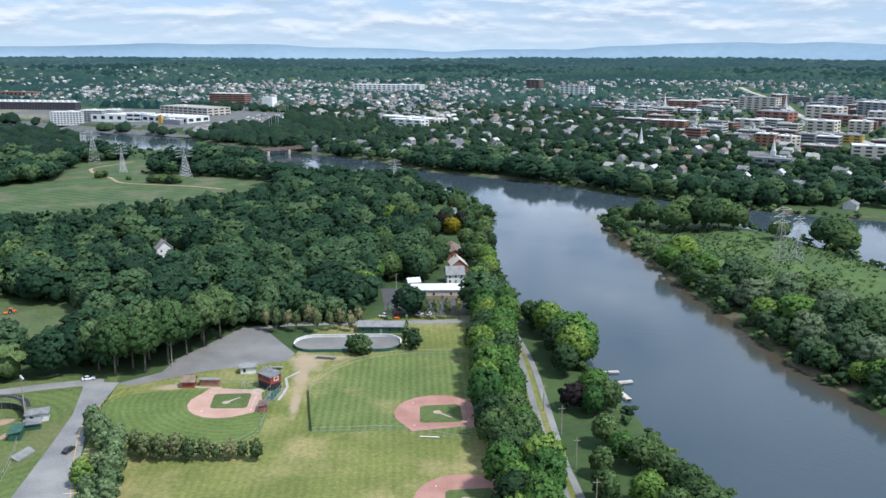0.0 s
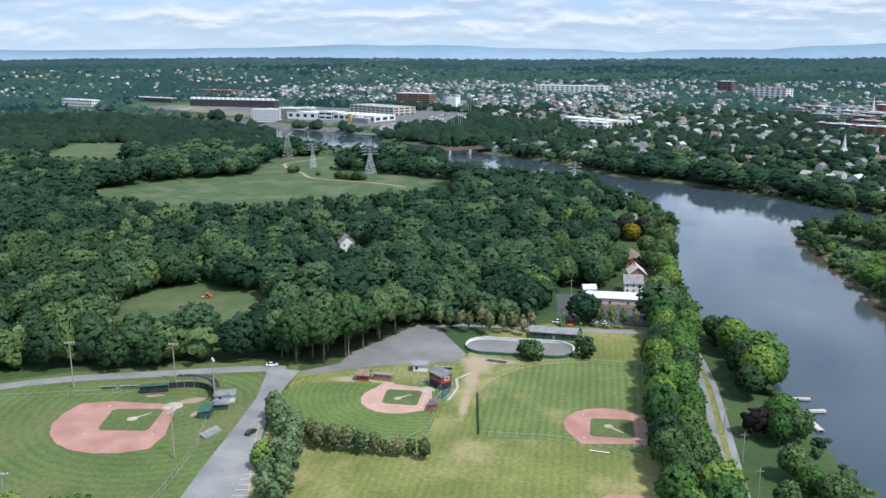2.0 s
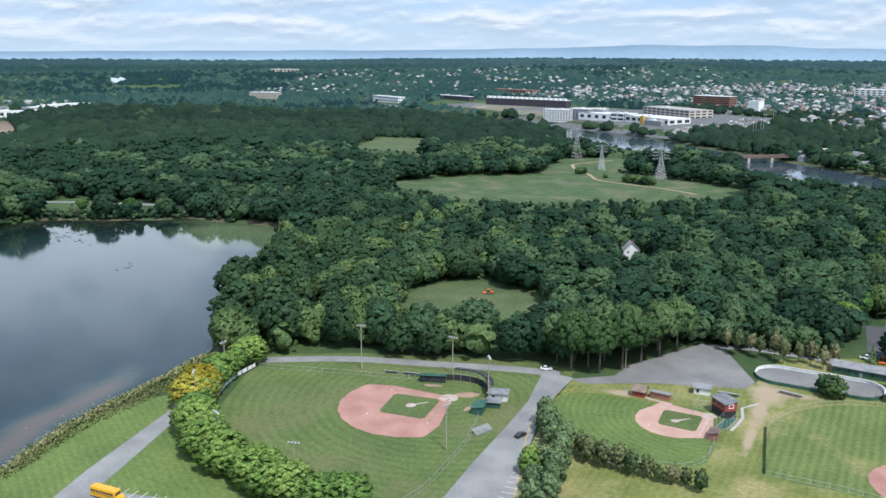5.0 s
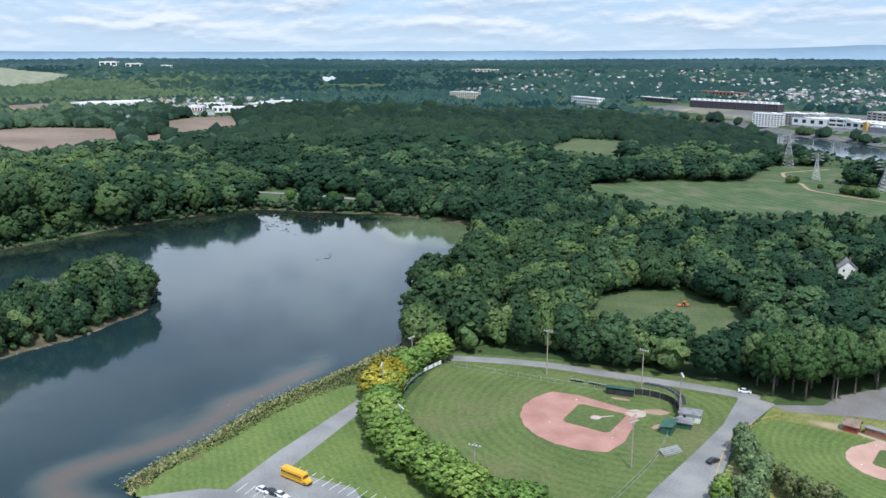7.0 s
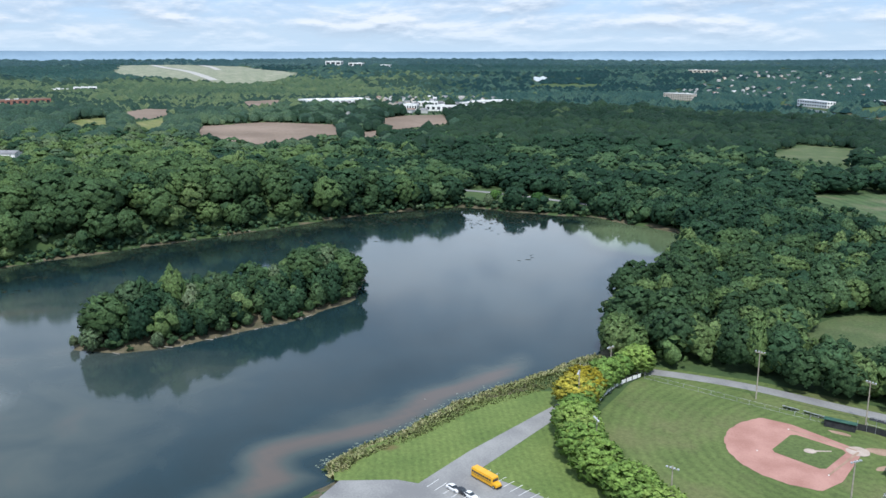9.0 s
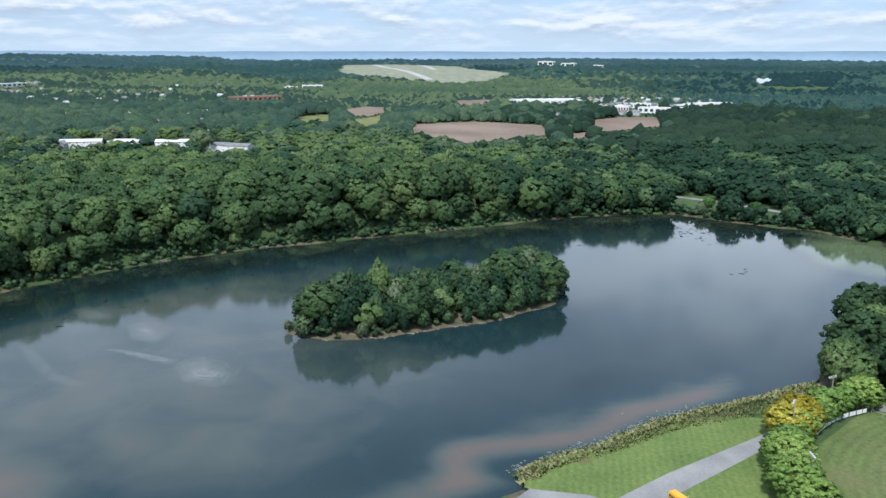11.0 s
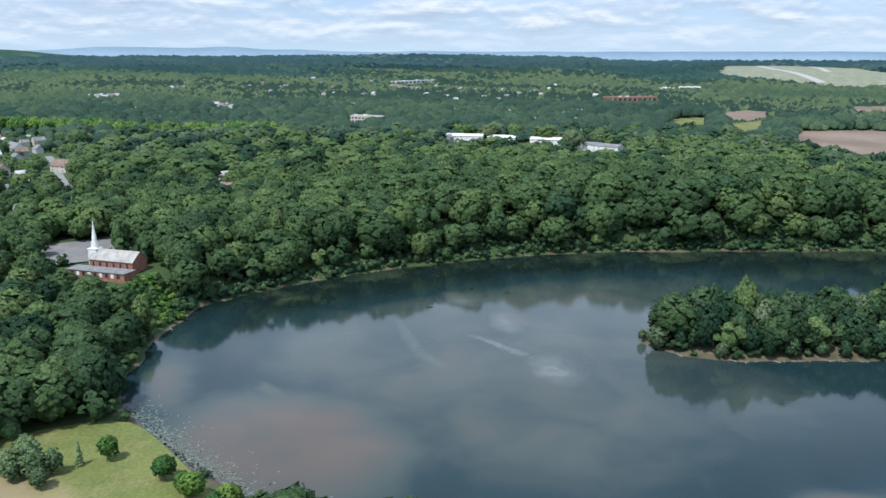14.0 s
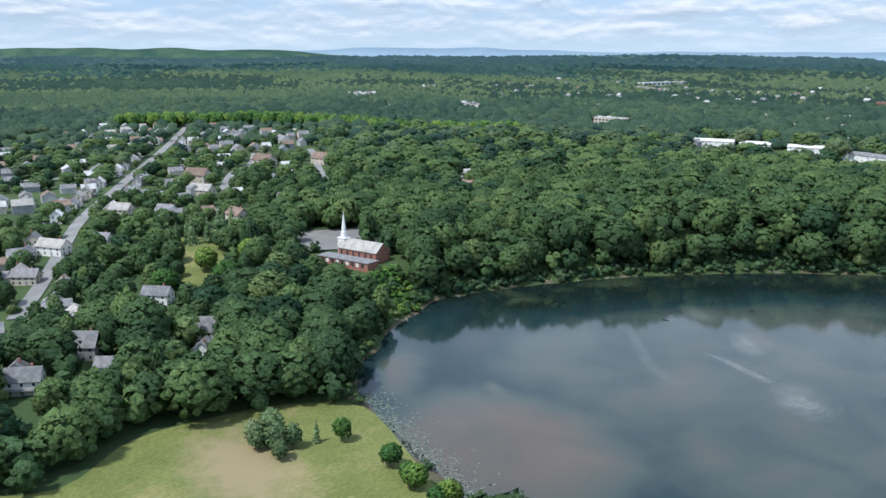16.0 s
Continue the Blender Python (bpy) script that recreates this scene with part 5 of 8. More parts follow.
def scatter(x0, x1, y0, y1, gap, seed):
    rng = np.random.default_rng(seed)
    xs, ys = np.meshgrid(np.arange(float(x0), x1, gap), np.arange(float(y0), y1, gap * 0.87))
    xs[1::2] += gap / 2
    return (xs + rng.uniform(-0.36, 0.36, xs.shape) * gap).ravel(), (ys + rng.uniform(-0.36, 0.36, ys.shape) * gap).ravel(), rng


def grow(name, x, y, z, h, spread, shapes, mat, rng, label, tint=None, category="woods"):
    """One mass of many trees, each a turned and stretched crown."""
    n = len(x)
    pick = rng.integers(0, len(shapes), n)
    turn = rng.uniform(0, 2 * math.pi, n)
    tint = rng.uniform(0, 1, n) if tint is None else tint
    V, F, T, NN, base = [], [], [], [], 0
    for k, (v, f, *nor) in enumerate(shapes):
        i = np.where(pick == k)[0]
        if not len(i):
            continue
        c, s = np.cos(turn[i])[:, None], np.sin(turn[i])[:, None]
        hs, sp = h[i][:, None], (h[i] * spread[i])[:, None]
        px = (v[:, 0] * c - v[:, 1] * s) * sp + x[i][:, None]
        py = (v[:, 0] * s + v[:, 1] * c) * sp + y[i][:, None]
        pz = v[:, 2] * hs + z[i][:, None]
        V.append(np.stack([px, py, pz], -1).reshape(-1, 3))
        F.append((f[None] + (np.arange(len(i)) * len(v))[:, None, None] + base).reshape(-1, 3))
        T.append(np.repeat(tint[i], len(v)))
        base += len(i) * len(v)
        for q in nor:
            NN.append(np.stack([q[:, 0] * c - q[:, 1] * s, q[:, 0] * s + q[:, 1] * c, np.broadcast_to(q[:, 2], (len(i), len(q)))], -1).reshape(-1, 3))
    ob = mesh_object(name, np.concatenate(V), np.concatenate(F), [mat], tint=np.concatenate(T), kind="stuff", label=label, category=category, smoothed=True)
    if NN:
        lay_normals(ob.data, np.concatenate(NN))
    return ob


def in_view(x, y, margin=7):
    a = np.degrees(np.arctan2(-(x + 12), y - 10))
    return (a > -28 - margin) & (a < 140.5 + margin)


highway = np.array(chain([(520, 1020), (560, 1250), (640, 1560), (760, 1950), (860, 2500)], 8))
mark(BUILT, highway[:, 0], highway[:, 1], 20)
plots("blocks", DOWNTOWN_AREA, 50, 41, 2900, 0.68, 18, 20, 0.4)
SIGHTS = np.array([(-1399, 1508), (-1173, 1684), (-2215, 2489), (-1035, 2077), (-752, 1558), (-968, 1646), (-419, 1696), (-331, 1639), (-290, 1622), (-46, 1346), (-147, 2335), (-1662, 770), (-1231, -234),
                   (-2589, -372), (-1785, 188), (-1407, 807), (-1364, 851), (-1458, 1028), (-1500, 900), (-2330, 1830), (-2400, 1880), (339, 2187), (407, 1706)], float)
mark(BUILT, SIGHTS[:, 0], SIGHTS[:, 1], 26)
for s in (20, 40, 60, 80):
    away = SIGHTS * (1 - s / np.hypot(SIGHTS[:, 0], SIGHTS[:, 1]))[:, None]
    mark(FRONT, away[:, 0], away[:, 1], 30)
ROWS = np.array([(-1015, -73), (-1014, -29), (-997, 26), (-947, 68), (-922, 87), (-1014, -50), (-1005, 0)], float)
mark(BUILT, ROWS[:, 0], ROWS[:, 1], 14)
for s in (12, 24, 36, 48, 60, 72, 84):
    away = ROWS * (1 - s / np.hypot(ROWS[:, 0], ROWS[:, 1]))[:, None]
    mark(FRONT, away[:, 0], away[:, 1], 22)
plots("uptown", [(-950, 1900), (-200, 1300), (150, 1250), (280, 2000), (-200, 2800), (-1000, 2500)], 30, 37, 2900, 0.4, 6, 15, 0.9)
plots("town", TOWN, 30, 31, 2900, 0.42, 6, 22)
plots("village", VILLAGE, 27, 32, 1300, 0.5, 6, 15, 0.6)
plots("slopes", [(-1700, 1700), (-1000, 2000), (-300, 2700), (-900, 3600), (-2200, 2800)], 50, 33, 4000, 0.5, 8, 20)
plots("west", [(-1200, -150), (-860, -60), (-820, 80), (-1250, 300), (-1500, 0)], 60, 34, 4000, 0.4)
plots("far_west", [(-1900, -700), (-1200, -300), (-1500, 300), (-2700, 200), (-2600, -900)], 80, 35, 4000, 0.45, 10, 40)
plots("fields", [(-1300, 620), (-1560, 640), (-1900, 900), (-1700, 1200), (-1350, 1000)], 40, 36, 4000, 0.6, 10, 40)
for n, (cx, cy, rx, ry, tt) in enumerate(((-1800, -930, 60, 26, 1.1), (-1366, -667, 40, 22, 1.1), (-2206, -942, 40, 24, 1.2), (-1057, -473, 26, 16, 1.1), (-1480, -548, 100, 24, 0.5), (-1490, -303, 60, 24, 1.0),
                                          (-2320, -360, 120, 26, 0.5), (-1592, -106, 30, 16, 1.0), (-1700, 140, 50, 30, 1.2), (-690, -242, 44, 14, 0.1), (-1500, 900, 90, 40, 0.8))):
    plots("cluster" + str(n), disc(cx, cy, rx, ry, tt), 17, 60 + n, 4000, 0.85, 8, 60, 0.3)

NEAR_SHAPES = [leafy_crown(180 + i, 104, 110, 0.090, 0.04, 0.036, soft=0.80, slack=0.10, span=1.5, cut=-0.1, body=TUFT) for i in range(8)]
MID_SHAPES = [leafy_crown(200 + i, 70, 50, 0.106, 0.02, 0.044, soft=0.82, slack=0.10, span=1.42, cut=0.0, body=TUFT) for i in range(8)]
FILL_SHAPES = [leafy_crown(210 + i, 8, 10, 0.19, -0.05, 0.06, soft=0.8, span=1.2, cut=0.0) for i in range(6)]
LOW_SHAPES = [leafy_crown(220 + i, 4, 5, 0.25, -0.05, 0.09) for i in range(6)]
MERGED_SHAPES = [leafy_crown(225 + i, 24, 0, 0.150, 0.0, soft=0.66, slack=0.16, span=1.15, cut=0.0, body=TUFT) for i in range(8)]


def dome(seed):
    rng = np.random.default_rng(seed)
    v, f = ICO1
    v = v * (0.42, 0.42, 0.5) * rng.uniform(0.72, 1.2, (len(v), 1)) + (0, 0, 0.5)
    f = f[(v[f][:, :, 2].mean(1) > 0.14)]
    return v, f, (v - (0, 0, 0.5)) + (0, 0, 0.28)


FAR_SHAPES = [dome(240 + i) for i in range(8)]


def cap(seed):
    """A small far tree top."""
    rng = np.random.default_rng(seed)
    a = np.linspace(0, 2 * math.pi, 7)[:-1] + rng.uniform(-0.3, 0.3, 6)
    r = rng.uniform(0.36, 0.56, 6)
    v = np.concatenate([np.stack([r * np.cos(a), r * np.sin(a), rng.uniform(-0.15, 0.25, 6)], -1), [(rng.uniform(-0.1, 0.1), rng.uniform(-0.1, 0.1), 1.0)]])
    return v, np.array([(i, (i + 1) % 6, 6) for i in range(6)]), v * (0.8, 0.8, 0) + (0, 0, 0.7)


CAPS = [cap(250 + i) for i in range(8)]

for gap, seed, tall in ((13.5, 11, True), (13.5, 16, False)):
    x, y, rng = scatter(-720, 300, -420, 760, gap, seed)
    if tall:
        x, y = x + rng.normal(0, 2.2, len(x)), y + rng.normal(0, 2.2, len(x))
    tone = 0.42 + 0.16 * rumple(x, y, 70, 2) + rng.normal(0, 0.19, len(x)) + 0.22 * (rng.uniform(0, 1, len(x)) < 0.05)
    ok = (np.hypot(x, y) < 720) & in_view(x, y, 12) & woods_at(x, y) & ~((x > 60) & (y < 640))
    ok &= (rng.uniform(0, 1, len(x)) > 0.08) | (sdist(VILLAGE, x, y) < 0)
    x, y, tone = x[ok], y[ok], tone[ok]
    near_shore = wet(x, y) > -5.5
    if tall:
        h = rng.uniform(12.5, 18.5, len(x)) + 3.5 * (rng.uniform(0, 1, len(x)) < 0.15)
        wide = rng.uniform(0.95, 1.35, len(x))
    else:
        h, wide = rng.uniform(8, 13.5, len(x)), rng.uniform(0.95, 1.25, len(x))
    h = np.where(near_shore, rng.uniform(6, 11, len(x)), h) * (0.96 + 0.18 * rumple(x, y, 45, 4))
    h = np.where((x < -385) & (y < 430) & (y > -130) & (h > 8), h * 1.24, h)
    h = h * (1 - 0.28 * (sdist(VILLAGE, x, y) > 0))
    slim = tall & (rng.uniform(0, 1, len(x)) < 0.07)
    h, wide, tone = np.where(slim, h * 1.15, h), np.where(slim, wide * 0.5, wide), np.where(slim, tone - 0.3, tone)
    h = np.where(low_for_view(x, y), np.minimum(h, rng.uniform(2.5, 5.5, len(x))), h)
    # leaf tone drops towards the north, cloud shade in the colour again
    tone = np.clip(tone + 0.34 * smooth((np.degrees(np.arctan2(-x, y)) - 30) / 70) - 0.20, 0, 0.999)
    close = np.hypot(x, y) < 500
    # northern trees take the darkened leaf in place of real cloud shade
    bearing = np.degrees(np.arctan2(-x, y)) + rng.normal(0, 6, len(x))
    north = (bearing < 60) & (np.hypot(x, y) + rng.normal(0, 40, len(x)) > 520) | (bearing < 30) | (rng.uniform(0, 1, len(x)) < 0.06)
    for sel, shapes, mat in ((close & ~north, NEAR_SHAPES if tall else FILL_SHAPES, LEAF), (close & north, NEAR_SHAPES if tall else FILL_SHAPES, LEAF_DARKENED),
                             (~close & ~north, MID_SHAPES if tall else LOW_SHAPES, LEAF), (~close & north, MID_SHAPES if tall else LOW_SHAPES, LEAF_DARKENED)):
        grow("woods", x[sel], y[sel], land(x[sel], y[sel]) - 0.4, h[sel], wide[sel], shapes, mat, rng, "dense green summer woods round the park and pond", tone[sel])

# trees on the islet
x, y, rng = scatter(-430, -340, 40, 225, 6.6, 12)
ok = sdist(ISLET_SHORE, x, y) > 1.2
x, y = x[ok], y[ok]
islet_shapes = [leafy_crown(260 + i, 110, 260, 0.080, -0.02, 0.036, 7, 0.38, 0.76, 0.18, body=TUFT) for i in range(6)]
pale = (rng.uniform(0, 1, len(x)) < 0.10) | (y < 78) & (rng.uniform(0, 1, len(x)) < 0.4)
edge = sdist(ISLET_SHORE, x, y) < 5
h = np.where(edge, rng.uniform(4.5, 12, len(x)), rng.uniform(9.5, 17.5, len(x))) * (1 + 0.16 * rumple(x, y, 14, 3))
wide = rng.uniform(0.62, 1.0, len(x))
for sel, mat in ((~pale, LEAF_DARKENED), (pale, LEAF_SILVER)):
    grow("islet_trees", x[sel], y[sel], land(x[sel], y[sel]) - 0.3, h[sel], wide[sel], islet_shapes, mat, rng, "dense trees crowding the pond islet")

# middle distance
x, y, rng = scatter(-1700, 1000, -1100, 1750, 13.5, 13)
r = np.hypot(x, y)
ok = (r >= 715) & (r < 1650) & in_view(x, y)
x, y = x[ok], y[ok]
ok = woods_at(x, y, 4) & (crops(x, y) < 0) & (sdist(PLAZA, x, y) < 0)
x, y = x[ok], y[ok]
built = town_density(x, y)
ok = rng.uniform(0, 1, len(x)) > built
x, y = x[ok], y[ok]
tone = np.clip(0.42 + 0.22 * rumple(x, y, 130, 2) + rng.normal(0, 0.13, len(x)), 0, 0.999)
h = (rng.uniform(9, 17, len(x)) + 5 * (rng.uniform(0, 1, len(x)) < 0.2)) * (1 + 0.2 * rumple(x, y, 80, 4))
h = np.where(low_for_view(x, y), np.minimum(h, rng.uniform(2.0, 4.5, len(x))), h) * (1 - 0.95 * town_density(x, y))
wide = rng.uniform(1.1, 1.75, len(x))
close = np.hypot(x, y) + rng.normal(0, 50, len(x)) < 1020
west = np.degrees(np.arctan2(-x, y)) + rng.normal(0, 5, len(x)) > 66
# more trees take the hazy western leaf with distance
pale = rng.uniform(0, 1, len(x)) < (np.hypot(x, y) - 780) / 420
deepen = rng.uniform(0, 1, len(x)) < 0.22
for sel, shapes, mat in ((close & west & ~pale & ~deepen, MERGED_SHAPES, LEAF), (close & west & ~pale & deepen, MERGED_SHAPES, LEAF_DARKENED), (close & west & pale, MERGED_SHAPES, LEAF_WEST), (~close & west, FAR_SHAPES, LEAF_WEST), (close & ~west, MERGED_SHAPES, LEAF_DARKENED), (~close & ~west, FAR_SHAPES, LEAF_SHADE_FAR)):
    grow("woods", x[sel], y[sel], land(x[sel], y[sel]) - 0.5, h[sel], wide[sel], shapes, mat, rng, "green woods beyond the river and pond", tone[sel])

# pale belt of poplars past the village
belt = np.array(chain([(-930, -830), (-985, -720), (-1014, -655), (-1000, -540), (-983, -451), (-1003, -309)], 5.0))
rng = np.random.default_rng(15)
x, y = (np.repeat(belt[:, k], 3) + rng.normal(0, 9, len(belt) * 3) for k in (0, 1))
grow("poplar_belt", x, y, land(x, y) - 0.5, rng.uniform(15, 20, len(x)), rng.uniform(0.6, 0.9, len(x)), MERGED_SHAPES, LEAF_BRIGHT, rng, "long pale green belt of poplars", None, "poplars")

# far woods, opening out with distance
rng = np.random.default_rng(14)
n = 64000
rr = 1600 * (4740 / 1600) ** rng.uniform(0, 1, n)
deg = rng.uniform(-34, 147, n)
aa = np.radians(deg)
x, y = -rr * np.sin(aa) - 12, rr * np.cos(aa) + 10
ok = (crops(x, y) < 0) & (sdist(PLAZA, x, y) < 0) & (wet(x, y) < -5) & (sdist(AIRFIELD, x, y) < 0)
ok &= rumple(x, y, 210, 7) < 0.86
ok &= (rng.uniform(0, 1, n) > 0.8 * town_density(x, y)) & ~marked(BUILT, x, y) & ~marked(FRONT, x, y)
x, y, rr, deg = x[ok], y[ok], rr[ok], deg[ok]
# broad light and dark tones stand in for cloud shadows
tone = np.clip(0.45 + 0.38 * rumple(x, y, 330, 2) + 0.15 * rumple(x, y, 90, 8) + rng.normal(0, 0.08, len(x)), 0, 0.999)
h = rng.uniform(7, 14, len(x)) * (1 - 0.5 * town_density(x, y))
wide = rng.uniform(1.4, 2.4, len(x)) * (rr / 1600) ** 0.85
# leaf colour by distance carries the painted haze
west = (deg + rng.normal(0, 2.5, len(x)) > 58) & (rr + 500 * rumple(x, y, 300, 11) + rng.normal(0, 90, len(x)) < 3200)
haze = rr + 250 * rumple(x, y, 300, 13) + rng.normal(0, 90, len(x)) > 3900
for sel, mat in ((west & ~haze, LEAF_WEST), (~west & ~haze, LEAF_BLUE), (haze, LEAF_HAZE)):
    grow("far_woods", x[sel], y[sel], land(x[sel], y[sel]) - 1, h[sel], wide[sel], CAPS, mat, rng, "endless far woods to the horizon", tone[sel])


def hills(name, radius, lo, hi, a0, a1, height, mat, seed, label):
    """A distant ridge."""
    a = np.radians(np.arange(a0, a1 + 0.01, 0.6))
    d = np.degrees(a)
    top = lo + (hi - lo) * np.clip(0.5 + 0.5 * rumple(d * 10, d * 3, 90, seed) + 0.12 * rumple(d * 10, d, 14, seed), 0, 1) * height(d)
    X, Y = -radius * np.sin(a), radius * np.cos(a)
    n = len(a)
    v = np.concatenate([np.column_stack([X * 0.965, Y * 0.965, np.full(n, 60.0)]), np.column_stack([X, Y, top]), np.column_stack([X * 1.01, Y * 1.01, np.full(n, 20.0)])])
    i = np.arange(n - 1)
    q = np.concatenate([np.stack([i, i + 1, n + i + 1, n + i], -1), np.stack([n + i, n + i + 1, 2 * n + i + 1, 2 * n + i], -1)])
    return mesh_object(name, v, q, [mat], kind="structure", label=label, category="hills", smoothed=True)


# haze over the far hills is put into their blue colour
HAZE_BLUE = material("haze_blue_ridge", (0.20, 0.285, 0.36), (0.235, 0.325, 0.40), 1.0, 0.002, 0.02, spec=0.0)
FAR_GREEN = material("far_wooded_ridge", (0.035, 0.075, 0.060), (0.07, 0.12, 0.08), 1.0, 0.01, 0.08, spec=0.0)
hills("backdrop_hills", 4900, 112, 226, -60, 172, lambda d: 0.10 + 0.58 * np.exp(-((d + 6) / 30) ** 2) + 0.75 * np.exp(-((d - 108) / 11) ** 2), HAZE_BLUE, 3, "far hills tinted pale blue for haze")
hills("backdrop_ridge", 4780, 92, 236, 116, 172, lambda d: smooth((d - 116) / 14), FAR_GREEN, 9, "dark wooded ridge on the horizon")

# ---- buildings ----
def cube_mesh(name, size, mat):
    bm = bmesh.new()
    add_box(bm, (0, 0, 0), size)
    me = bpy.data.meshes.new(name)
    bm.to_mesh(me)
    bm.free()
    me.materials.append(mat)
    return me


PANES = {}


def pane(parent, x, y, z, w, h, turn=0, mat=None):
    """A window set in a wall, a hand's width proud."""
    key = (round(w, 1), round(h, 1))
    if key not in PANES:
        PANES[key] = cube_mesh("window", (key[0], 0.16, key[1]), GLASS)
    ob = new("window", PANES[key])
    ob.parent = parent
    ob.matrix_basis = pose(x, y, z, 0, 0, turn)
    return ob


def pane_rows(root, w, d, h, floors, cols, side_cols, share=0.55):
    fh = h / floors
    for f in range(floors):
        zz = fh * (f + 0.55)
        for c in range(cols):
            pane(root, (c + 0.5) / cols * w - w / 2, -d / 2, zz, w / cols * share, fh * 0.5)
        for c in range(side_cols):
            for s in (-1, 1):
                pane(root, s * w / 2, (c + 0.5) / side_cols * d - d / 2, zz, d / side_cols * share, fh * 0.5, 90)


def block(name, place, wall, roof, label, category="building", floors=3, cols=8, side_cols=3, share=0.55, z=None, group=""):
    """A flat-roofed building with a parapet and rows of windows."""
    x, y, turn, w, d, h = place
    z = float(land(x, y)) - 0.3 if z is None else z
    root = thing(name, pose(x, y, z, 0, 0, turn), label, category, group)
    box_part("wall", root, (0, 0, h / 2 - 0.5), (w, d, h + 1), wall)
    bm = bmesh.new()
    add_box(bm, (0, 0, h + 0.15), (w - 0.8, d - 0.8, 0.3))
    for s in (-1, 1):
        add_box(bm, (0, s * (d / 2 - 0.15), h + 0.35), (w + 0.3, 0.4, 0.8))
        add_box(bm, (s * (w / 2 - 0.15), 0, h + 0.35), (0.4, d - 0.6, 0.8))
    part("roof", bm, roof, root)
    rng = random.Random(int(abs(x * 7 + y)))
    for i in range(2):
        box_part("roof_unit", root, (rng.uniform(-0.3, 0.3) * w, rng.uniform(-0.25, 0.25) * d, h + 1.2), (min(6, w * 0.12) + 1, 3, 2.0), ROOF_PALE, bevel=0.1)
    if floors:
        pane_rows(root, w, d, h, floors, cols, side_cols, share)
    return root


def gable(name, place, wall, roof, label, category="house", rise=None, z=None, windows=3, floors=2, chimney=True, group="", porch=False):
    """A house with a pitched roof along its width, eaves, door, windows and chimney."""
    x, y, turn, w, d, h = place
    z = float(land(x, y)) - 0.2 if z is None else z
    rise = rise or d * 0.42
    root = thing(name, pose(x, y, z, 0, 0, turn), label, category, group)
    bm = bmesh.new()
    prof = [(-d / 2, -0.5), (d / 2, -0.5), (d / 2, h), (0, h + rise - 0.25), (-d / 2, h)]
    rings = [[bm.verts.new((s * w / 2, py, pz)) for py, pz in prof] for s in (-1, 1)]
    bm.faces.new(rings[0][::-1]), bm.faces.new(rings[1])
    for i in range(5):
        j = (i + 1) % 5
        bm.faces.new((rings[0][i], rings[0][j], rings[1][j], rings[1][i]))
    bmesh.ops.recalc_face_normals(bm, faces=bm.faces[:])
    part("wall", bm, wall, root)
    for s in (-1, 1):
        bm = bmesh.new()
        o = 0.5
        k = rise / (d / 2)
        p = [(s * (d / 2 + o), h - o * k), (0, h + rise), (0, h + rise + 0.25), (s * (d / 2 + o), h - o * k + 0.25)]
        ra, rb = ([bm.verts.new((e * (w / 2 + o), py, pz)) for py, pz in p] for e in (-1, 1))
        bm.faces.new(ra), bm.faces.new(rb)
        for i in range(4):
            j = (i + 1) % 4
            bm.faces.new((ra[i], ra[j], rb[j], rb[i]))
        bmesh.ops.recalc_face_normals(bm, faces=bm.faces[:])
        part("roof", bm, roof, root)
    fh = h / floors
    for f in range(floors):
        for c in range(windows):
            for s in (-1, 1):
                if f == 0 and s == -1 and c == windows // 2:
                    continue
                pane(root, (c + 0.5) / windows * w - w / 2, s * d / 2, fh * (f + 0.58), 0.9, 1.3)
        for s in (-1, 1):
            for c in (-0.22, 0.22):
                pane(root, s * w / 2, c * d, fh * (f + 0.58), 0.9, 1.3, 90)
    if h > 3:
        box_part("door", root, ((windows // 2 + 0.5) / windows * w - w / 2, -d / 2 - 0.03, 1.05), (1.0, 0.14, 2.1), GREY_SIDING if wall is not GREY_SIDING else WHITE)
    if chimney:
        box_part("chimney", root, (w * 0.22, d * 0.12, h + rise), (0.7, 0.7, 1.9), BRICK)
    if porch:
        box_part("porch_roof", root, (0, -d / 2 - 1.2, 2.7), (w * 0.8, 2.2, 0.2), roof)
        for s in (-1, 1):
            box_part("porch_post", root, (s * w * 0.37, -d / 2 - 2.1, 1.3), (0.16, 0.16, 2.6), WHITE)
    return root


# hamlet by the river
gable("house", (-161, 476, -62, 11, 9, 6.5), WHITE, ROOF_GREY, "white wooden house among tall trees", rise=4)
gable("house", (-186, 486, 22, 9, 9, 5), WHITE, ROOF_GREY, "small white house hidden in woods", rise=3.5)
gable("house", (6, 424, 8, 9, 8, 5), WHITE, ROOF_GREY, "white house behind the cream building")
gable("house", (8, 446, 98, 11, 8.5, 4.5), BRICK, CREAM, "red brick house with a tan gable", rise=3.5)
gable("house", (6, 480, 95, 22, 9, 4), BRICK, ROOF_BROWN, "long brown-roofed house by the lane", rise=2.5)
gable("shed", (-15, 415, 15, 6, 5, 3), WHITE, ROOF_PALE, "small pale-roofed garden shed", "shed", rise=1.6, windows=1, floors=1, chimney=False)
for x, y, t in ((-36, 548, 20), (-34, 530, 70), (-30, 505, 10), (-20, 580, 40), (-2, 560, 80), (4, 590, 15), (-46, 590, 30), (-55, 545, 60)):
    gable("house", (x, y, t, 10, 8, 5), random.choice((WHITE, GREY_SIDING, CREAM)), ROOF_GREY, "modest village house among trees", group="hamlet houses")
hall = gable("hall", (-2.5, 398, 2, 25, 11, 4.6), CREAM, ROOF_PALE, "long cream hall with a white metal roof", "hall", rise=1.3, windows=6, floors=1, chimney=False)
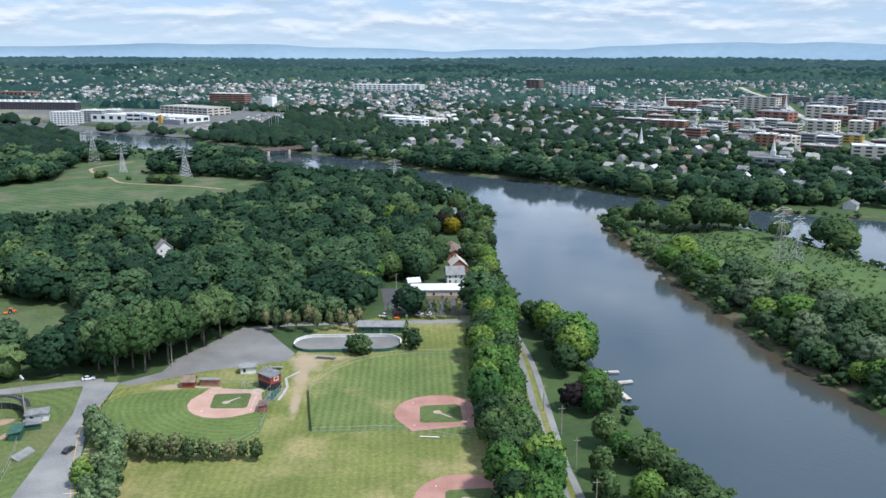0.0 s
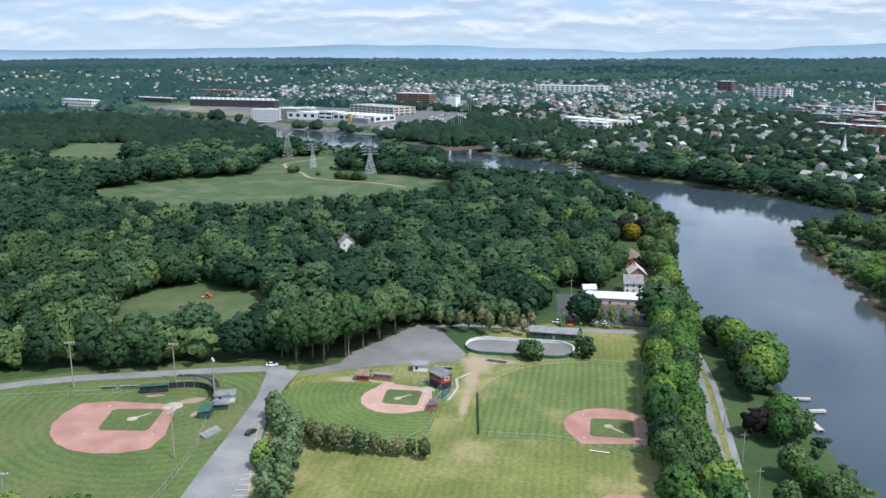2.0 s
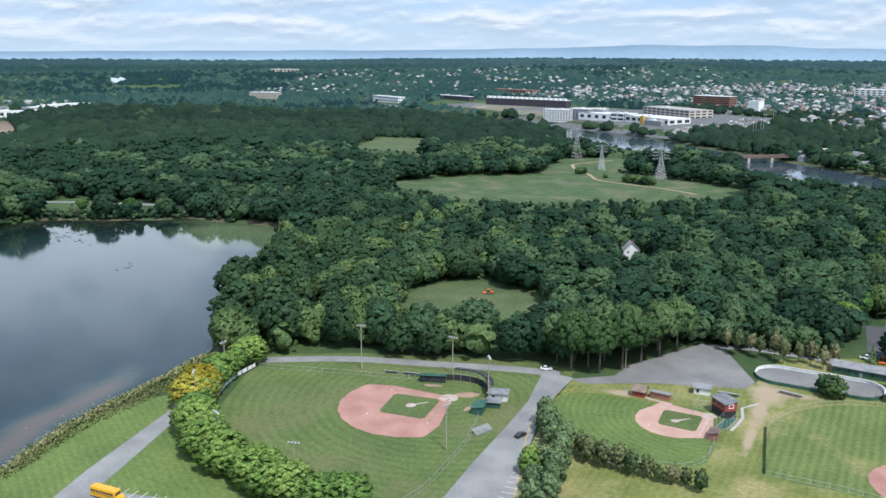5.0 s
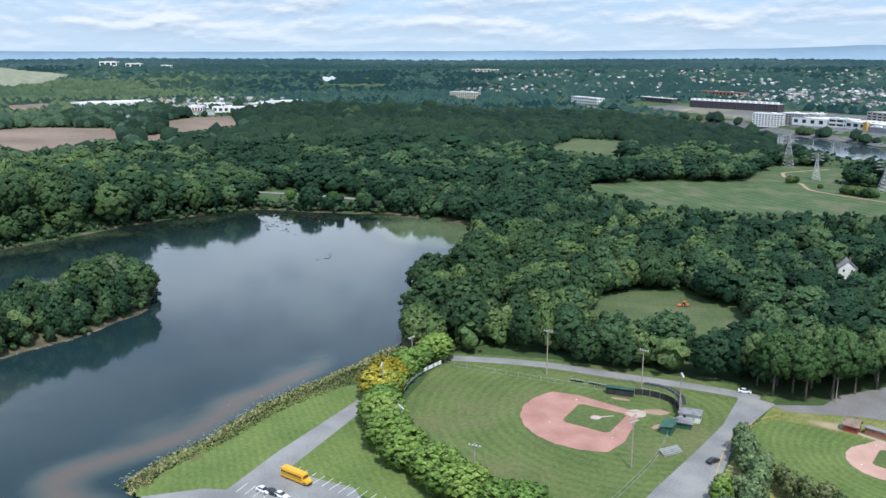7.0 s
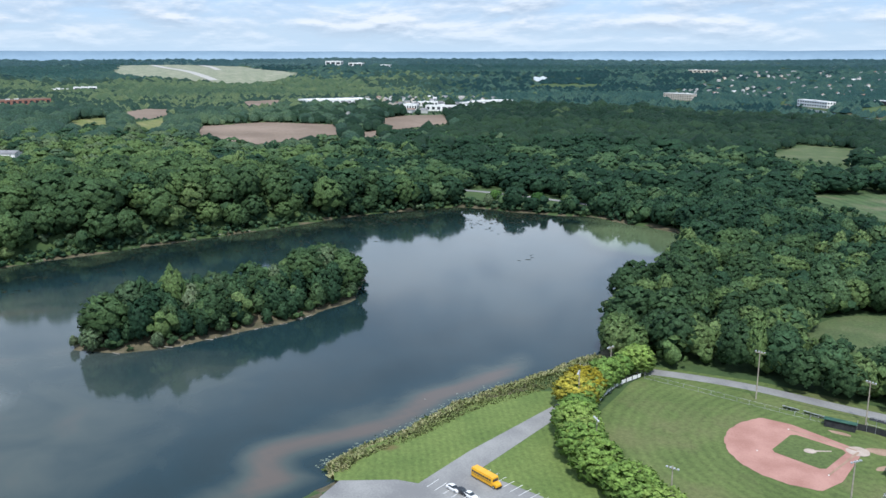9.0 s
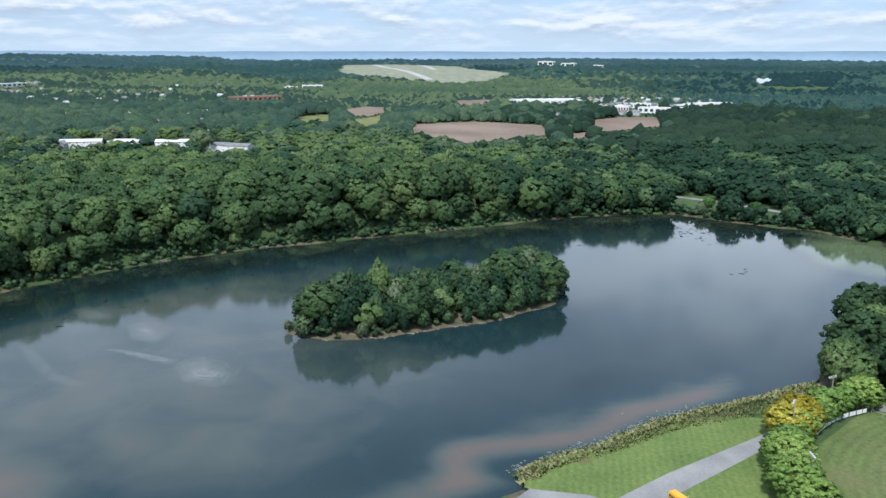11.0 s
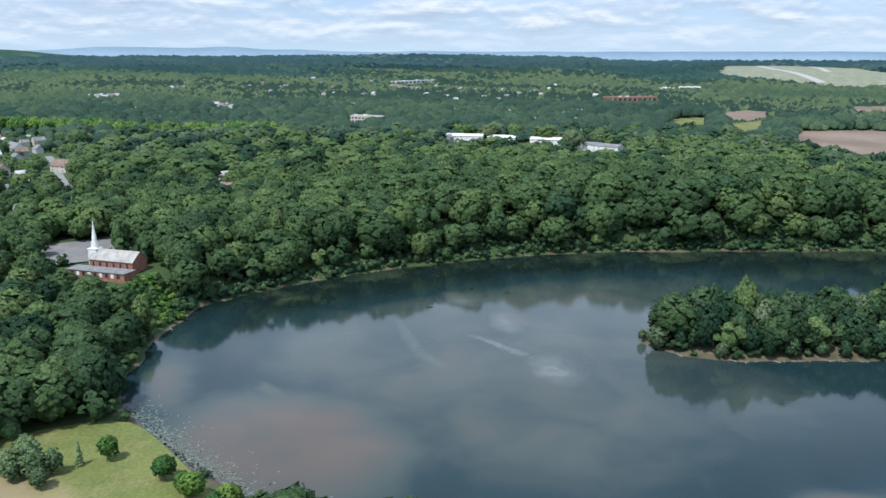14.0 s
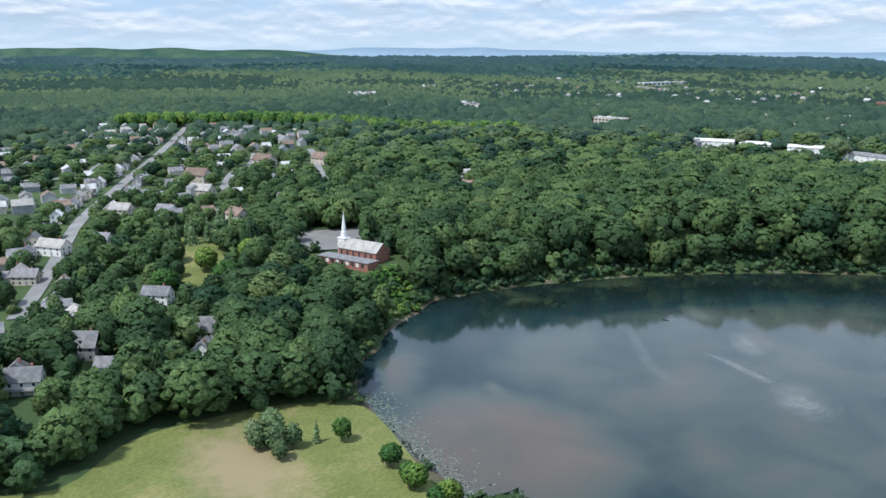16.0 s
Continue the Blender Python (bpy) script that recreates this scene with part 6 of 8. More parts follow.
box_part("base_course", hall, (0, -5.54, 0.9), (25.05, 0.12, 1.8), DIRT)
shed = gable("rink_shed", (-26, 344.5, -1, 19, 7, 3.2), GREEN_PAINT, ROOF_GREY, "low dark shed with grey metal roof", "shed", rise=1.3, windows=5, floors=1, chimney=False)

# church on the bluff
church = thing("church", pose(-408.5, -178, 12.2, 0, 0, -5) @ Matrix.Scale(0.80, 4), "red brick church with white steeple", "church")


def church_parts():
    turn = radians(83)
    c, s = math.cos(turn), math.sin(turn)

    def at(u, v, z):
        return (u * c - v * s, u * s + v * c, z)

    def prism(name, u0, u1, v0, v1, h, rise, mat, rmat, o=0.6):
        bm = bmesh.new()
        prof = [(v0, -1), (v1, -1), (v1, h), ((v0 + v1) / 2, h + rise), (v0, h)]
        ra, rb = ([bm.verts.new(at(u, v, z)) for v, z in prof] for u in (u0, u1))
        bm.faces.new(ra), bm.faces.new(rb)
        for i in range(5):
            j = (i + 1) % 5
            bm.faces.new((ra[i], ra[j], rb[j], rb[i]))
        bmesh.ops.recalc_face_normals(bm, faces=bm.faces[:])
        part(name, bm, mat, church)
        m = (v0 + v1) / 2
        for e, q in ((-1, v0), (1, v1)):
            bm = bmesh.new()
            k = rise / abs(m - q)
            p = [(q + e * o, h - o * k + 0.1), (m, h + rise + 0.1), (m, h + rise + 0.5), (q + e * o, h - o * k + 0.5)]
            ra, rb = ([bm.verts.new(at(u, v, z)) for v, z in p] for u in (u0 - o, u1 + o))
            bm.faces.new(ra), bm.faces.new(rb)
            for i in range(4):
                j = (i + 1) % 4
                bm.faces.new((ra[i], ra[j], rb[j], rb[i]))
            bmesh.ops.recalc_face_normals(bm, faces=bm.faces[:])
            part("roof", bm, rmat, church)

    prism("nave", -32, 0, -7, 7, 7, 5, BRICK, ROOF_TAN)
    # low wing towards the water, with pale bays
    bm = bmesh.new()
    add_box(bm, at(-17, -15, 0.2), (42, 10, 6), turn)
    part("wing", bm, BRICK, church)
    bm = bmesh.new()
    add_box(bm, at(-17, -15, 3.4), (43, 11, 0.5), turn)
    part("wing_roof", bm, ROOF_GREY, church)
    for i in range(9):
        bm = bmesh.new()
        add_box(bm, at(-34 + i * 4.2, -20.05, 1.3), (2.2, 0.2, 2.4), turn)
        part("window", bm, WHITE if i % 2 else GLASS, church)
    for i in range(6):
        bm = bmesh.new()
        add_box(bm, at(-29 + i * 5, -7.05, 4.2), (1.3, 0.2, 3.4), turn)
        part("window", bm, GLASS, church)
    bm = bmesh.new()
    add_box(bm, at(-33, 0, 5.5), (6, 6, 13), turn)
    add_box(bm, at(-33, 0, 12.2), (6.6, 6.6, 0.6), turn)
    part("tower", bm, WHITE, church)
    bm = bmesh.new()
    for r0, r1, z0, z1 in ((2.2, 2.0, 12.4, 16.5), (1.5, 1.4, 16.5, 19.5), (1.3, 0.06, 19.5, 30)):
        bmesh.ops.create_cone(bm, cap_ends=True, segments=8, radius1=r0, radius2=r1, depth=z1 - z0, matrix=Matrix.Translation(at(-33, 0, (z0 + z1) / 2)))
    part("steeple", bm, WHITE, church)


church_parts()
bm = bmesh.new()
f = bm.faces.new([bm.verts.new((px, py, 13.4)) for px, py in ((-405, -226), (-450, -258), (-482, -226), (-452, -198), (-425, -206), (-416, -218))])
if f.normal.z < 0:
    f.normal_flip()
me = bpy.data.meshes.new("church_lot")
bm.to_mesh(me), bm.free()
me.materials.append(GRAVEL)
tagged(new("church_lot", me), "pale asphalt lot behind the church", "parking lot", kind="structure")

# riverfront plaza
apartments = block("apartment_building", (-752, 1562, -8, 190, 20, 14), DARK_CLAD, ROOF_PALE, "long dark apartment block with white top storey", floors=4, cols=34, side_cols=3, share=0.5)
for i in range(17):
    box_part("attic_bay", apartments, (-90 + i * 11.2, -6, 16.0), (7.0, 7.5, 3.6), WHITE)
block("apartment_building", (-985, 1672, -21, 120, 15, 9), DARK_CLAD, ROOF_PALE, "dark low apartment block by the river", floors=3, cols=20, side_cols=2)
block("hotel", (-578, 1322, 2, 48, 18, 19), WHITE, ROOF_PALE, "white riverside hotel with grey bays", "hotel", floors=6, cols=10, side_cols=3, share=0.6)
block("hotel", (-541, 1332, -6, 34, 22, 17), GREY_SIDING, ROOF_PALE, "grey wing of the riverside hotel", "hotel", floors=5, cols=7, side_cols=3, share=0.6)
block("leisure_hall", (-496, 1330, -13, 84, 44, 10), WHITE, ROOF_PALE, "white modern hall beside the river", floors=1, cols=6, side_cols=2, share=0.45)
block("leisure_hall", (-462, 1309, -14, 36, 20, 12), WHITE, ROOF_PALE, "white glazed entrance hall", floors=2, cols=3, side_cols=2, share=0.85)
block("leisure_hall", (-404, 1294, -28, 92, 46, 9), WHITE, ROOF_PALE, "white modern hall with glazed front", floors=1, cols=7, side_cols=3, share=0.62)
block("annex", (-418, 1268, -28, 7, 5, 12), OCHRE, OCHRE, "tall ochre yellow entrance block", floors=0)
block("annex", (-396, 1256, -28, 34, 8, 7), GREY_SIDING, ROOF_PALE, "low grey panelled annex", floors=0)
block("plant_room", (-520, 1352, -13, 26, 18, 15), GREY_SIDING, ROOF_PALE, "grey roof-top plant block", floors=0)
block("parking_garage", (-420, 1452, -36, 124, 48, 13), CREAM, ROOF_TAN, "tan parking garage with open decks", "garage", floors=3, cols=10, side_cols=4, share=0.7)
block("office_building", (-419, 1696, -19, 80, 25, 22), BRICK, ROOF_PALE, "red brick office with window bands", "office", floors=6, cols=3, side_cols=1, share=0.94)
block("white_tower", (-331, 1639, -19, 22, 18, 18), WHITE, ROOF_PALE, "plain white windowless block tower", floors=0)
block("warehouse", (-290, 1622, 3, 60, 20, 6), WHITE, ROOF_PALE, "long low white warehouse shed", "warehouse", floors=1, cols=8)
block("warehouse", (-46, 1346, -42, 116, 30, 8), CREAM, ROOF_PALE, "long pale factory with flat roof", "warehouse", floors=1, cols=12)
block("hospital", (-147, 2335, -15, 189, 40, 20), WHITE, ROOF_PALE, "sprawling pale hospital block", "hospital", floors=4, cols=14)
block("flats", (-1399, 1508, 6, 76, 20, 15), CREAM, ROOF_PALE, "pink brick block of flats", floors=4, cols=12)
block("flats", (-1173, 1684, -22, 110, 20, 13), WHITE, ROOF_PALE, "long white block beyond the woods", floors=2, cols=12)
block("warehouse", (-2215, 2489, 22, 118, 15, 10), CREAM, ROOF_PALE, "long pale building on the slope", "warehouse", floors=1, cols=8)
block("warehouse", (-1035, 2077, -18, 147, 25, 10), BRICK, ROOF_BROWN, "long low brown mill building", "warehouse", floors=1, cols=12)

# town centre
DOWNTOWN = [((614, 1670, -41, 73, 30, 25), CREAM, 6), ((691, 1769, 2, 28, 25, 26), RUST, 5), ((640, 1435, -56, 58, 30, 20), CREAM, 4), ((755, 1642, -17, 49, 25, 27), GREY_SIDING, 6),
            ((738, 1461, -62, 56, 30, 26), GREY_SIDING, 6), ((520, 1171, -40, 37, 30, 18), CREAM, 4), ((508, 1071, -34, 36, 20, 10), OCHRE, 3), ((578, 1184, -35, 28, 25, 16), CREAM, 4),
            ((458, 915, -25, 34, 25, 16), CREAM, 4), ((525, 1353, -49, 56, 30, 17), BRICK, 3), ((394, 1039, -33, 23, 20, 15), BRICK, 4), ((420, 1040, -56, 23, 20, 12), CREAM, 3)]
DOWNTOWN += [((407, 1706, -25, 77, 25, 10), WHITE, 2), ((469, 1673, -32, 60, 25, 18), BRICK, 4), ((560, 1773, -18, 55, 25, 14), BRICK, 3), ((335, 858, -35, 38, 20, 10), GREY_SIDING, 2),
             ((338, 1280, -33, 52, 20, 10), BRICK, 3), ((862, 1715, -47, 46, 20, 12), RUST, 3), ((339, 2187, -39, 85, 30, 22), WHITE, 4), ((252, 2382, -32, 40, 25, 30), RUST, 5)]
DOWNTOWN += [((-52, 1297, -35, 60, 20, 9), WHITE, 2), ((610, 1290, -45, 40, 24, 15), BRICK, 3), ((450, 1260, -35, 40, 20, 12), CREAM, 3), ((680, 1330, -40, 36, 24, 18), CREAM, 4), ((560, 1450, -45, 44, 22, 13), WHITE, 3)]
for n, (pl, mat, fl) in enumerate(DOWNTOWN):
    lab = {"cream_siding": "cream town block with rows of windows", "rusty_girder": "dark brown town block with flat roof", "grey_siding": "grey concrete office block in town",
           "red_brick": "red brick town block with flat roof", "ochre_panel": "orange apartment block under construction", "white_paint": "white town block with flat roof"}[mat.name]
    block("town_block", pl, mat, ROOF_PALE if n % 3 else ROOF_GREY, lab, floors=fl, cols=max(3, int(pl[3] / 13)), side_cols=2, group="town centre blocks")


def spire_church(x, y, turn, h):
    root = gable("church", (x, y, turn, 24, 11, 6), BRICK, ROOF_GREY, "brick town church with pale spire", "church", rise=5, windows=5, floors=1, chimney=False)
    box_part("tower", root, (-13, 0, 6), (5, 5, 14), WHITE)
    bm = bmesh.new()
    bmesh.ops.create_cone(bm, cap_ends=True, segments=8, radius1=2.4, radius2=0.05, depth=h, matrix=Matrix.Translation((-13, 0, 13 + h / 2)))
    part("spire", bm, ROOF_PALE, root)


spire_church(215, 975, 200, 16)
spire_church(336, 900, 150, 14)
spire_church(404, 1620, 170, 22)
spire_church(640, 1640, 140, 22)

# beyond the pond
for n, pl in enumerate([(-1015, -73, 85, 43, 14, 7), (-1014, -29, 75, 33, 14, 6), (-997, 26, 78, 45, 14, 6), (-947, 68, 59, 24, 14, 7), (-922, 87, 53, 28, 14, 8), (-940, 120, 70, 16, 10, 6), (-930, 150, 80, 16, 10, 6), (-925, 190, 75, 18, 10, 6)]):
    gable("row_house", pl, WHITE, ROOF_PALE if n < 3 else ROOF_GREY, "long pale apartment row among trees", "row house", rise=2.2, windows=6 if n < 3 else 3, chimney=False, group="apartment rows")
block("store", (-1662, 770, 85, 140, 60, 11), WHITE, ROOF_PALE, "huge white storage hall beside fields", "hall", floors=1, cols=10, side_cols=3)
block("school", (-1231, -234, 68, 58, 30, 9), CREAM, ROOF_TAN, "flat cream school building in woods", "school", floors=2, cols=10)
block("store", (-2589, -372, 152, 200, 20, 9), WHITE, ROOF_PALE, "long white building in far woods", "building", floors=1, cols=10)
block("store", (-1785, 188, 106, 103, 30, 11), BRICK, ROOF_BROWN, "tan shopping building among trees", "building", floors=1, cols=10)
for pl in ((-1407, 807, 46, 30, 20, 11), (-1364, 851, 46, 60, 20, 10), (-1458, 1028, 92, 90, 25, 10), (-1338, 880, 109, 45, 20, 10), (-1500, 900, 60, 40, 16, 9), (-1440, 960, 80, 36, 16, 9)):
    block("works_building", pl, WHITE, ROOF_PALE, "pale flat works building past the fields", "building", floors=1, cols=6, group="works")
for pl in ((-3560, 1640, 48, 70, 40, 20), (-3440, 1690, 48, 60, 40, 16), (-3300, 1760, 48, 40, 30, 12), (-2560, 430, 80, 60, 30, 10), (-2480, 350, 80, 50, 30, 9)):
    block("hangar", pl, WHITE, ROOF_PALE, "white flat-roofed airfield hangar", "hangar", floors=1, cols=3, side_cols=2, share=0.7)
def far_sheet(name, poly, mat, label, category, lift=0.4, n=26):
    """A patch that follows the lie of the land."""
    p = np.array(poly, float)
    xs, ys = np.meshgrid(np.linspace(p[:, 0].min(), p[:, 0].max(), n), np.linspace(p[:, 1].min(), p[:, 1].max(), n))
    idx = np.arange(n * n).reshape(n, n)
    q = np.stack([idx[:-1, :-1], idx[:-1, 1:], idx[1:, 1:], idx[1:, :-1]], -1).reshape(-1, 4)
    cx, cy = xs.ravel()[q].mean(1), ys.ravel()[q].mean(1)
    q = q[sdist(poly, cx, cy) > 0]
    v = np.stack([xs, ys, land(xs, ys) + lift], -1).reshape(-1, 3)
    return mesh_object(name, v, q, [mat], kind="structure", label=label, category=category)


far_sheet("meadow", MEADOW_A, MEADOW, "wide hay meadow with pale mown strips", "meadow", 0.2, 90)
far_sheet("meadow", MEADOW_BACK, MEADOW, "rough strip of meadow under the power line", "meadow", 0.25, 60)
ribbon("track", [(-330, 905), (-345, 870), (-352, 845), (-330, 806), (-310, 786), (-290, 757), (-258, 745), (-222, 737), (-188, 721)], 3.2, DIRT, "dirt track across the meadow", "track", 0.5, follow=True)
# village
VILLAGE_HOUSES = [(-371, -366, 93, 18, 9, 5), (-333, -345, 113, 13, 8, 4.5), (-389, -348, 101, 11, 8, 4.5), (-450, -390, 99, 14, 9, 5.5), (-459, -361, 93, 12, 8, 5.5), (-541, -397, 89, 18, 10, 4.5), (-841, -522, 55, 22, 12, 6)]
for n, pl in enumerate(VILLAGE_HOUSES):
    gable("village_house", pl, WHITE if n % 2 == 0 else CREAM, ROOF_TAN if n in (0, 3, 5) else ROOF_GREY, "pale village house beside the main street", "house", windows=4, porch=n in (2, 4), group="village houses")
gable("house", (-332, -259, 104, 13, 8, 5), WHITE, ROOF_GREY, "white two-storey house among trees")
gable("house", (-231, -231, 124, 12, 9, 5.5), WHITE, ROOF_GREY, "white house with grey gable roof", porch=True)
gable("house", (-239, -243, 34, 9, 8, 4.5), WHITE, ROOF_GREY, "white house with grey gable roof")
gable("house", (-258, -219, 113, 8, 7, 3), WHITE, ROOF_GREY, "white garage with grey roof", windows=1, floors=1, chimney=False)
gable("house", (-266, -238, 113, 11, 9, 6), GREY_SIDING, ROOF_GREY, "dark grey shingled house in shade", rise=5)
gable("house", (-301, -204, 113, 12, 9, 6), WHITE, ROOF_GREY, "white-trimmed house with steep dark roof", rise=5)
gable("house", (-286, -196, 20, 8, 7, 4), WHITE, ROOF_GREY, "small white outbuilding under trees", windows=2, floors=1)
for pl in ((-464, -309, 69, 14, 9, 6), (-692, -445, 75, 22, 12, 7), (-731, -406, 69, 20, 12, 6), (-634, -217, 81, 12, 10, 5), (-591, -441, 92, 20, 12, 7)):
    gable("village_house", pl, CREAM, ROOF_BROWN, "tan-roofed village house among trees", "house", group="village houses")
vrng = random.Random(77)
street = chain(MAIN_STREET[1:], 21)
for (ax, ay), (bx, by) in zip(street, street[1:]):
    t = math.degrees(math.atan2(by - ay, bx - ax))
    for side in (-1, 1):
        if vrng.random() < 0.35:
            continue
        o = 13 + vrng.uniform(0, 4)
        px, py = ax - math.sin(radians(t)) * o * side, ay + math.cos(radians(t)) * o * side
        gable("village_house", (px, py, t + (180 if side < 0 else 0), vrng.uniform(8.5, 12), vrng.uniform(7, 8.5), vrng.uniform(4.0, 5.6)), vrng.choice((WHITE, WHITE, SIDING_PALE, CREAM)), vrng.choice((ROOF_GREY, ROOF_TAN, ROOF_TAN, ROOF_PALE)),
              "village house along the main street", "house", windows=2, porch=vrng.random() < 0.4, group="village houses")
ribbon("street", MAIN_STREET, 8, ASPHALT, "pale village main street", "street", 0.5, follow=True)
for line in SIDE_STREETS:
    ribbon("street", line, 7, ASPHALT, "pale village side street", "street", 0.45, follow=True)
far_sheet("church_green", CHURCH_GREEN, LAWN_SOUTH, "mown green beside the church lot", "lawn", 0.3)


def house_mass(name, x, y, turn, w, d, h, rng, label):
    """Many small pitched houses, too far to tell apart."""
    n = len(x)
    z = land(x, y) - 0.3
    base = np.array([(-1, -1, 0), (1, -1, 0), (1, 1, 0), (-1, 1, 0), (-1, -1, 1), (1, -1, 1), (1, 1, 1), (-1, 1, 1), (-1.0, 0, 1.5), (1.0, 0, 1.5),
                     (-1.05, -1.12, 0.95), (1.05, -1.12, 0.95), (1.05, 1.12, 0.95), (-1.05, 1.12, 0.95), (-1.05, 0, 1.53), (1.05, 0, 1.53)], float)
    tri = np.array([(0, 1, 5), (0, 5, 4), (1, 2, 6), (1, 6, 5), (2, 3, 7), (2, 7, 6), (3, 0, 4), (3, 4, 7), (4, 8, 7), (5, 6, 9), (10, 11, 15), (10, 15, 14), (12, 13, 14), (12, 14, 15)])
    roof = np.arange(14) >= 10
    c, s = np.cos(turn)[:, None], np.sin(turn)[:, None]
    bx, by = base[:, 0] * w[:, None] / 2, base[:, 1] * d[:, None] / 2
    V = np.stack([bx * c - by * s + x[:, None], bx * s + by * c + y[:, None], base[:, 2] * h[:, None] + z[:, None]], -1).reshape(-1, 3)
    F = (tri[None] + (np.arange(n) * 16)[:, None, None]).reshape(-1, 3)
    wall = rng.choice([0, 0, 0, 0, 1, 2, 2], n)
    top = rng.choice([4, 4, 4, 4, 7, 6, 5], n)
    mi = np.where(roof[None], top[:, None], wall[:, None]).ravel()
    return mesh_object(name, V, F, [SIDING_PALE, CREAM, GREY_SIDING, BRICK, ROOF_GREY, ROOF_BROWN, SIDING_PALE, ROOF_TAN], matidx=mi, kind="stuff", label=label, category="houses")


def town_mass(key, turn, label):
    x, y, rng = PLOTS[key]
    n = len(x)
    if n:
        house_mass("town_houses", x, y, np.radians(turn) + rng.integers(0, 2, n) * math.pi / 2 + rng.normal(0, 0.06, n), rng.uniform(8, 14, n), rng.uniform(7, 10, n), rng.uniform(4.4, 6.6, n), rng, label)


town_mass("town", -38, "pale far houses of the town")
town_mass("uptown", -35, "pale crowded roofs of the upper town")
town_mass("village", 52, "pale houses of the village")
town_mass("slopes", -30, "far scattered houses on the slopes")
town_mass("west", 70, "scattered roofs in the woods")
town_mass("far_west", 50, "scattered roofs in the far woods")
town_mass("fields", 50, "houses past the ploughed fields")
for n in range(11):
    town_mass("cluster" + str(n), 60, "pale cluster of roofs in the woods")
brng = random.Random(91)
for bx, by in zip(*PLOTS["blocks"][:2]):
    if brng.random() < 0.12 or any(math.hypot(bx - pl[0], by - pl[1]) < 15 + pl[3] * 0.55 for pl, _, _ in DOWNTOWN):
        continue
    mat = brng.choice((CREAM, SIDING_PALE, BRICK, BRICK, BRICK, GREY_SIDING, SIDING_PALE, RUST))
    fl = brng.choice((2, 2, 3, 3, 4))
    block("town_block", (bx, by, -38 + brng.uniform(-6, 6), brng.uniform(22, 40), brng.uniform(16, 26), fl * 3.6), mat, brng.choice((ROOF_PALE, ROOF_TAN, ROOF_GREY, ROOF_TAN)),
          {"cream_siding": "cream town block with window bands", "pale_siding": "pale grey town block with window bands", "red_brick": "red brick town block with window bands", "grey_siding": "grey town block with window bands",
           "white_paint": "white town block with window bands", "rusty_girder": "dark brown town block with window bands"}[mat.name], floors=fl, cols=1, side_cols=1, share=0.9, group="town centre blocks")


# parked cars far off, and lots
far_sheet("plaza_lot", [(-360, 1190), (-250, 1170), (-190, 1230), (-215, 1400), (-300, 1430), (-330, 1290)], ASPHALT, "grey parking lot full of cars", "parking lot")
ribbon("embankment", [(-717, 1384), (-648, 1355), (-534, 1281), (-434, 1231), (-365, 1189), (-325, 1153)], 17, STONE_DARK, "dark stone river embankment", "embankment", 0.5, follow=True)
far_sheet("building_site", [(-753, 1456), (-661, 1434), (-620, 1380), (-700, 1405), (-850, 1500), (-840, 1545), (-721, 1545)], SITE, "yellowed building site by the river", "site", 0.6)
far_sheet("plaza_ground", [(-700, 1400), (-647, 1366), (-538, 1300), (-437, 1248), (-359, 1207), (-230, 1230), (-230, 1440), (-400, 1560), (-620, 1570), (-900, 1590), (-930, 1540)], STONE_DARK, "grey paved ground round the plaza halls", "pavement", 0.45)
for n, poly in enumerate(CROPS):
    hay = n in (4, 5)
    far_sheet("hay_field" if hay else "ploughed_field", poly, LAWN_SOUTH if hay else SOIL, "pale green hay field" if hay else "bare brown ploughed field", "field", 0.5, 40)
far_sheet("clearing", MEADOW_B, CLEARING, "small green clearing in the woods", "clearing", 0.3)
far_sheet("river_reach", [(-2250, 1760), (-2290, 1850), (-2470, 1960), (-2440, 1860)], RIVER, "pale far reach of a river", "river", 0.6)
far_sheet("airfield", AIRFIELD, lawn("airfield_grass", (0.15, 0.175, 0.11), (0.20, 0.215, 0.145), (0.29, 0.28, 0.21), dry_at=0.48), "pale grass airfield on a plateau", "airfield", 1.0)
ribbon("runway", [(-2790, 860), (-3200, 910), (-4020, 960)], 30, CONCRETE, "pale airfield runway", "runway", 1.6, follow=True)
ribbon("runway", [(-3380, 1060), (-3700, 1130), (-3950, 1140)], 26, CONCRETE, "pale airfield taxiway", "runway", 1.6, follow=True)
ribbon("highway", [(520, 1020), (560, 1250), (640, 1560), (760, 1950), (860, 2500)], 14, CONCRETE, "pale town street running uphill", "street", 0.6, follow=True)


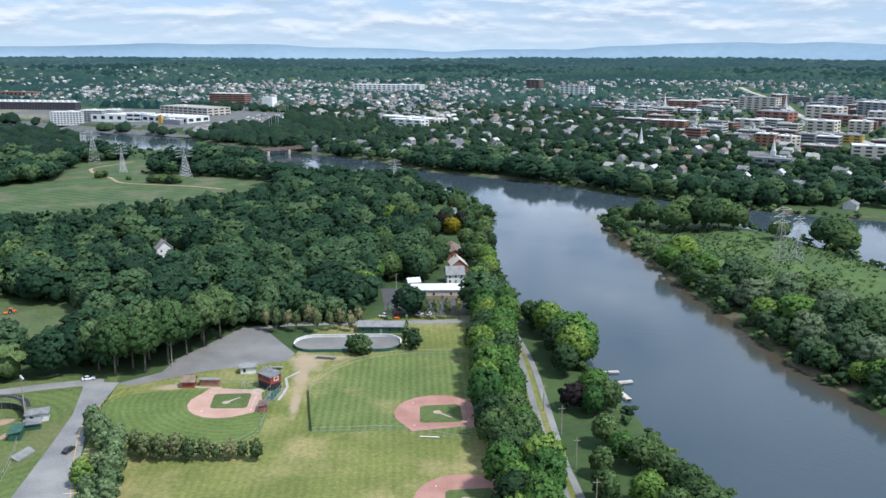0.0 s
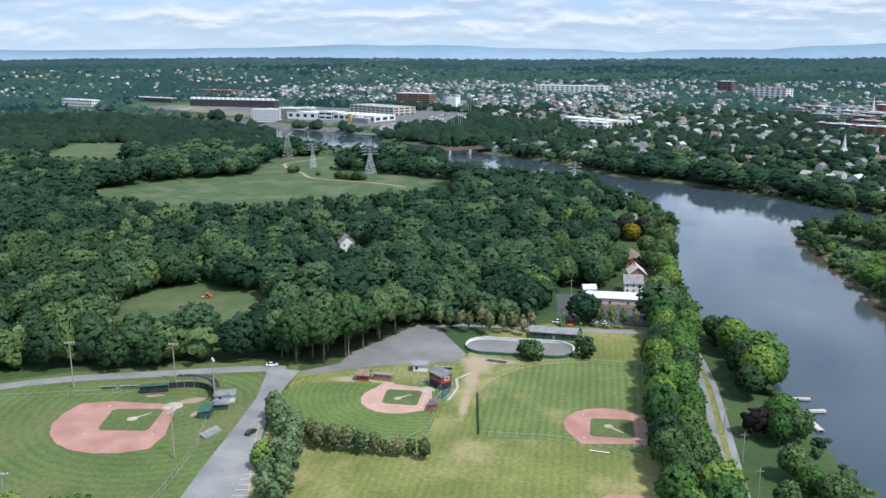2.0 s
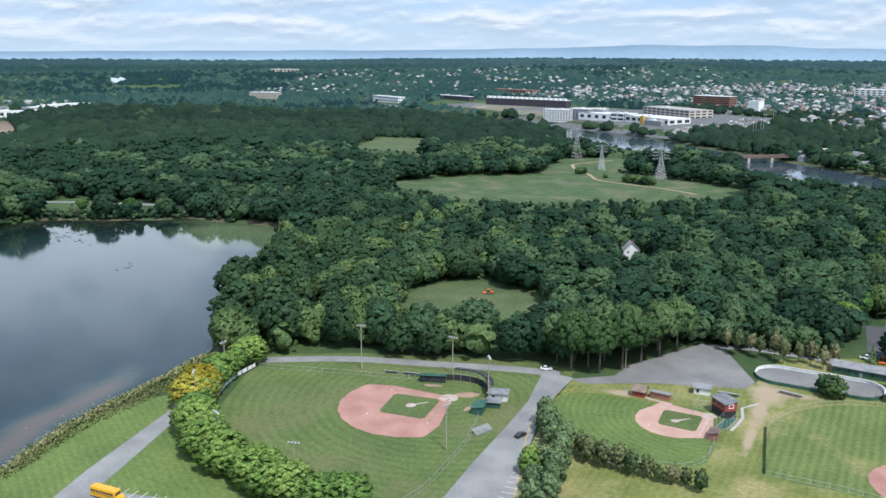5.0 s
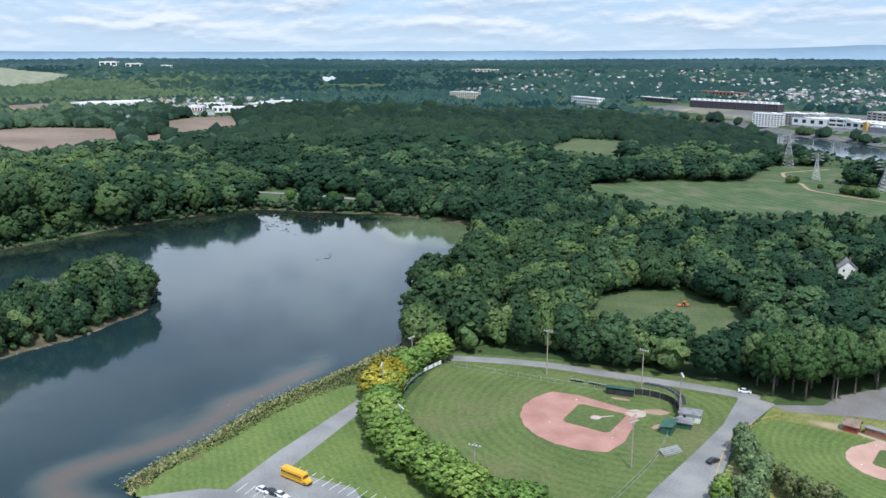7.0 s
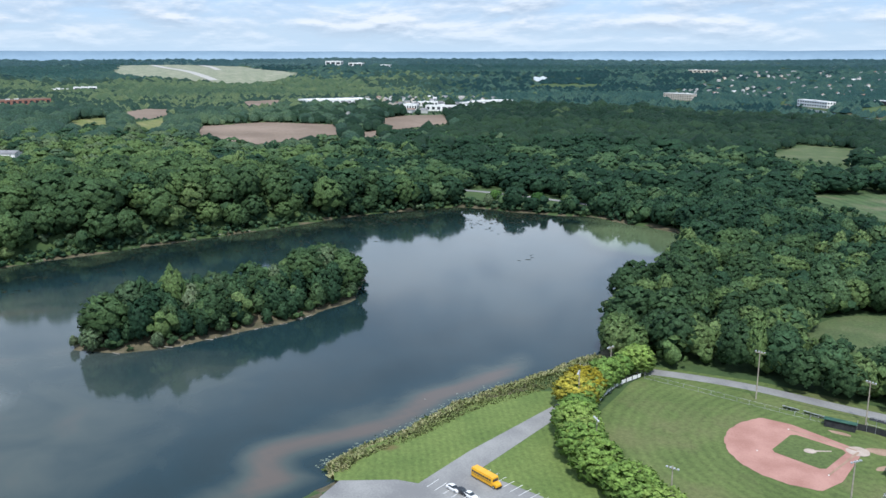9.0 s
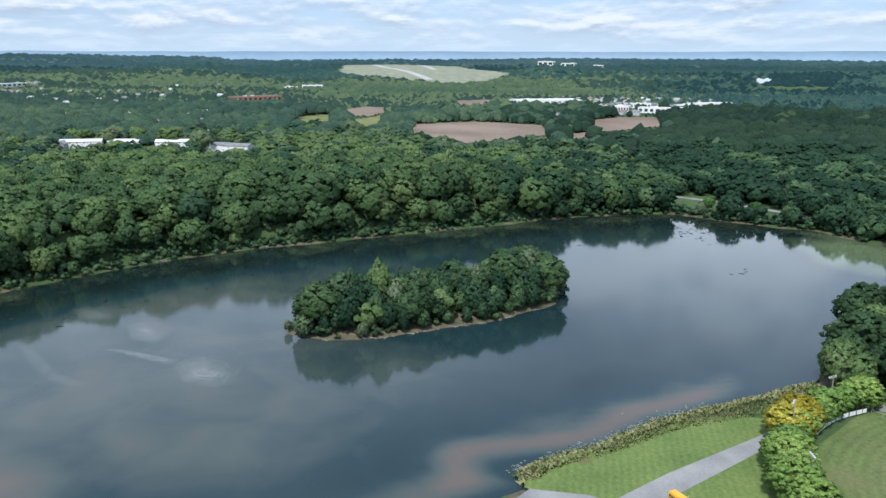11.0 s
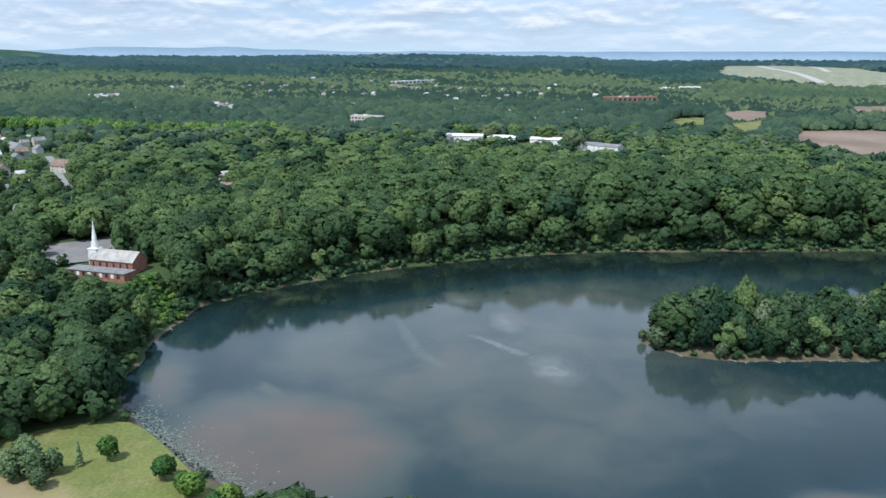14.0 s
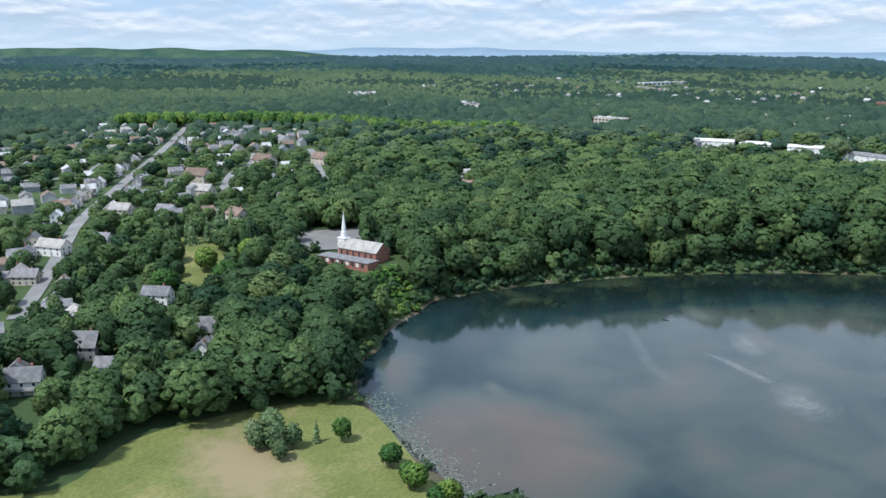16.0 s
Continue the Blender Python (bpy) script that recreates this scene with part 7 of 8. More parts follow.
def car_mass(name, x, y, turn, rng, label):
    base = np.array([(-1, -1, 0.15), (1, -1, 0.15), (1, 1, 0.15), (-1, 1, 0.15), (-1, -1, 0.6), (1, -1, 0.6), (1, 1, 0.6), (-1, 1, 0.6), (-0.6, -0.8, 1), (0.35, -0.8, 1), (0.35, 0.8, 1), (-0.6, 0.8, 1)], float)
    tri = np.array([(0, 1, 5), (0, 5, 4), (1, 2, 6), (1, 6, 5), (2, 3, 7), (2, 7, 6), (3, 0, 4), (3, 4, 7), (4, 5, 9), (4, 9, 8), (5, 6, 10), (5, 10, 9), (6, 7, 11), (6, 11, 10), (7, 4, 8), (7, 8, 11), (8, 9, 10), (8, 10, 11)])
    n = len(x)
    c, s = np.cos(turn)[:, None], np.sin(turn)[:, None]
    bx, by = base[:, 0] * 2.3, base[:, 1] * 0.9
    z = land(x, y) + 0.5
    V = np.stack([bx * c - by * s + x[:, None], bx * s + by * c + y[:, None], base[:, 2] * 1.5 + z[:, None]], -1).reshape(-1, 3)
    F = (tri[None] + (np.arange(n) * 12)[:, None, None]).reshape(-1, 3)
    col = rng.choice([0, 0, 1, 2, 3], n)
    return mesh_object(name, V, F, [CAR_WHITE, CAR_BLACK, ALU, BRICK], matidx=np.repeat(col, 18), kind="stuff", label=label, category="parked cars")


rng = np.random.default_rng(40)
x, y = np.meshgrid(np.arange(-350, -190, 7.0), np.arange(1180, 1430, 14.0))
x, y = x.ravel() + rng.uniform(-1, 1, x.size), y.ravel()
ok = (sdist([(-360, 1190), (-250, 1170), (-190, 1230), (-215, 1400), (-300, 1430), (-330, 1290)], x, y) > 4) & (rng.uniform(0, 1, x.size) < 0.38)
car_mass("parked_cars", x[ok], y[ok], np.full(ok.sum(), 1.57) + rng.normal(0, 0.05, ok.sum()), rng, "many parked cars of the plaza lot")


# ---- bridge and pylons ----
def bridge():
    a, b = Vector((-264, 920, 5)), Vector((-161, 1012, 5))
    d = b - a
    L = d.length
    root = thing("bridge", Matrix.Translation(a) @ Matrix.Rotation(math.atan2(d.y, d.x), 4, "Z"), "dark steel girder bridge on stone piers", "bridge")
    box_part("deck", root, (L / 2, 0, 0), (L, 6, 0.6), RUST)
    for s in (-1, 1):
        bm = bmesh.new()
        add_box(bm, (L / 2, s * 3, 1.6), (L, 0.5, 0.6))
        add_box(bm, (L / 2, s * 3, -1.0), (L, 0.5, 0.9))
        for i in range(int(L / 4)):
            add_bar(bm, (i * 4, s * 3, -1), (i * 4 + 2, s * 3, 1), 0.3)
            add_bar(bm, (i * 4 + 2, s * 3, 1), (i * 4 + 4, s * 3, -1), 0.3)
        part("girder", bm, RUST, root)
    for i in range(1, 5):
        box_part("pier", root, (L * i / 5, 0, -4.6), (3.2, 7.5, 7), CONCRETE, bevel=0.4)


bridge()


def pylon(x, y, h, turn, w=7.0, arms=3, thick=0.14):
    root = thing("pylon", pose(x, y, float(land(x, y)), 0, 0, turn), "grey lattice steel power pylon", "pylon", "power pylons")
    for sx, sy in ((-1, -1), (1, -1), (1, 1), (-1, 1)):
        bar_part("leg", root, [((sx * w / 2, sy * w / 2, -0.5), (sx * w * 0.1, sy * w * 0.1, h * 0.72)), ((sx * w * 0.1, sy * w * 0.1, h * 0.72), (0, 0, h))], STEEL, 0.16 if thick < 0.1 else 0.24)
    bars = []
    steps = 7
    for i in range(steps):
        z0, z1 = h * 0.72 * i / steps, h * 0.72 * (i + 1) / steps
        q = lambda z: w / 2 - (w * 0.4) * z / (h * 0.72)
        a, b = q(z0), q(z1)
        c = [(-1, -1), (1, -1), (1, 1), (-1, 1)]
        for k in range(4):
            p, r = c[k], c[(k + 1) % 4]
            bars += [((p[0] * a, p[1] * a, z0), (r[0] * b, r[1] * b, z1)), ((r[0] * a, r[1] * a, z0), (p[0] * b, p[1] * b, z1)), ((p[0] * b, p[1] * b, z1), (r[0] * b, r[1] * b, z1))]
    bar_part("lattice", root, bars, STEEL, thick, 3)
    for i in range(arms):
        z = h * (0.72 + 0.11 * i)
        bar_part("cross_arm", root, [((-w * 0.75, 0, z), (w * 0.75, 0, z)), ((-w * 0.75, 0, z), (0, 0, z + 1.8)), ((w * 0.75, 0, z), (0, 0, z + 1.8))], STEEL, 0.22)
    return root


for x, y, h, t, w in ((-371, 900, 34, 30, 12), (-312, 823, 26, 30, 8), (-242, 793, 27, 30, 11), (-119, 740, 24, 20, 6), (-41, 716, 27, 20, 8), (188, 462, 33, 20, 8), (201, 470, 26, 20, 6)):
    pylon(x, y, h, t, w, thick=0.07 if x > 0 else 0.2)
for n, (x, y) in enumerate(((-226, 1119), (-219, 1128), (-228, 1190), (-222, 1220))):
    p = thing("frame_mast", pose(x, y, float(land(x, y)), 0, 0, 20), "pale steel mast of a substation", "mast", "substation masts")
    bar_part("mast", p, [((-1.5, 0, 0), (-1.5, 0, 30)), ((1.5, 0, 0), (1.5, 0, 30))], STEEL, 0.6)
    bar_part("cross_bar", p, [((-1.5, 0, 28), (1.5, 0, 28)), ((-1.5, 0, 15), (1.5, 0, 15))], STEEL, 0.5)


# ---- park furniture ----
def light_pole(x, y, h, turn, lamps=4):
    root = thing("light_pole", pose(x, y, 0, 0, 0, turn), "tall wooden sports light pole with floodlights", "light pole", "floodlight poles")
    bm = bmesh.new()
    bmesh.ops.create_cone(bm, cap_ends=True, segments=8, radius1=0.24, radius2=0.15, depth=h, matrix=Matrix.Translation((0, 0, h / 2)))
    part("pole", bm, POLE, root)
    bar_part("cross_arm", root, [((-1.6, 0, h - 0.7), (1.6, 0, h - 0.7))], POLE, 0.2)
    for i in range(lamps):
        bm = bmesh.new()
        bmesh.ops.create_cone(bm, cap_ends=True, segments=8, radius1=0.34, radius2=0.16, depth=0.5,
                              matrix=Matrix.Translation((-1.5 + 3.0 * i / (lamps - 1), -0.35, h - 0.4)) @ Matrix.Rotation(radians(60), 4, "X"))
        part("floodlight", bm, ALU, root)


for x, y, h, t in ((-149.5, 171, 14, 20), (-182, 174.5, 14, -20), (-212.5, 194, 14, -50), (-225.5, 220, 14, -80), (-133, 251.5, 16, 130), (-126, 212, 15, 80), (-155.5, 265.5, 15, 180), (-188, 253, 17.5, 200)):
    light_pole(x, y, h, t)


def utility_pole(x, y, h=10, turn=0, arm=True):
    root = thing("utility_pole", pose(x, y, float(land(x, y)), 0, 0, turn), "weathered wooden utility pole with cross arm", "utility pole", "utility poles")
    bm = bmesh.new()
    bmesh.ops.create_cone(bm, cap_ends=True, segments=8, radius1=0.2, radius2=0.13, depth=h, matrix=Matrix.Translation((0, 0, h / 2)))
    part("pole", bm, POLE, root)
    bar_part("cross_arm", root, [((-1.1, 0, h - 0.8), (1.1, 0, h - 0.8))], POLE, 0.16)
    for s in (-0.9, 0, 0.9):
        box_part("insulator", root, (s, 0, h - 0.6), (0.12, 0.12, 0.25), GLASS)


for x, y, t in ((33.4, 262, 5), (36.8, 244, 5), (38.0, 222, 5), (39.5, 198, 5), (30, 330, 5), (27, 380, 5), (25, 420, 5), (-23, 404, 30), (12, 370, 10), (-102, 302, 30)):
    utility_pole(x, y, 9.5, t)


def bleachers(x, y, turn, length=7.0, rows=4):
    root = thing("bleachers", pose(x, y, 0, 0, 0, turn), "small aluminium bleachers beside the field", "bleachers", "bleachers")
    for i in range(rows):
        box_part("seat_plank", root, (0, i * 0.65, 0.45 + i * 0.32), (length, 0.28, 0.06), ALU)
        box_part("foot_plank", root, (0, i * 0.65 - 0.3, 0.2 + i * 0.32), (length, 0.25, 0.05), ALU)
    for k in range(4):
        u = -length / 2 + 0.4 + k * (length - 0.8) / 3
        bar_part("frame", root, [((u, -0.4, 0), (u, rows * 0.65, rows * 0.32 + 0.2)), ((u, rows * 0.65, 0), (u, rows * 0.65, rows * 0.32 + 0.4)), ((u, -0.4, 0), (u, rows * 0.65, 0))], STEEL, 0.08)


bleachers(-122, 228.5, 72), bleachers(-168, 258.5, 195, 8), bleachers(-45, 311.5, 170, 8), bleachers(-63.5, 300, 185, 7), bleachers(-176, 256, 198, 5)


def fence(points, h, label, mat=STEEL, gap=3.0, mesh_mat=None, panels=None, wires=2, name="fence", closed=False):
    """Posts with rails; panels hang between them where the field has them."""
    root = thing(name, pose(points[0][0], points[0][1], 0), label, "fence")
    ox, oy = points[0]
    c = chain(points, gap)
    q = [(a - ox, b - oy) for a, b in c]
    bm = bmesh.new()
    bmesh.ops.create_cone(bm, cap_ends=True, segments=6, radius1=0.06, radius2=0.06, depth=h, matrix=Matrix.Translation((0, 0, h / 2)))
    me = bpy.data.meshes.new("post")
    bm.to_mesh(me), bm.free()
    me.materials.append(mat)
    for u, v in q:
        p = new("post", me)
        p.parent = root
        p.matrix_basis = pose(u, v, 0)
    for k in range(wires):
        zz = h * (1 - 0.9 * k / max(1, wires - 1)) - 0.04
        for a, b in zip(q, q[1:]):
            bar_part("rail", root, [((*a, zz), (*b, zz))], mat, 0.07, 4)
    if mesh_mat or panels:
        for a, b in zip(q, q[1:]):
            m = ((a[0] + b[0]) / 2, (a[1] + b[1]) / 2)
            L, t = math.dist(a, b), math.atan2(b[1] - a[1], b[0] - a[0])
            box_part("panel", root, (*m, h * 0.5), (L * (0.84 if panels else 1.0), 0.05, h * (0.6 if panels else 0.96)), panels or mesh_mat, t)
    return root


fence([(-223, 233), (-220.5, 218), (-212, 202), (-201, 190)], 2.4, "outfield fence hung with white banners", BLACK_NET, 2.6, panels=WHITE)
fence([(-201, 190), (-182, 178), (-160, 172), (-140, 172), (-124, 176)], 2.0, "low dark outfield fence under the trees", BLACK_NET, 3.5)
fence([(-130, 240), (-124, 222), (-121, 205), (-119, 188), (-121, 174)], 1.6, "grey chain fence along the foul line", STEEL, 4.2, wires=2)
fence([(-160, 257), (-172, 252), (-186, 247), (-203, 241), (-222, 234)], 1.6, "grey chain fence along the foul line", STEEL, 4.2, wires=2)
fence([(-41, 246), (-44, 262), (-47, 279)], 1.8, "dark green netted outfield fence", GREEN_PAINT, 3.0, mesh_mat=GREEN_PAINT)
fence([(-47, 279), (-41, 299), (-22, 314.5), (10, 318.5)], 1.4, "thin low grey outfield fence", STEEL, 4.0)
fence([(-41, 246), (-16, 247.5), (-4, 244), (8, 240)], 1.4, "thin grey foul line fence", STEEL, 4.0)
fence([(-110, 275), (-114, 266), (-112, 258)], 1.5, "low yellow-capped outfield fence", OCHRE, 2.5)
fence([(-104, 246), (-92, 238), (-76, 234.5), (-62, 238), (-57.5, 247)], 1.4, "thin grey outfield fence before pines", STEEL, 3.5)
fence([(-96, 284), (-84, 285), (-74, 286), (-66, 286)], 1.8, "grey chain fence behind the infield", STEEL, 4.2, wires=2)
fence([(-57.5, 247), (-58.5, 262), (-59, 272)], 1.6, "grey chain fence along the foul line", STEEL, 4.2, wires=2)


def backstop_large():
    root = thing("backstop", pose(-145, 250, 0), "tall curved dark netted backstop", "backstop")
    c = chain([(-162, 255), (-157, 258.5), (-150, 262), (-143, 262.5), (-137, 259), (-133.5, 253.5)], 2.4)
    q = [(a + 145, b - 250) for a, b in c]
    for i, (u, v) in enumerate(q):
        hh = 2.4 if i < 3 else 3.2 if i < 5 else 5.0
        bar_part("post", root, [((u, v, 0), (u, v, hh))], STEEL, 0.14, 6)
    for i, (a, b) in enumerate(zip(q, q[1:])):
        m, L, t = ((a[0] + b[0]) / 2, (a[1] + b[1]) / 2), math.dist(a, b), math.atan2(b[1] - a[1], b[0] - a[0])
        box_part("wind_screen", root, (*m, 1.1), (L, 0.08, 2.2), BLACK_NET, t)
        if i > 3:
            box_part("net_roof", root, (m[0] * 0.98, m[1] + 0.7, 4.4), (L, 2.6, 0.06), BLACK_NET, t)
            for zz in (5, 2.6):
                bar_part("rail", root, [((*a, zz), (*b, zz))], STEEL, 0.1)


backstop_large()


def dugout(x, y, turn, w, d, h, wall, roof, label):
    root = thing("dugout", pose(x, y, 0, 0, 0, turn), label, "dugout", "dugouts")
    box_part("back_wall", root, (0, d / 2, h / 2), (w, 0.15, h), wall)
    for s in (-1, 1):
        box_part("side_wall", root, (s * w / 2, 0, h / 2), (0.15, d, h), wall)
    bm = bmesh.new()
    add_box(bm, (0, 0, 0), (w + 0.8, d + 1.0, 0.16))
    bmesh.ops.rotate(bm, verts=bm.verts[:], cent=(0, 0, 0), matrix=Matrix.Rotation(radians(8), 3, "X"))
    bmesh.ops.translate(bm, verts=bm.verts[:], vec=(0, 0, h + 0.15))
    part("roof", bm, roof, root)
    box_part("bench", root, (0, d * 0.25, 0.45), (w * 0.85, 0.4, 0.08), POLE)
    for k in (-0.33, 0.33):
        box_part("front_post", root, (k * w, -d / 2, h / 2), (0.12, 0.12, h), STEEL)


dugout(-158.5, 256.5, 205, 9, 2.6, 2.3, BLACK_NET, GREEN_PAINT, "black dugout with green roof")
dugout(-131.3, 242, 285, 6.5, 3.4, 2.5, GREEN_PAINT, GREEN_PAINT, "dark green dugout beside the plate")
dugout(-83, 284.3, 178, 6.5, 2.2, 2.0, BRICK, ROOF_GREY, "low red dugout behind the infield")
dugout(-59.5, 262.5, 275, 4.5, 2.4, 2.3, BRICK, RUST, "small red dugout by the foul line")
dugout(11.5, 262, 270, 6, 2.4, 2.2, GREEN_PAINT, GREEN_PAINT, "small green dugout under the trees")
booth = gable("snack_booth", (-130.5, 254.5, 20, 6.5, 4.5, 3.0), WHITE, ROOF_GREY, "white booth with grey roof by the backstop", "booth", rise=0.7, windows=2, floors=1, chimney=False)
gable("store_shed", (-129, 248, 20, 4.5, 3.5, 2.4), GREEN_PAINT, ROOF_GREY, "green storage shed beside the booth", "shed", rise=0.5, windows=1, floors=1, chimney=False)
gable("garden_shed", (-90, 283, 5, 4.2, 4, 2.6), RED, ROOF_BROWN, "small red shed with pale roof", "shed", rise=1.4, windows=1, floors=1, chimney=False)
gable("kiosk", (-72, 296.5, 10, 5.5, 4, 2.8), WHITE, ROOF_GREY, "white kiosk with grey roof", "kiosk", rise=0.9, windows=2, floors=1, chimney=False)


def press_box():
    root = thing("press_box", pose(-61.2, 282.0, 0, 0, 0, -42) @ Matrix.Diagonal((0.86, 0.9, 1.0, 1)), "two-storey red press box with grey roof", "press box")
    box_part("lower_wall", root, (0, 0, 1.3), (8.5, 4.6, 2.6), BLACK_NET)
    box_part("upper_wall", root, (0, 0, 3.9), (8.8, 4.9, 2.6), RED)
    bm = bmesh.new()
    add_box(bm, (0, 0, 0), (9.8, 6.0, 0.2))
    bmesh.ops.rotate(bm, verts=bm.verts[:], cent=(0, 0, 0), matrix=Matrix.Rotation(radians(6), 3, "X"))
    bmesh.ops.translate(bm, verts=bm.verts[:], vec=(0, 0, 5.5))
    part("roof", bm, ROOF_GREY, root)
    for i in range(3):
        box_part("window", root, (-2.6 + 2.6 * i, -2.5, 4.1), (1.8, 0.1, 1.1), GLASS)
    box_part("sign_board", root, (4.45, 0, 4.3), (0.12, 2.2, 1.5), WHITE)
    box_part("sign_panel", root, (4.53, 0, 4.3), (0.06, 1.6, 0.9), RED)
    bar_part("stair_rail", root, [((-4.4, -2.4, 0), (-4.4, 2.4, 2.7)), ((-4.4, -2.4, 1), (-4.4, 2.4, 3.7))], STEEL, 0.1)


press_box()
c = thing("cage", pose(-58.5, 275, 0, 0, 0, -8), "dark netted batting cage on concrete", "cage")
box_part("slab", c, (0, 0, 0.15), (3.6, 10, 0.12), ASPHALT)
box_part("floor_mat", c, (0, 0, 0.23), (2.8, 9, 0.05), GREEN_PAINT)
for sx in (-1.7, 1.7):
    for k in range(4):
        bar_part("post", c, [((sx, -4.5 + 3 * k, 0.2), (sx, -4.5 + 3 * k, 2.8))], STEEL, 0.1)
    bar_part("top_rail", c, [((sx, -4.5, 2.8), (sx, 4.5, 2.8))], STEEL, 0.08)
fence([(-70, 277), (-68.5, 282.5), (-63, 283.5), (-59.5, 279)], 4.5, "tall grey chain backstop behind the plate", STEEL, 2.2, wires=4, name="backstop")
fence([(12, 259), (14, 253), (12.5, 247), (6, 244.5)], 4.0, "tall grey chain backstop behind the plate", STEEL, 2.2, wires=4, name="backstop")
ribbon("footway", [(-56, 270), (-55, 282), (-57, 290), (-53, 297)], 1.0, CONCRETE, "pale concrete footway round the press box", "footway", 0.10)
ribbon("footway", [(-94, 283.5), (-86, 281.5), (-78, 281)], 1.2, SAND, "pale sandy footway by the dugout", "footway", 0.10)


def rink():
    """Rounded boards round a paved rink."""
    cx, cy, L, W, R, turn = -38.5, 327, 43, 18, 8.0, radians(2)
    out = []
    for sx, sy, a0 in ((1, 1, 0), (-1, 1, 90), (-1, -1, 180), (1, -1, 270)):
        for k in range(9):
            a = radians(a0 + k * 90 / 8)
            out.append((sx * (L / 2 - R) + R * math.cos(a), sy * (W / 2 - R) + R * math.sin(a)))
    root = thing("rink", pose(cx, cy, 0, 0, 0, math.degrees(turn)), "outdoor rink with white boards and grey floor", "rink")
    bm = bmesh.new()
    bm.faces.new([bm.verts.new((u, v, 0.12)) for u, v in out])
    part("floor", bm, GRAVEL, root)
    n = len(out)
    for i in range(n):
        a, b = out[i], out[(i + 1) % n]
        Lg, t = math.dist(a, b), math.atan2(b[1] - a[1], b[0] - a[0])
        m = max(1, round(Lg / 3))
        for k in range(m):
            s = (k + 0.5) / m
            mx, my = a[0] + (b[0] - a[0]) * s, a[1] + (b[1] - a[1]) * s
            front = my < -2
            box_part("board", root, (mx, my, 0.6), (Lg / m + 0.02, 0.14, 1.2), GREEN_PAINT if front else WHITE, t)
            box_part("top_rail", root, (mx, my, 1.25), (Lg / m + 0.02, 0.16 if front else 0.4, 0.1), GREEN_PAINT if front else WHITE, t)


rink()


def dock(points, w, label):
    root = thing("dock", pose(points[0][0], points[0][1], -1.0), label, "dock", "boat docks")
    ox, oy = points[0]
    for a, b in zip(points, points[1:]):
        L, t = math.dist(a, b), math.atan2(b[1] - a[1], b[0] - a[0])
        n = int(L / 0.6)
        me = cube_mesh("plank", (0.55, w, 0.1), CREAM)
        for k in range(n):
            s = (k + 0.5) / n
            p = new("plank", me)
            p.parent = root
            p.matrix_basis = pose(a[0] + (b[0] - a[0]) * s - ox, a[1] + (b[1] - a[1]) * s - oy, 0.3, 0, 0, math.degrees(t))
        for s in (-1, 1):
            ux, uy = -math.sin(t) * w / 2 * s, math.cos(t) * w / 2 * s
            bar_part("float", root, [((a[0] - ox + ux, a[1] - oy + uy, -0.1), (b[0] - ox + ux, b[1] - oy + uy, -0.1))], GREY_SIDING, 0.6)


dock([(56, 297), (59.5, 290), (64.3, 273.5)], 2.0, "pale wooden boat dock in the river"), dock([(60, 288), (69, 290.5)], 1.6, "short pale wooden finger dock"), dock([(57, 298.5), (66, 300)], 1.3, "short grey wooden finger dock")


# ---- vehicles ----
def wheels(root, xs, y, r):
    for u in xs:
        for s in (-1, 1):
            bm = bmesh.new()
            bmesh.ops.create_cone(bm, cap_ends=True, segments=14, radius1=r, radius2=r, depth=0.24, matrix=Matrix.Translation((u, s * y, r)) @ Matrix.Rotation(radians(90), 4, "X"))
            w = part("wheel", bm, RUBBER, root)
            bm = bmesh.new()
            bmesh.ops.create_cone(bm, cap_ends=True, segments=10, radius1=r * 0.55, radius2=r * 0.5, depth=0.26, matrix=Matrix.Translation((u, s * y, r)) @ Matrix.Rotation(radians(90), 4, "X"))
            part("rim", bm, ALU, w)


def loft(sections, mat, name, root):
    """A hull through cross sections (x, half width, z bottom, z top)."""
    bm = bmesh.new()
    rings = [[bm.verts.new((x, sy * hw, z)) for sy, z in ((-1, z0), (-1, z0 + (z1 - z0) * 0.75), (-0.86, z1), (0.86, z1), (1, z0 + (z1 - z0) * 0.75), (1, z0))] for x, hw, z0, z1 in sections]
    for a, b in zip(rings, rings[1:]):
        for i in range(6):
            j = (i + 1) % 6
            bm.faces.new((a[i], a[j], b[j], b[i]))
    bm.faces.new(rings[0]), bm.faces.new(rings[-1])
    bmesh.ops.recalc_face_normals(bm, faces=bm.faces[:])
    return part(name, bm, mat, root)


def car(x, y, turn, paint, label, z=0.1):
    root = thing("car", pose(x, y, z, 0, 0, turn), label, "car")
    loft([(-2.25, 0.78, 0.35, 0.85), (-2.1, 0.88, 0.25, 0.95), (-1.2, 0.9, 0.22, 0.95), (1.1, 0.9, 0.22, 0.92), (2.0, 0.86, 0.25, 0.80), (2.28, 0.75, 0.32, 0.66)], paint, "body", root)
    loft([(-1.75, 0.70, 0.9, 0.98), (-1.1, 0.74, 0.9, 1.40), (0.25, 0.74, 0.9, 1.42), (1.05, 0.70, 0.9, 0.96)], GLASS, "cabin", root)
    box_part("roof", root, (-0.42, 0, 1.43), (1.3, 1.24, 0.05), paint, bevel=0.02)
    wheels(root, (-1.35, 1.4), 0.8, 0.33)
    for s in (-1, 1):
        box_part("headlight", root, (2.2, s * 0.6, 0.58), (0.12, 0.3, 0.14), ALU)
        box_part("tail_light", root, (-2.22, s * 0.65, 0.72), (0.08, 0.24, 0.14), RED)


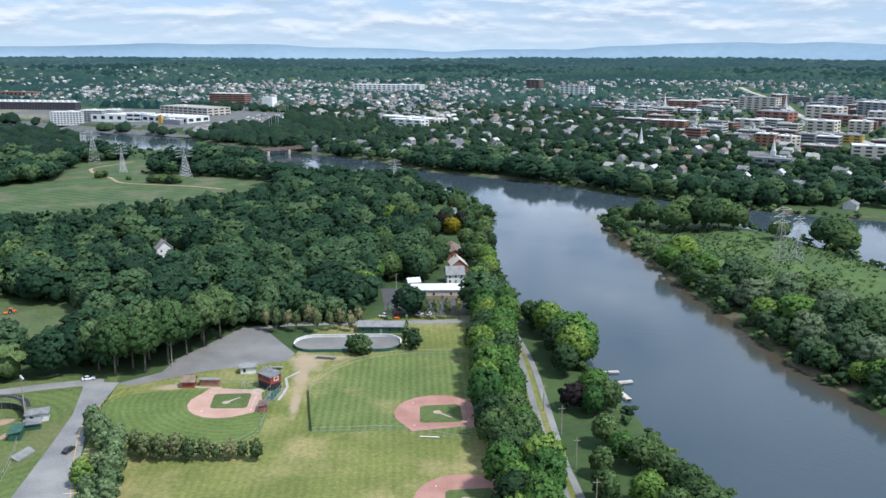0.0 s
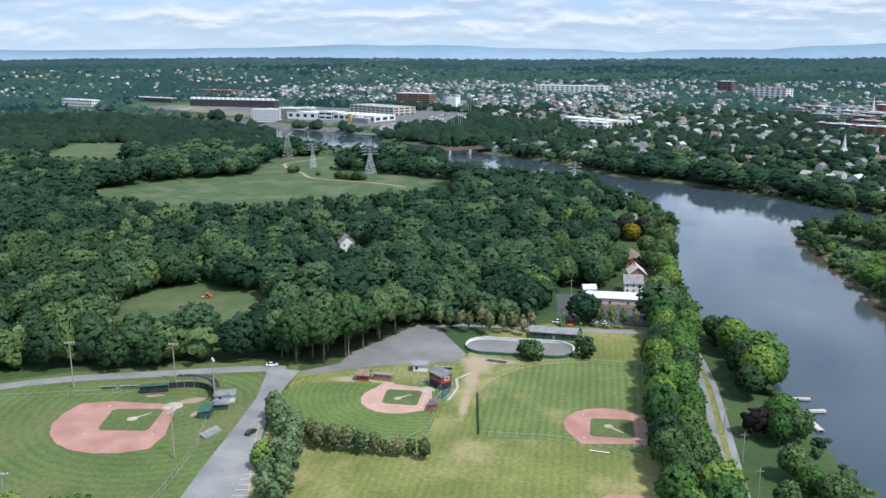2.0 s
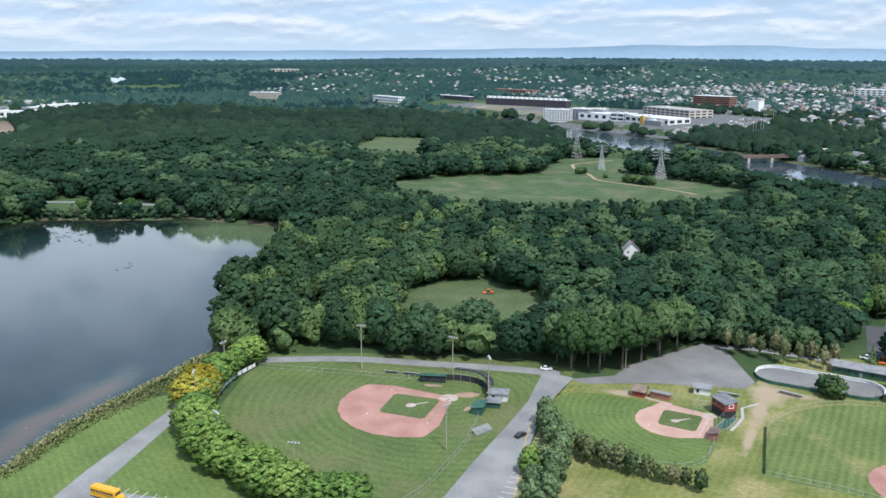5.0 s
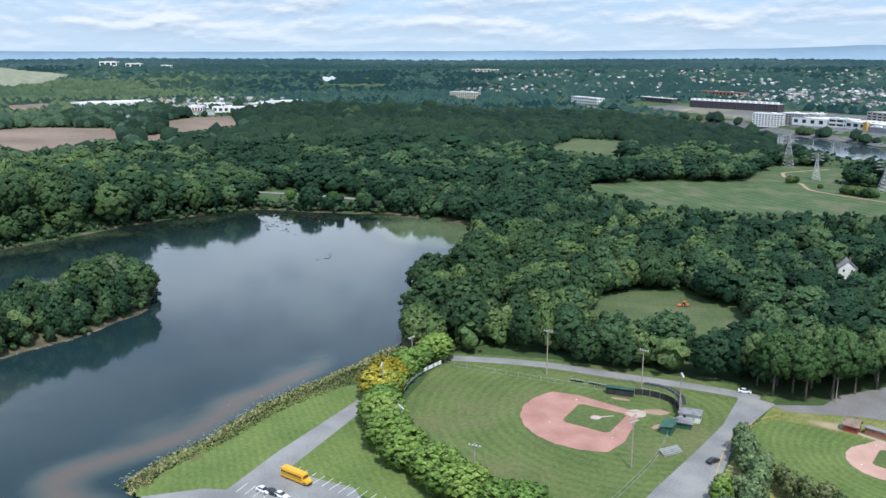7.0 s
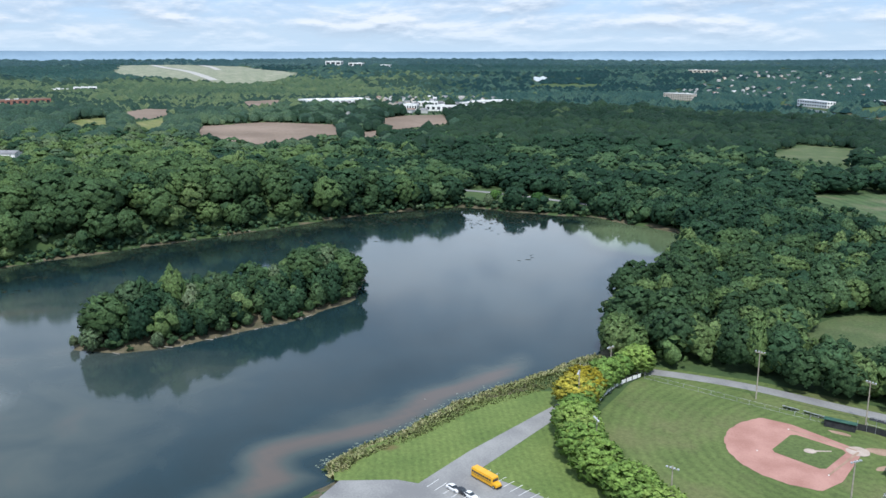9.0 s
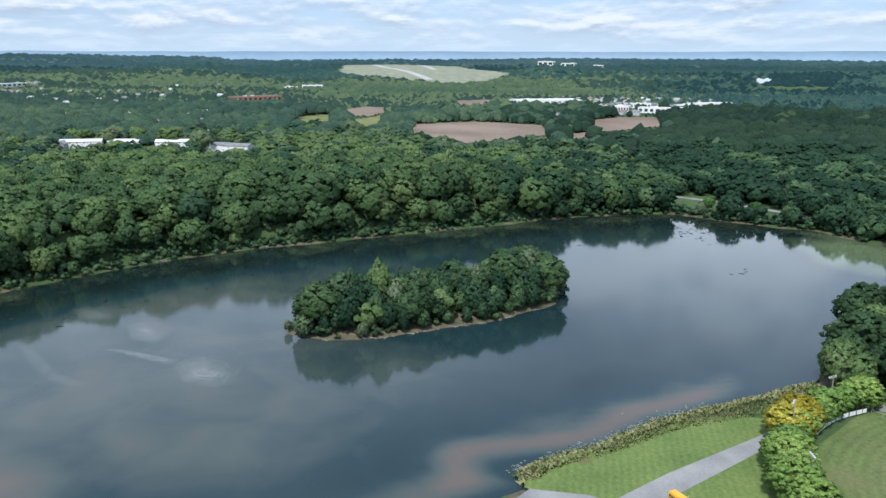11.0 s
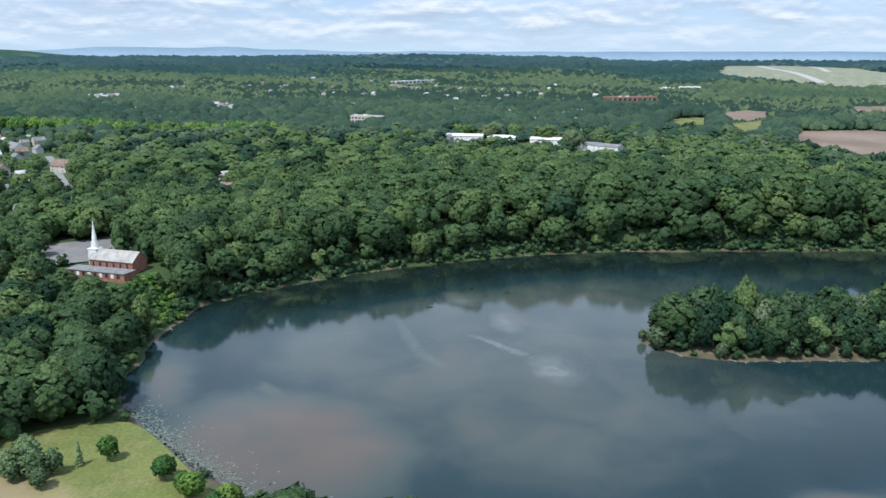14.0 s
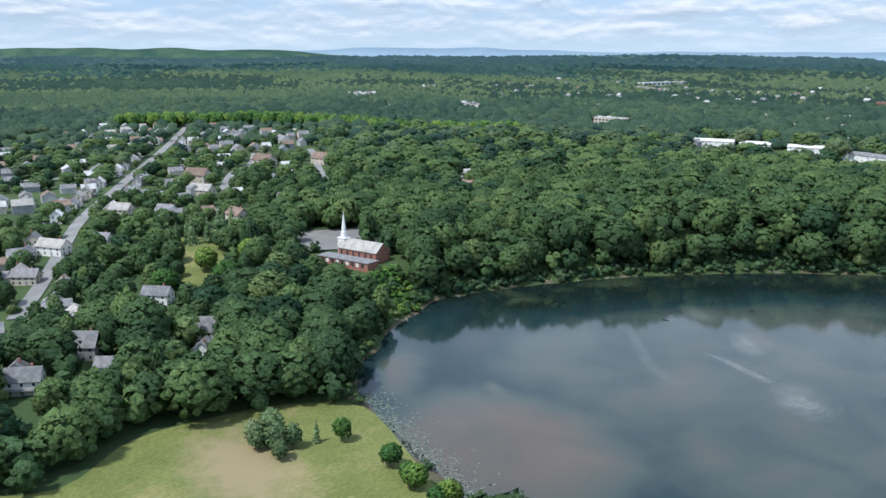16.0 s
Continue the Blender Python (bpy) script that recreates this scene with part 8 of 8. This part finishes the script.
def pickup(x, y, turn, paint, label, z=0.1):
    root = thing("pickup_truck", pose(x, y, z, 0, 0, turn), label, "truck")
    loft([(-2.7, 0.92, 0.45, 1.0), (-2.6, 0.95, 0.4, 1.05), (0.9, 0.95, 0.35, 1.05), (2.3, 0.93, 0.4, 1.0), (2.65, 0.85, 0.45, 0.85)], paint, "body", root)
    loft([(-0.8, 0.8, 1.0, 1.75), (0.3, 0.8, 1.0, 1.78), (1.15, 0.78, 1.0, 1.06)], GLASS, "cab", root)
    box_part("cab_roof", root, (-0.25, 0, 1.79), (1.05, 1.4, 0.06), paint, bevel=0.02)
    box_part("bed_floor", root, (-1.75, 0, 1.08), (1.6, 1.5, 0.05), RUBBER)
    wheels(root, (-1.6, 1.7), 0.85, 0.4)


def bus(x, y, turn):
    root = thing("school_bus", pose(x, y, 0.1, 0, 0, turn), "yellow school bus parked on the lot", "bus")
    loft([(-5.2, 1.15, 0.6, 2.95), (-5.1, 1.22, 0.5, 3.05), (3.3, 1.22, 0.5, 3.05), (3.5, 1.15, 0.5, 2.9)], YELLOW, "body", root)
    loft([(3.4, 1.05, 0.5, 1.7), (4.6, 1.0, 0.5, 1.6), (5.1, 0.85, 0.55, 1.3)], YELLOW, "bonnet", root)
    for s in (-1, 1):
        for i in range(9):
            box_part("window", root, (-4.5 + i * 0.88, s * 1.2, 2.15), (0.68, 0.1, 0.62), GLASS)
        box_part("black_band", root, (-0.9, s * 1.22, 1.45), (8.2, 0.05, 0.10), RUBBER)
    box_part("windscreen", root, (3.46, 0, 2.15), (0.14, 1.9, 0.8), GLASS)
    box_part("bumper", root, (5.15, 0, 0.6), (0.2, 2.1, 0.3), RUBBER)
    wheels(root, (-3.1, 3.9), 1.05, 0.48)


bus(-188.5, 140.5, 8)
car(-111, 232, 75, CAR_BLACK, "black car on the park lane")
car(-187, 131.5, 10, CAR_BLACK, "black car parked on the bus lot"), car(-189.8, 130.4, 10, CAR_WHITE, "white car parked beside the bus lot"), car(-184.2, 132.2, 10, CAR_WHITE, "white car parked on the lot")
car(-128, 288.3, 22, CAR_WHITE, "white car driving on the park road")
pickup(-26, 363.5, 5, CAR_WHITE, "white pickup beside the shed")
car(-6, 366.5, 80, CAR_WHITE, "pale car on the dark lot"), car(-10.5, 366, 60, CAR_WHITE, "white car on the dark lot"), car(-20, 395, 90, CAR_BLACK, "dark car beside the van")
box = thing("van", pose(-17, 392, 0.1, 0, 0, 90), "white box van beside the hall", "van")
loft([(-2.6, 1.0, 0.5, 2.7), (1.2, 1.0, 0.5, 2.7)], CAR_WHITE, "box", box), loft([(1.25, 0.95, 0.45, 2.1), (2.2, 0.95, 0.45, 1.9), (2.9, 0.85, 0.5, 1.1)], CAR_WHITE, "cab", box), wheels(box, (-1.6, 2.0), 0.9, 0.42)


def tractor(x, y, turn, label="orange tractor with a mower on the clearing"):
    root = thing("tractor", pose(x, y, 0.05, 0, 0, turn), label, "tractor")
    loft([(0.1, 0.45, 0.7, 1.5), (1.6, 0.42, 0.7, 1.4), (1.9, 0.38, 0.75, 1.25)], ORANGE, "bonnet", root)
    box_part("seat", root, (-0.5, 0, 1.3), (0.5, 0.5, 0.5), RUBBER, bevel=0.05)
    bar_part("roll_bar", root, [((-0.9, -0.6, 1), (-0.9, -0.6, 2.4)), ((-0.9, 0.6, 1), (-0.9, 0.6, 2.4)), ((-0.9, -0.6, 2.4), (-0.9, 0.6, 2.4))], RUBBER, 0.1)
    box_part("canopy", root, (-0.4, 0, 2.45), (1.6, 1.4, 0.1), ORANGE, bevel=0.03)
    box_part("mower_deck", root, (-2.6, 0, 0.5), (1.8, 2.6, 0.35), ORANGE, bevel=0.05)
    wheels(root, (-0.7,), 0.8, 0.75), wheels(root, (1.5,), 0.6, 0.42)


tractor(-195, 368, 20)
tractor(-20.5, 363.5, 90, "small orange tractor beside the lot")
for x, y, t in ((-4, 241.5, -4),):
    b = thing("bench", pose(x, y, 0, 0, 0, t), "long white bench beside the field", "bench")
    box_part("seat", b, (0, 0, 0.45), (6, 0.4, 0.08), WHITE)
    for k in (-2.5, 0, 2.5):
        box_part("leg", b, (k, 0, 0.2), (0.12, 0.36, 0.42), STEEL)

# painted bays of the lots
bm = bmesh.new()
for i in range(12):
    add_box(bm, (-193.5 + i * 3.0, 143.2 + i * 0.6, 0.085), (0.14, 5.2, 0.01), radians(12))
for i in range(9):
    add_box(bm, (-196 + i * 2.8, 127.5 + i * 0.9, 0.085), (0.14, 5.0, 0.01), radians(20))
for i in range(16):
    add_box(bm, (-97.5 + 0.0 * i - i * 0.55, 196 + i * 2.9, 0.085), (4.6, 0.13, 0.01), radians(12))
ob = part("bay_lines", bm, WHITE)
tagged(ob, "white painted parking bay lines", "road marking", kind="structure")

# ---- shore growth ----
rng = np.random.default_rng(50)
n = 5200
seg = np.array(chain([(-221, 108), (-227, 121), (-231, 139), (-240, 164), (-243, 190), (-248, 216), (-249, 234)], 1.0))
i = rng.integers(0, len(seg), n)
x, y = seg[i, 0] + rng.uniform(-2, 14, n) * (0.4 + 0.6 * (i / len(seg))), seg[i, 1] + rng.uniform(-2, 2, n)
ok = wet(x, y) < 1.2
x, y = x[ok], y[ok]
blade = sprays(np.random.default_rng(51), np.random.default_rng(52).normal(0, 0.22, (7, 3)) * (1, 1, 0.6) + (0, 0, 0.5), np.random.default_rng(53).normal(size=(7, 3)) * (1, 1, 0.2), 0.42)
tall = np.clip((wet(x, y) + 9) / 9, 0.1, 1)
grow("reeds", x, y, land(x, y) - 0.1, rng.uniform(0.5, 1.7, len(x)) * (0.35 + 0.75 * tall) * (0.9 + 0.4 * rumple(x, y, 7, 2)), rng.uniform(0.8, 1.4, len(x)), [(*blade, np.tile((0.0, 0.0, 1.0), (len(blade[0]), 1)) + blade[0] * (0.6, 0.6, 0))], REED, rng, "tan and green reeds along the pond shore", np.clip(0.25 + 0.6 * tall + rng.uniform(-0.2, 0.2, len(x)), 0, 0.99), "reeds")
x, y, rng = scatter(120, 262, 250, 580, 2.6, 63)
ok = (sdist(PENINSULA_MEADOW, x, y) > -6) & (wet(x, y) < -1) & (rng.uniform(0, 1, len(x)) < 0.45 + 0.45 * rumple(x, y, 17, 6))
x, y = x[ok], y[ok]
grow("marsh_tussocks", x, y, land(x, y) - 0.05, rng.uniform(0.5, 1.5, len(x)), rng.uniform(1.2, 2.2, len(x)), [(*blade, np.tile((0.0, 0.0, 1.0), (len(blade[0]), 1)) + blade[0] * (0.6, 0.6, 0))], LEAF, rng, "tall rank marsh grass on the peninsula", None, "marsh grass")
# brush along all nearer shores
x, y, rng = scatter(-620, 300, -190, 760, 5.4, 54)
w = wet(x, y)
ok = (w < -1.0) & (w > -6.5) & (x > -385) & in_view(x, y, 10) & ~((x > -262) & (x < -190) & (y > 60) & (y < 245)) & (rng.uniform(0, 1, len(x)) < 0.75)
ok &= (sdist(LAWN_16, x, y) < -2)
x, y = x[ok], y[ok]
grow("shore_brush", x, y, land(x, y) - 0.2, rng.uniform(1.8, 5.0, len(x)), rng.uniform(1.1, 1.8, len(x)), LOW_SHAPES, LEAF, rng, "low green brush along the shores", None, "brush")
x, y, rng = scatter(-620, -385, -150, 440, 4.0, 64)
w = wet(x, y)
ok = (w < -0.5) & (w > -17) & clear_of_homes(x, y) & (rng.uniform(0, 1, len(x)) < 0.9)
x, y = x[ok], y[ok]
hue = rng.uniform(0, 1, len(x))
for sel, mat in ((hue < 0.75, LEAF_DARKENED), (hue >= 0.75, LEAF_SILVER)):
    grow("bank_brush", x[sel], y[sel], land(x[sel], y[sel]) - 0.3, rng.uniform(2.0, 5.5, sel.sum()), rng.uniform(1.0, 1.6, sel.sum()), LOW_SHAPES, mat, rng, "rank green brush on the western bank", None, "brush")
x, y, rng = scatter(-410, -345, -206, -135, 3.4, 57)
ok = (sdist(CHURCH_SLOPE, x, y) > 0) & (wet(x, y) < -2) & clear_of_homes(x, y)
x, y = x[ok], y[ok]
grow("slope_vines", x, y, land(x, y) - 0.3, rng.uniform(1.6, 3.2, len(x)), rng.uniform(1.4, 2.0, len(x)), LOW_SHAPES, LEAF_BRIGHT, rng, "bright green vines over the slope below the church", None, "vines")
# dark weed under the wooded western shore, also standing in for the trees' dark reflection
rng = np.random.default_rng(58)
n = 30000
x, y = rng.uniform(-580, -380, n), rng.uniform(-140, 445, n)
d = sdist(POND_SHORE, x, y)
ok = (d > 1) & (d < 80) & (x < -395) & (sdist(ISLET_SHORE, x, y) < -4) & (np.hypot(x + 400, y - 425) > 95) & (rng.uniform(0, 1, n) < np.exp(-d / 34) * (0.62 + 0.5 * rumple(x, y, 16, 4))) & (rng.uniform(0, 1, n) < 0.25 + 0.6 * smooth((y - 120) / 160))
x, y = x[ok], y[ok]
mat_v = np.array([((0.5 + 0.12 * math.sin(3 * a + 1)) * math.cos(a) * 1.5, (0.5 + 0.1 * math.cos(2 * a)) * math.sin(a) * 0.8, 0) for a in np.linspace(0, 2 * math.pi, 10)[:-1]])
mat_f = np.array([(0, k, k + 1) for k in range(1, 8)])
grow("pond_weed", x, y, WATER_Z + rng.uniform(0.010, 0.03, len(x)), rng.uniform(0.8, 2.6, len(x)), np.ones(len(x)), [(mat_v, mat_f)], WEED_REFLECTION, rng, "dark mats for weed and tree reflection on western water", None, "water plants")
# lily pads and weed near the shore
rng = np.random.default_rng(55)
pad_v = np.array([(0.5 * math.cos(a), 0.5 * math.sin(a), 0) for a in np.linspace(0, 2 * math.pi, 7)[:-1]])
pad_f = np.array([(0, 1, 2), (0, 2, 3), (0, 3, 4), (0, 4, 5)])
seg = np.array(chain([(-224, 106), (-229, 121), (-234, 139), (-243, 164), (-247, 190)], 1.0))
seg2 = np.array(chain([(-222, -62), (-237, -80), (-256, -103), (-277, -124)], 1.0))
i, j = rng.integers(0, len(seg), 260), rng.integers(0, len(seg2), 2600)
x = np.concatenate([seg[i, 0] - rng.exponential(0.9, 260), seg2[j, 0] - rng.exponential(2.2, 2600)])
y = np.concatenate([seg[i, 1] + rng.uniform(-1, 1, 260), seg2[j, 1] + rng.exponential(3.5, 2600)])
ok = wet(x, y) > 0.3
x, y = x[ok], y[ok]
grow("lily_pads", x, y, np.full(len(x), WATER_Z + 0.02), rng.uniform(0.35, 0.9, len(x)), np.ones(len(x)), [(pad_v, pad_f)], LILY, rng, "floating lily pads near the shore, pale with painted sky sheen", None, "water plants")
# pale films drawn out over the water by the aerators
def drifting_film(points, widths, strength, label, rings=False):
    """A thin film on the water along a line, or in rings round one point."""
    V, F, A = [], [], []
    if rings:
        (cx, cy), (ra, rb) = points, widths
        for i in range(19):
            for j in range(48):
                u, a = i / 18, j * math.tau / 48
                k = u * (1 + 0.16 * math.sin(2 * a + 0.8) + 0.07 * math.sin(5 * a))
                V.append((cx + ra * k * math.cos(a), cy + rb * k * math.sin(a), WATER_Z + 0.012))
                A.append(strength * (1 - u) ** 0.8 * (0.45 + 0.55 * math.cos(u * 17 + a * 1.0) ** 2) * (0.65 + 0.35 * math.sin(a + 2.4)))
                if i:
                    b, c = i * 48 + j, i * 48 + (j + 1) % 48
                    F.append((b, c, c - 48, b - 48))
    else:
        line = np.array(chain(points, 1.0))
        side = np.gradient(line, axis=0)
        side = np.stack([-side[:, 1], side[:, 0]], -1) / np.linalg.norm(side, axis=1)[:, None]
        for i, (q, d) in enumerate(zip(line, side)):
            u = i / (len(line) - 1)
            w = widths[0] + (widths[1] - widths[0]) * u
            for j in range(9):
                e = j / 4 - 1
                V.append((*(q + d * e * w), WATER_Z + 0.016))
                A.append(strength * (1 - e * e) ** 1.5 * math.sin(math.pi * u) ** 0.5)
                if i and j:
                    b = i * 9 + j
                    F.append((b, b - 1, b - 10, b - 9))
    me = bpy.data.meshes.new("water_film")
    me.from_pydata(V, [], F)
    me.attributes.new("cover", "FLOAT", "POINT").data.foreach_set("value", A)
    me.materials.append(WATER_FILM)
    ob = new("water_film", me)
    tagged(ob, label, "surface film", kind="structure")


WATER_FILM = bpy.data.materials.new("pale_water_film")
WATER_FILM.use_nodes = True
nt = WATER_FILM.node_tree
b = nt.nodes["Principled BSDF"]
b.inputs["Base Color"].default_value, b.inputs["Roughness"].default_value = (0.44, 0.47, 0.46, 1), 0.5
at, nz, mul, clear, mix = (nt.nodes.new(k) for k in ("ShaderNodeAttribute", "ShaderNodeTexNoise", "ShaderNodeMath", "ShaderNodeBsdfTransparent", "ShaderNodeMixShader"))
at.attribute_name, mul.operation = "cover", "MULTIPLY"
nz.inputs["Scale"].default_value, nz.inputs["Detail"].default_value = 0.25, 6.0
geo = nt.nodes.new("ShaderNodeNewGeometry")
wear = nt.nodes.new("ShaderNodeMapRange")
wear.inputs[1].default_value, wear.inputs[2].default_value, wear.inputs[3].default_value = 0.3, 0.7, 0.35
nt.links.new(geo.outputs["Position"], nz.inputs["Vector"])
nt.links.new(nz.outputs["Fac"], wear.inputs[0])
nt.links.new(at.outputs["Fac"], mul.inputs[0])
nt.links.new(wear.outputs[0], mul.inputs[1])
nt.links.new(mul.outputs[0], mix.inputs[0])
nt.links.new(clear.outputs[0], mix.inputs[1])
nt.links.new(b.outputs[0], mix.inputs[2])
nt.links.new(mix.outputs[0], nt.nodes["Material Output"].inputs["Surface"])
drifting_film((-392, 4), (17, 11), 0.62, "pale rings of foam round a pond aerator", True)
drifting_film((-335, 26), (17, 14), 0.55, "pale rings of foam round a pond aerator", True)
drifting_film((-424, -18), (12, 13), 0.34, "thin pale film spread on still water", True)
drifting_film([(-372, -13), (-365, -4), (-356, 5), (-347, 14)], (2.0, 4.0), 0.30, "pale streak of foam on still water")
drifting_film([(-398, -47), (-380, -43), (-362, -36), (-345, -29), (-331, -17)], (3.0, 5.0), 0.11, "pale streak of foam on still water")
# bleached logs and branches on the muddy rims
rng = np.random.default_rng(61)
log_v = np.concatenate([np.stack([np.full(5, u), 0.045 * k * np.cos(np.linspace(0, 2 * math.pi, 6)[:-1]), 0.045 * k * np.sin(np.linspace(0, 2 * math.pi, 6)[:-1]) + lift], -1) for u, k, lift in ((-0.5, 1.2, 0.02), (0.0, 1.0, 0.06), (0.5, 0.45, 0.17))])
log_f = np.array([q for r in (0, 5) for k in range(5) for q in ((r + k, r + (k + 1) % 5, r + 5 + (k + 1) % 5), (r + k, r + 5 + (k + 1) % 5, r + 5 + k))])
rim = np.array(chain(ISLET_SHORE, 1.0, True))
bank = np.array(chain([(-560, 226), (-549, 146), (-536, 50), (-511, -12), (-485, -58), (-436, -116), (-401, -141), (-352, -142)], 1.0))
i, j = rng.integers(0, len(rim), 90), rng.integers(0, len(bank), 150)
x = np.concatenate([rim[i, 0] + rng.normal(0, 0.8, 90), bank[j, 0] + rng.normal(0, 1.6, 150)])
y = np.concatenate([rim[i, 1] + rng.normal(0, 0.8, 90), bank[j, 1] + rng.normal(0, 1.6, 150)])
ok = wet(x, y) < 0.5
x, y = x[ok], y[ok]
grow("driftwood", x, y, np.maximum(land(x, y), WATER_Z) + 0.05, rng.uniform(1.0, 3.8, len(x)), np.ones(len(x)), [(log_v, log_f)], DEADWOOD, rng, "bleached driftwood along the pond rim", None, "driftwood")
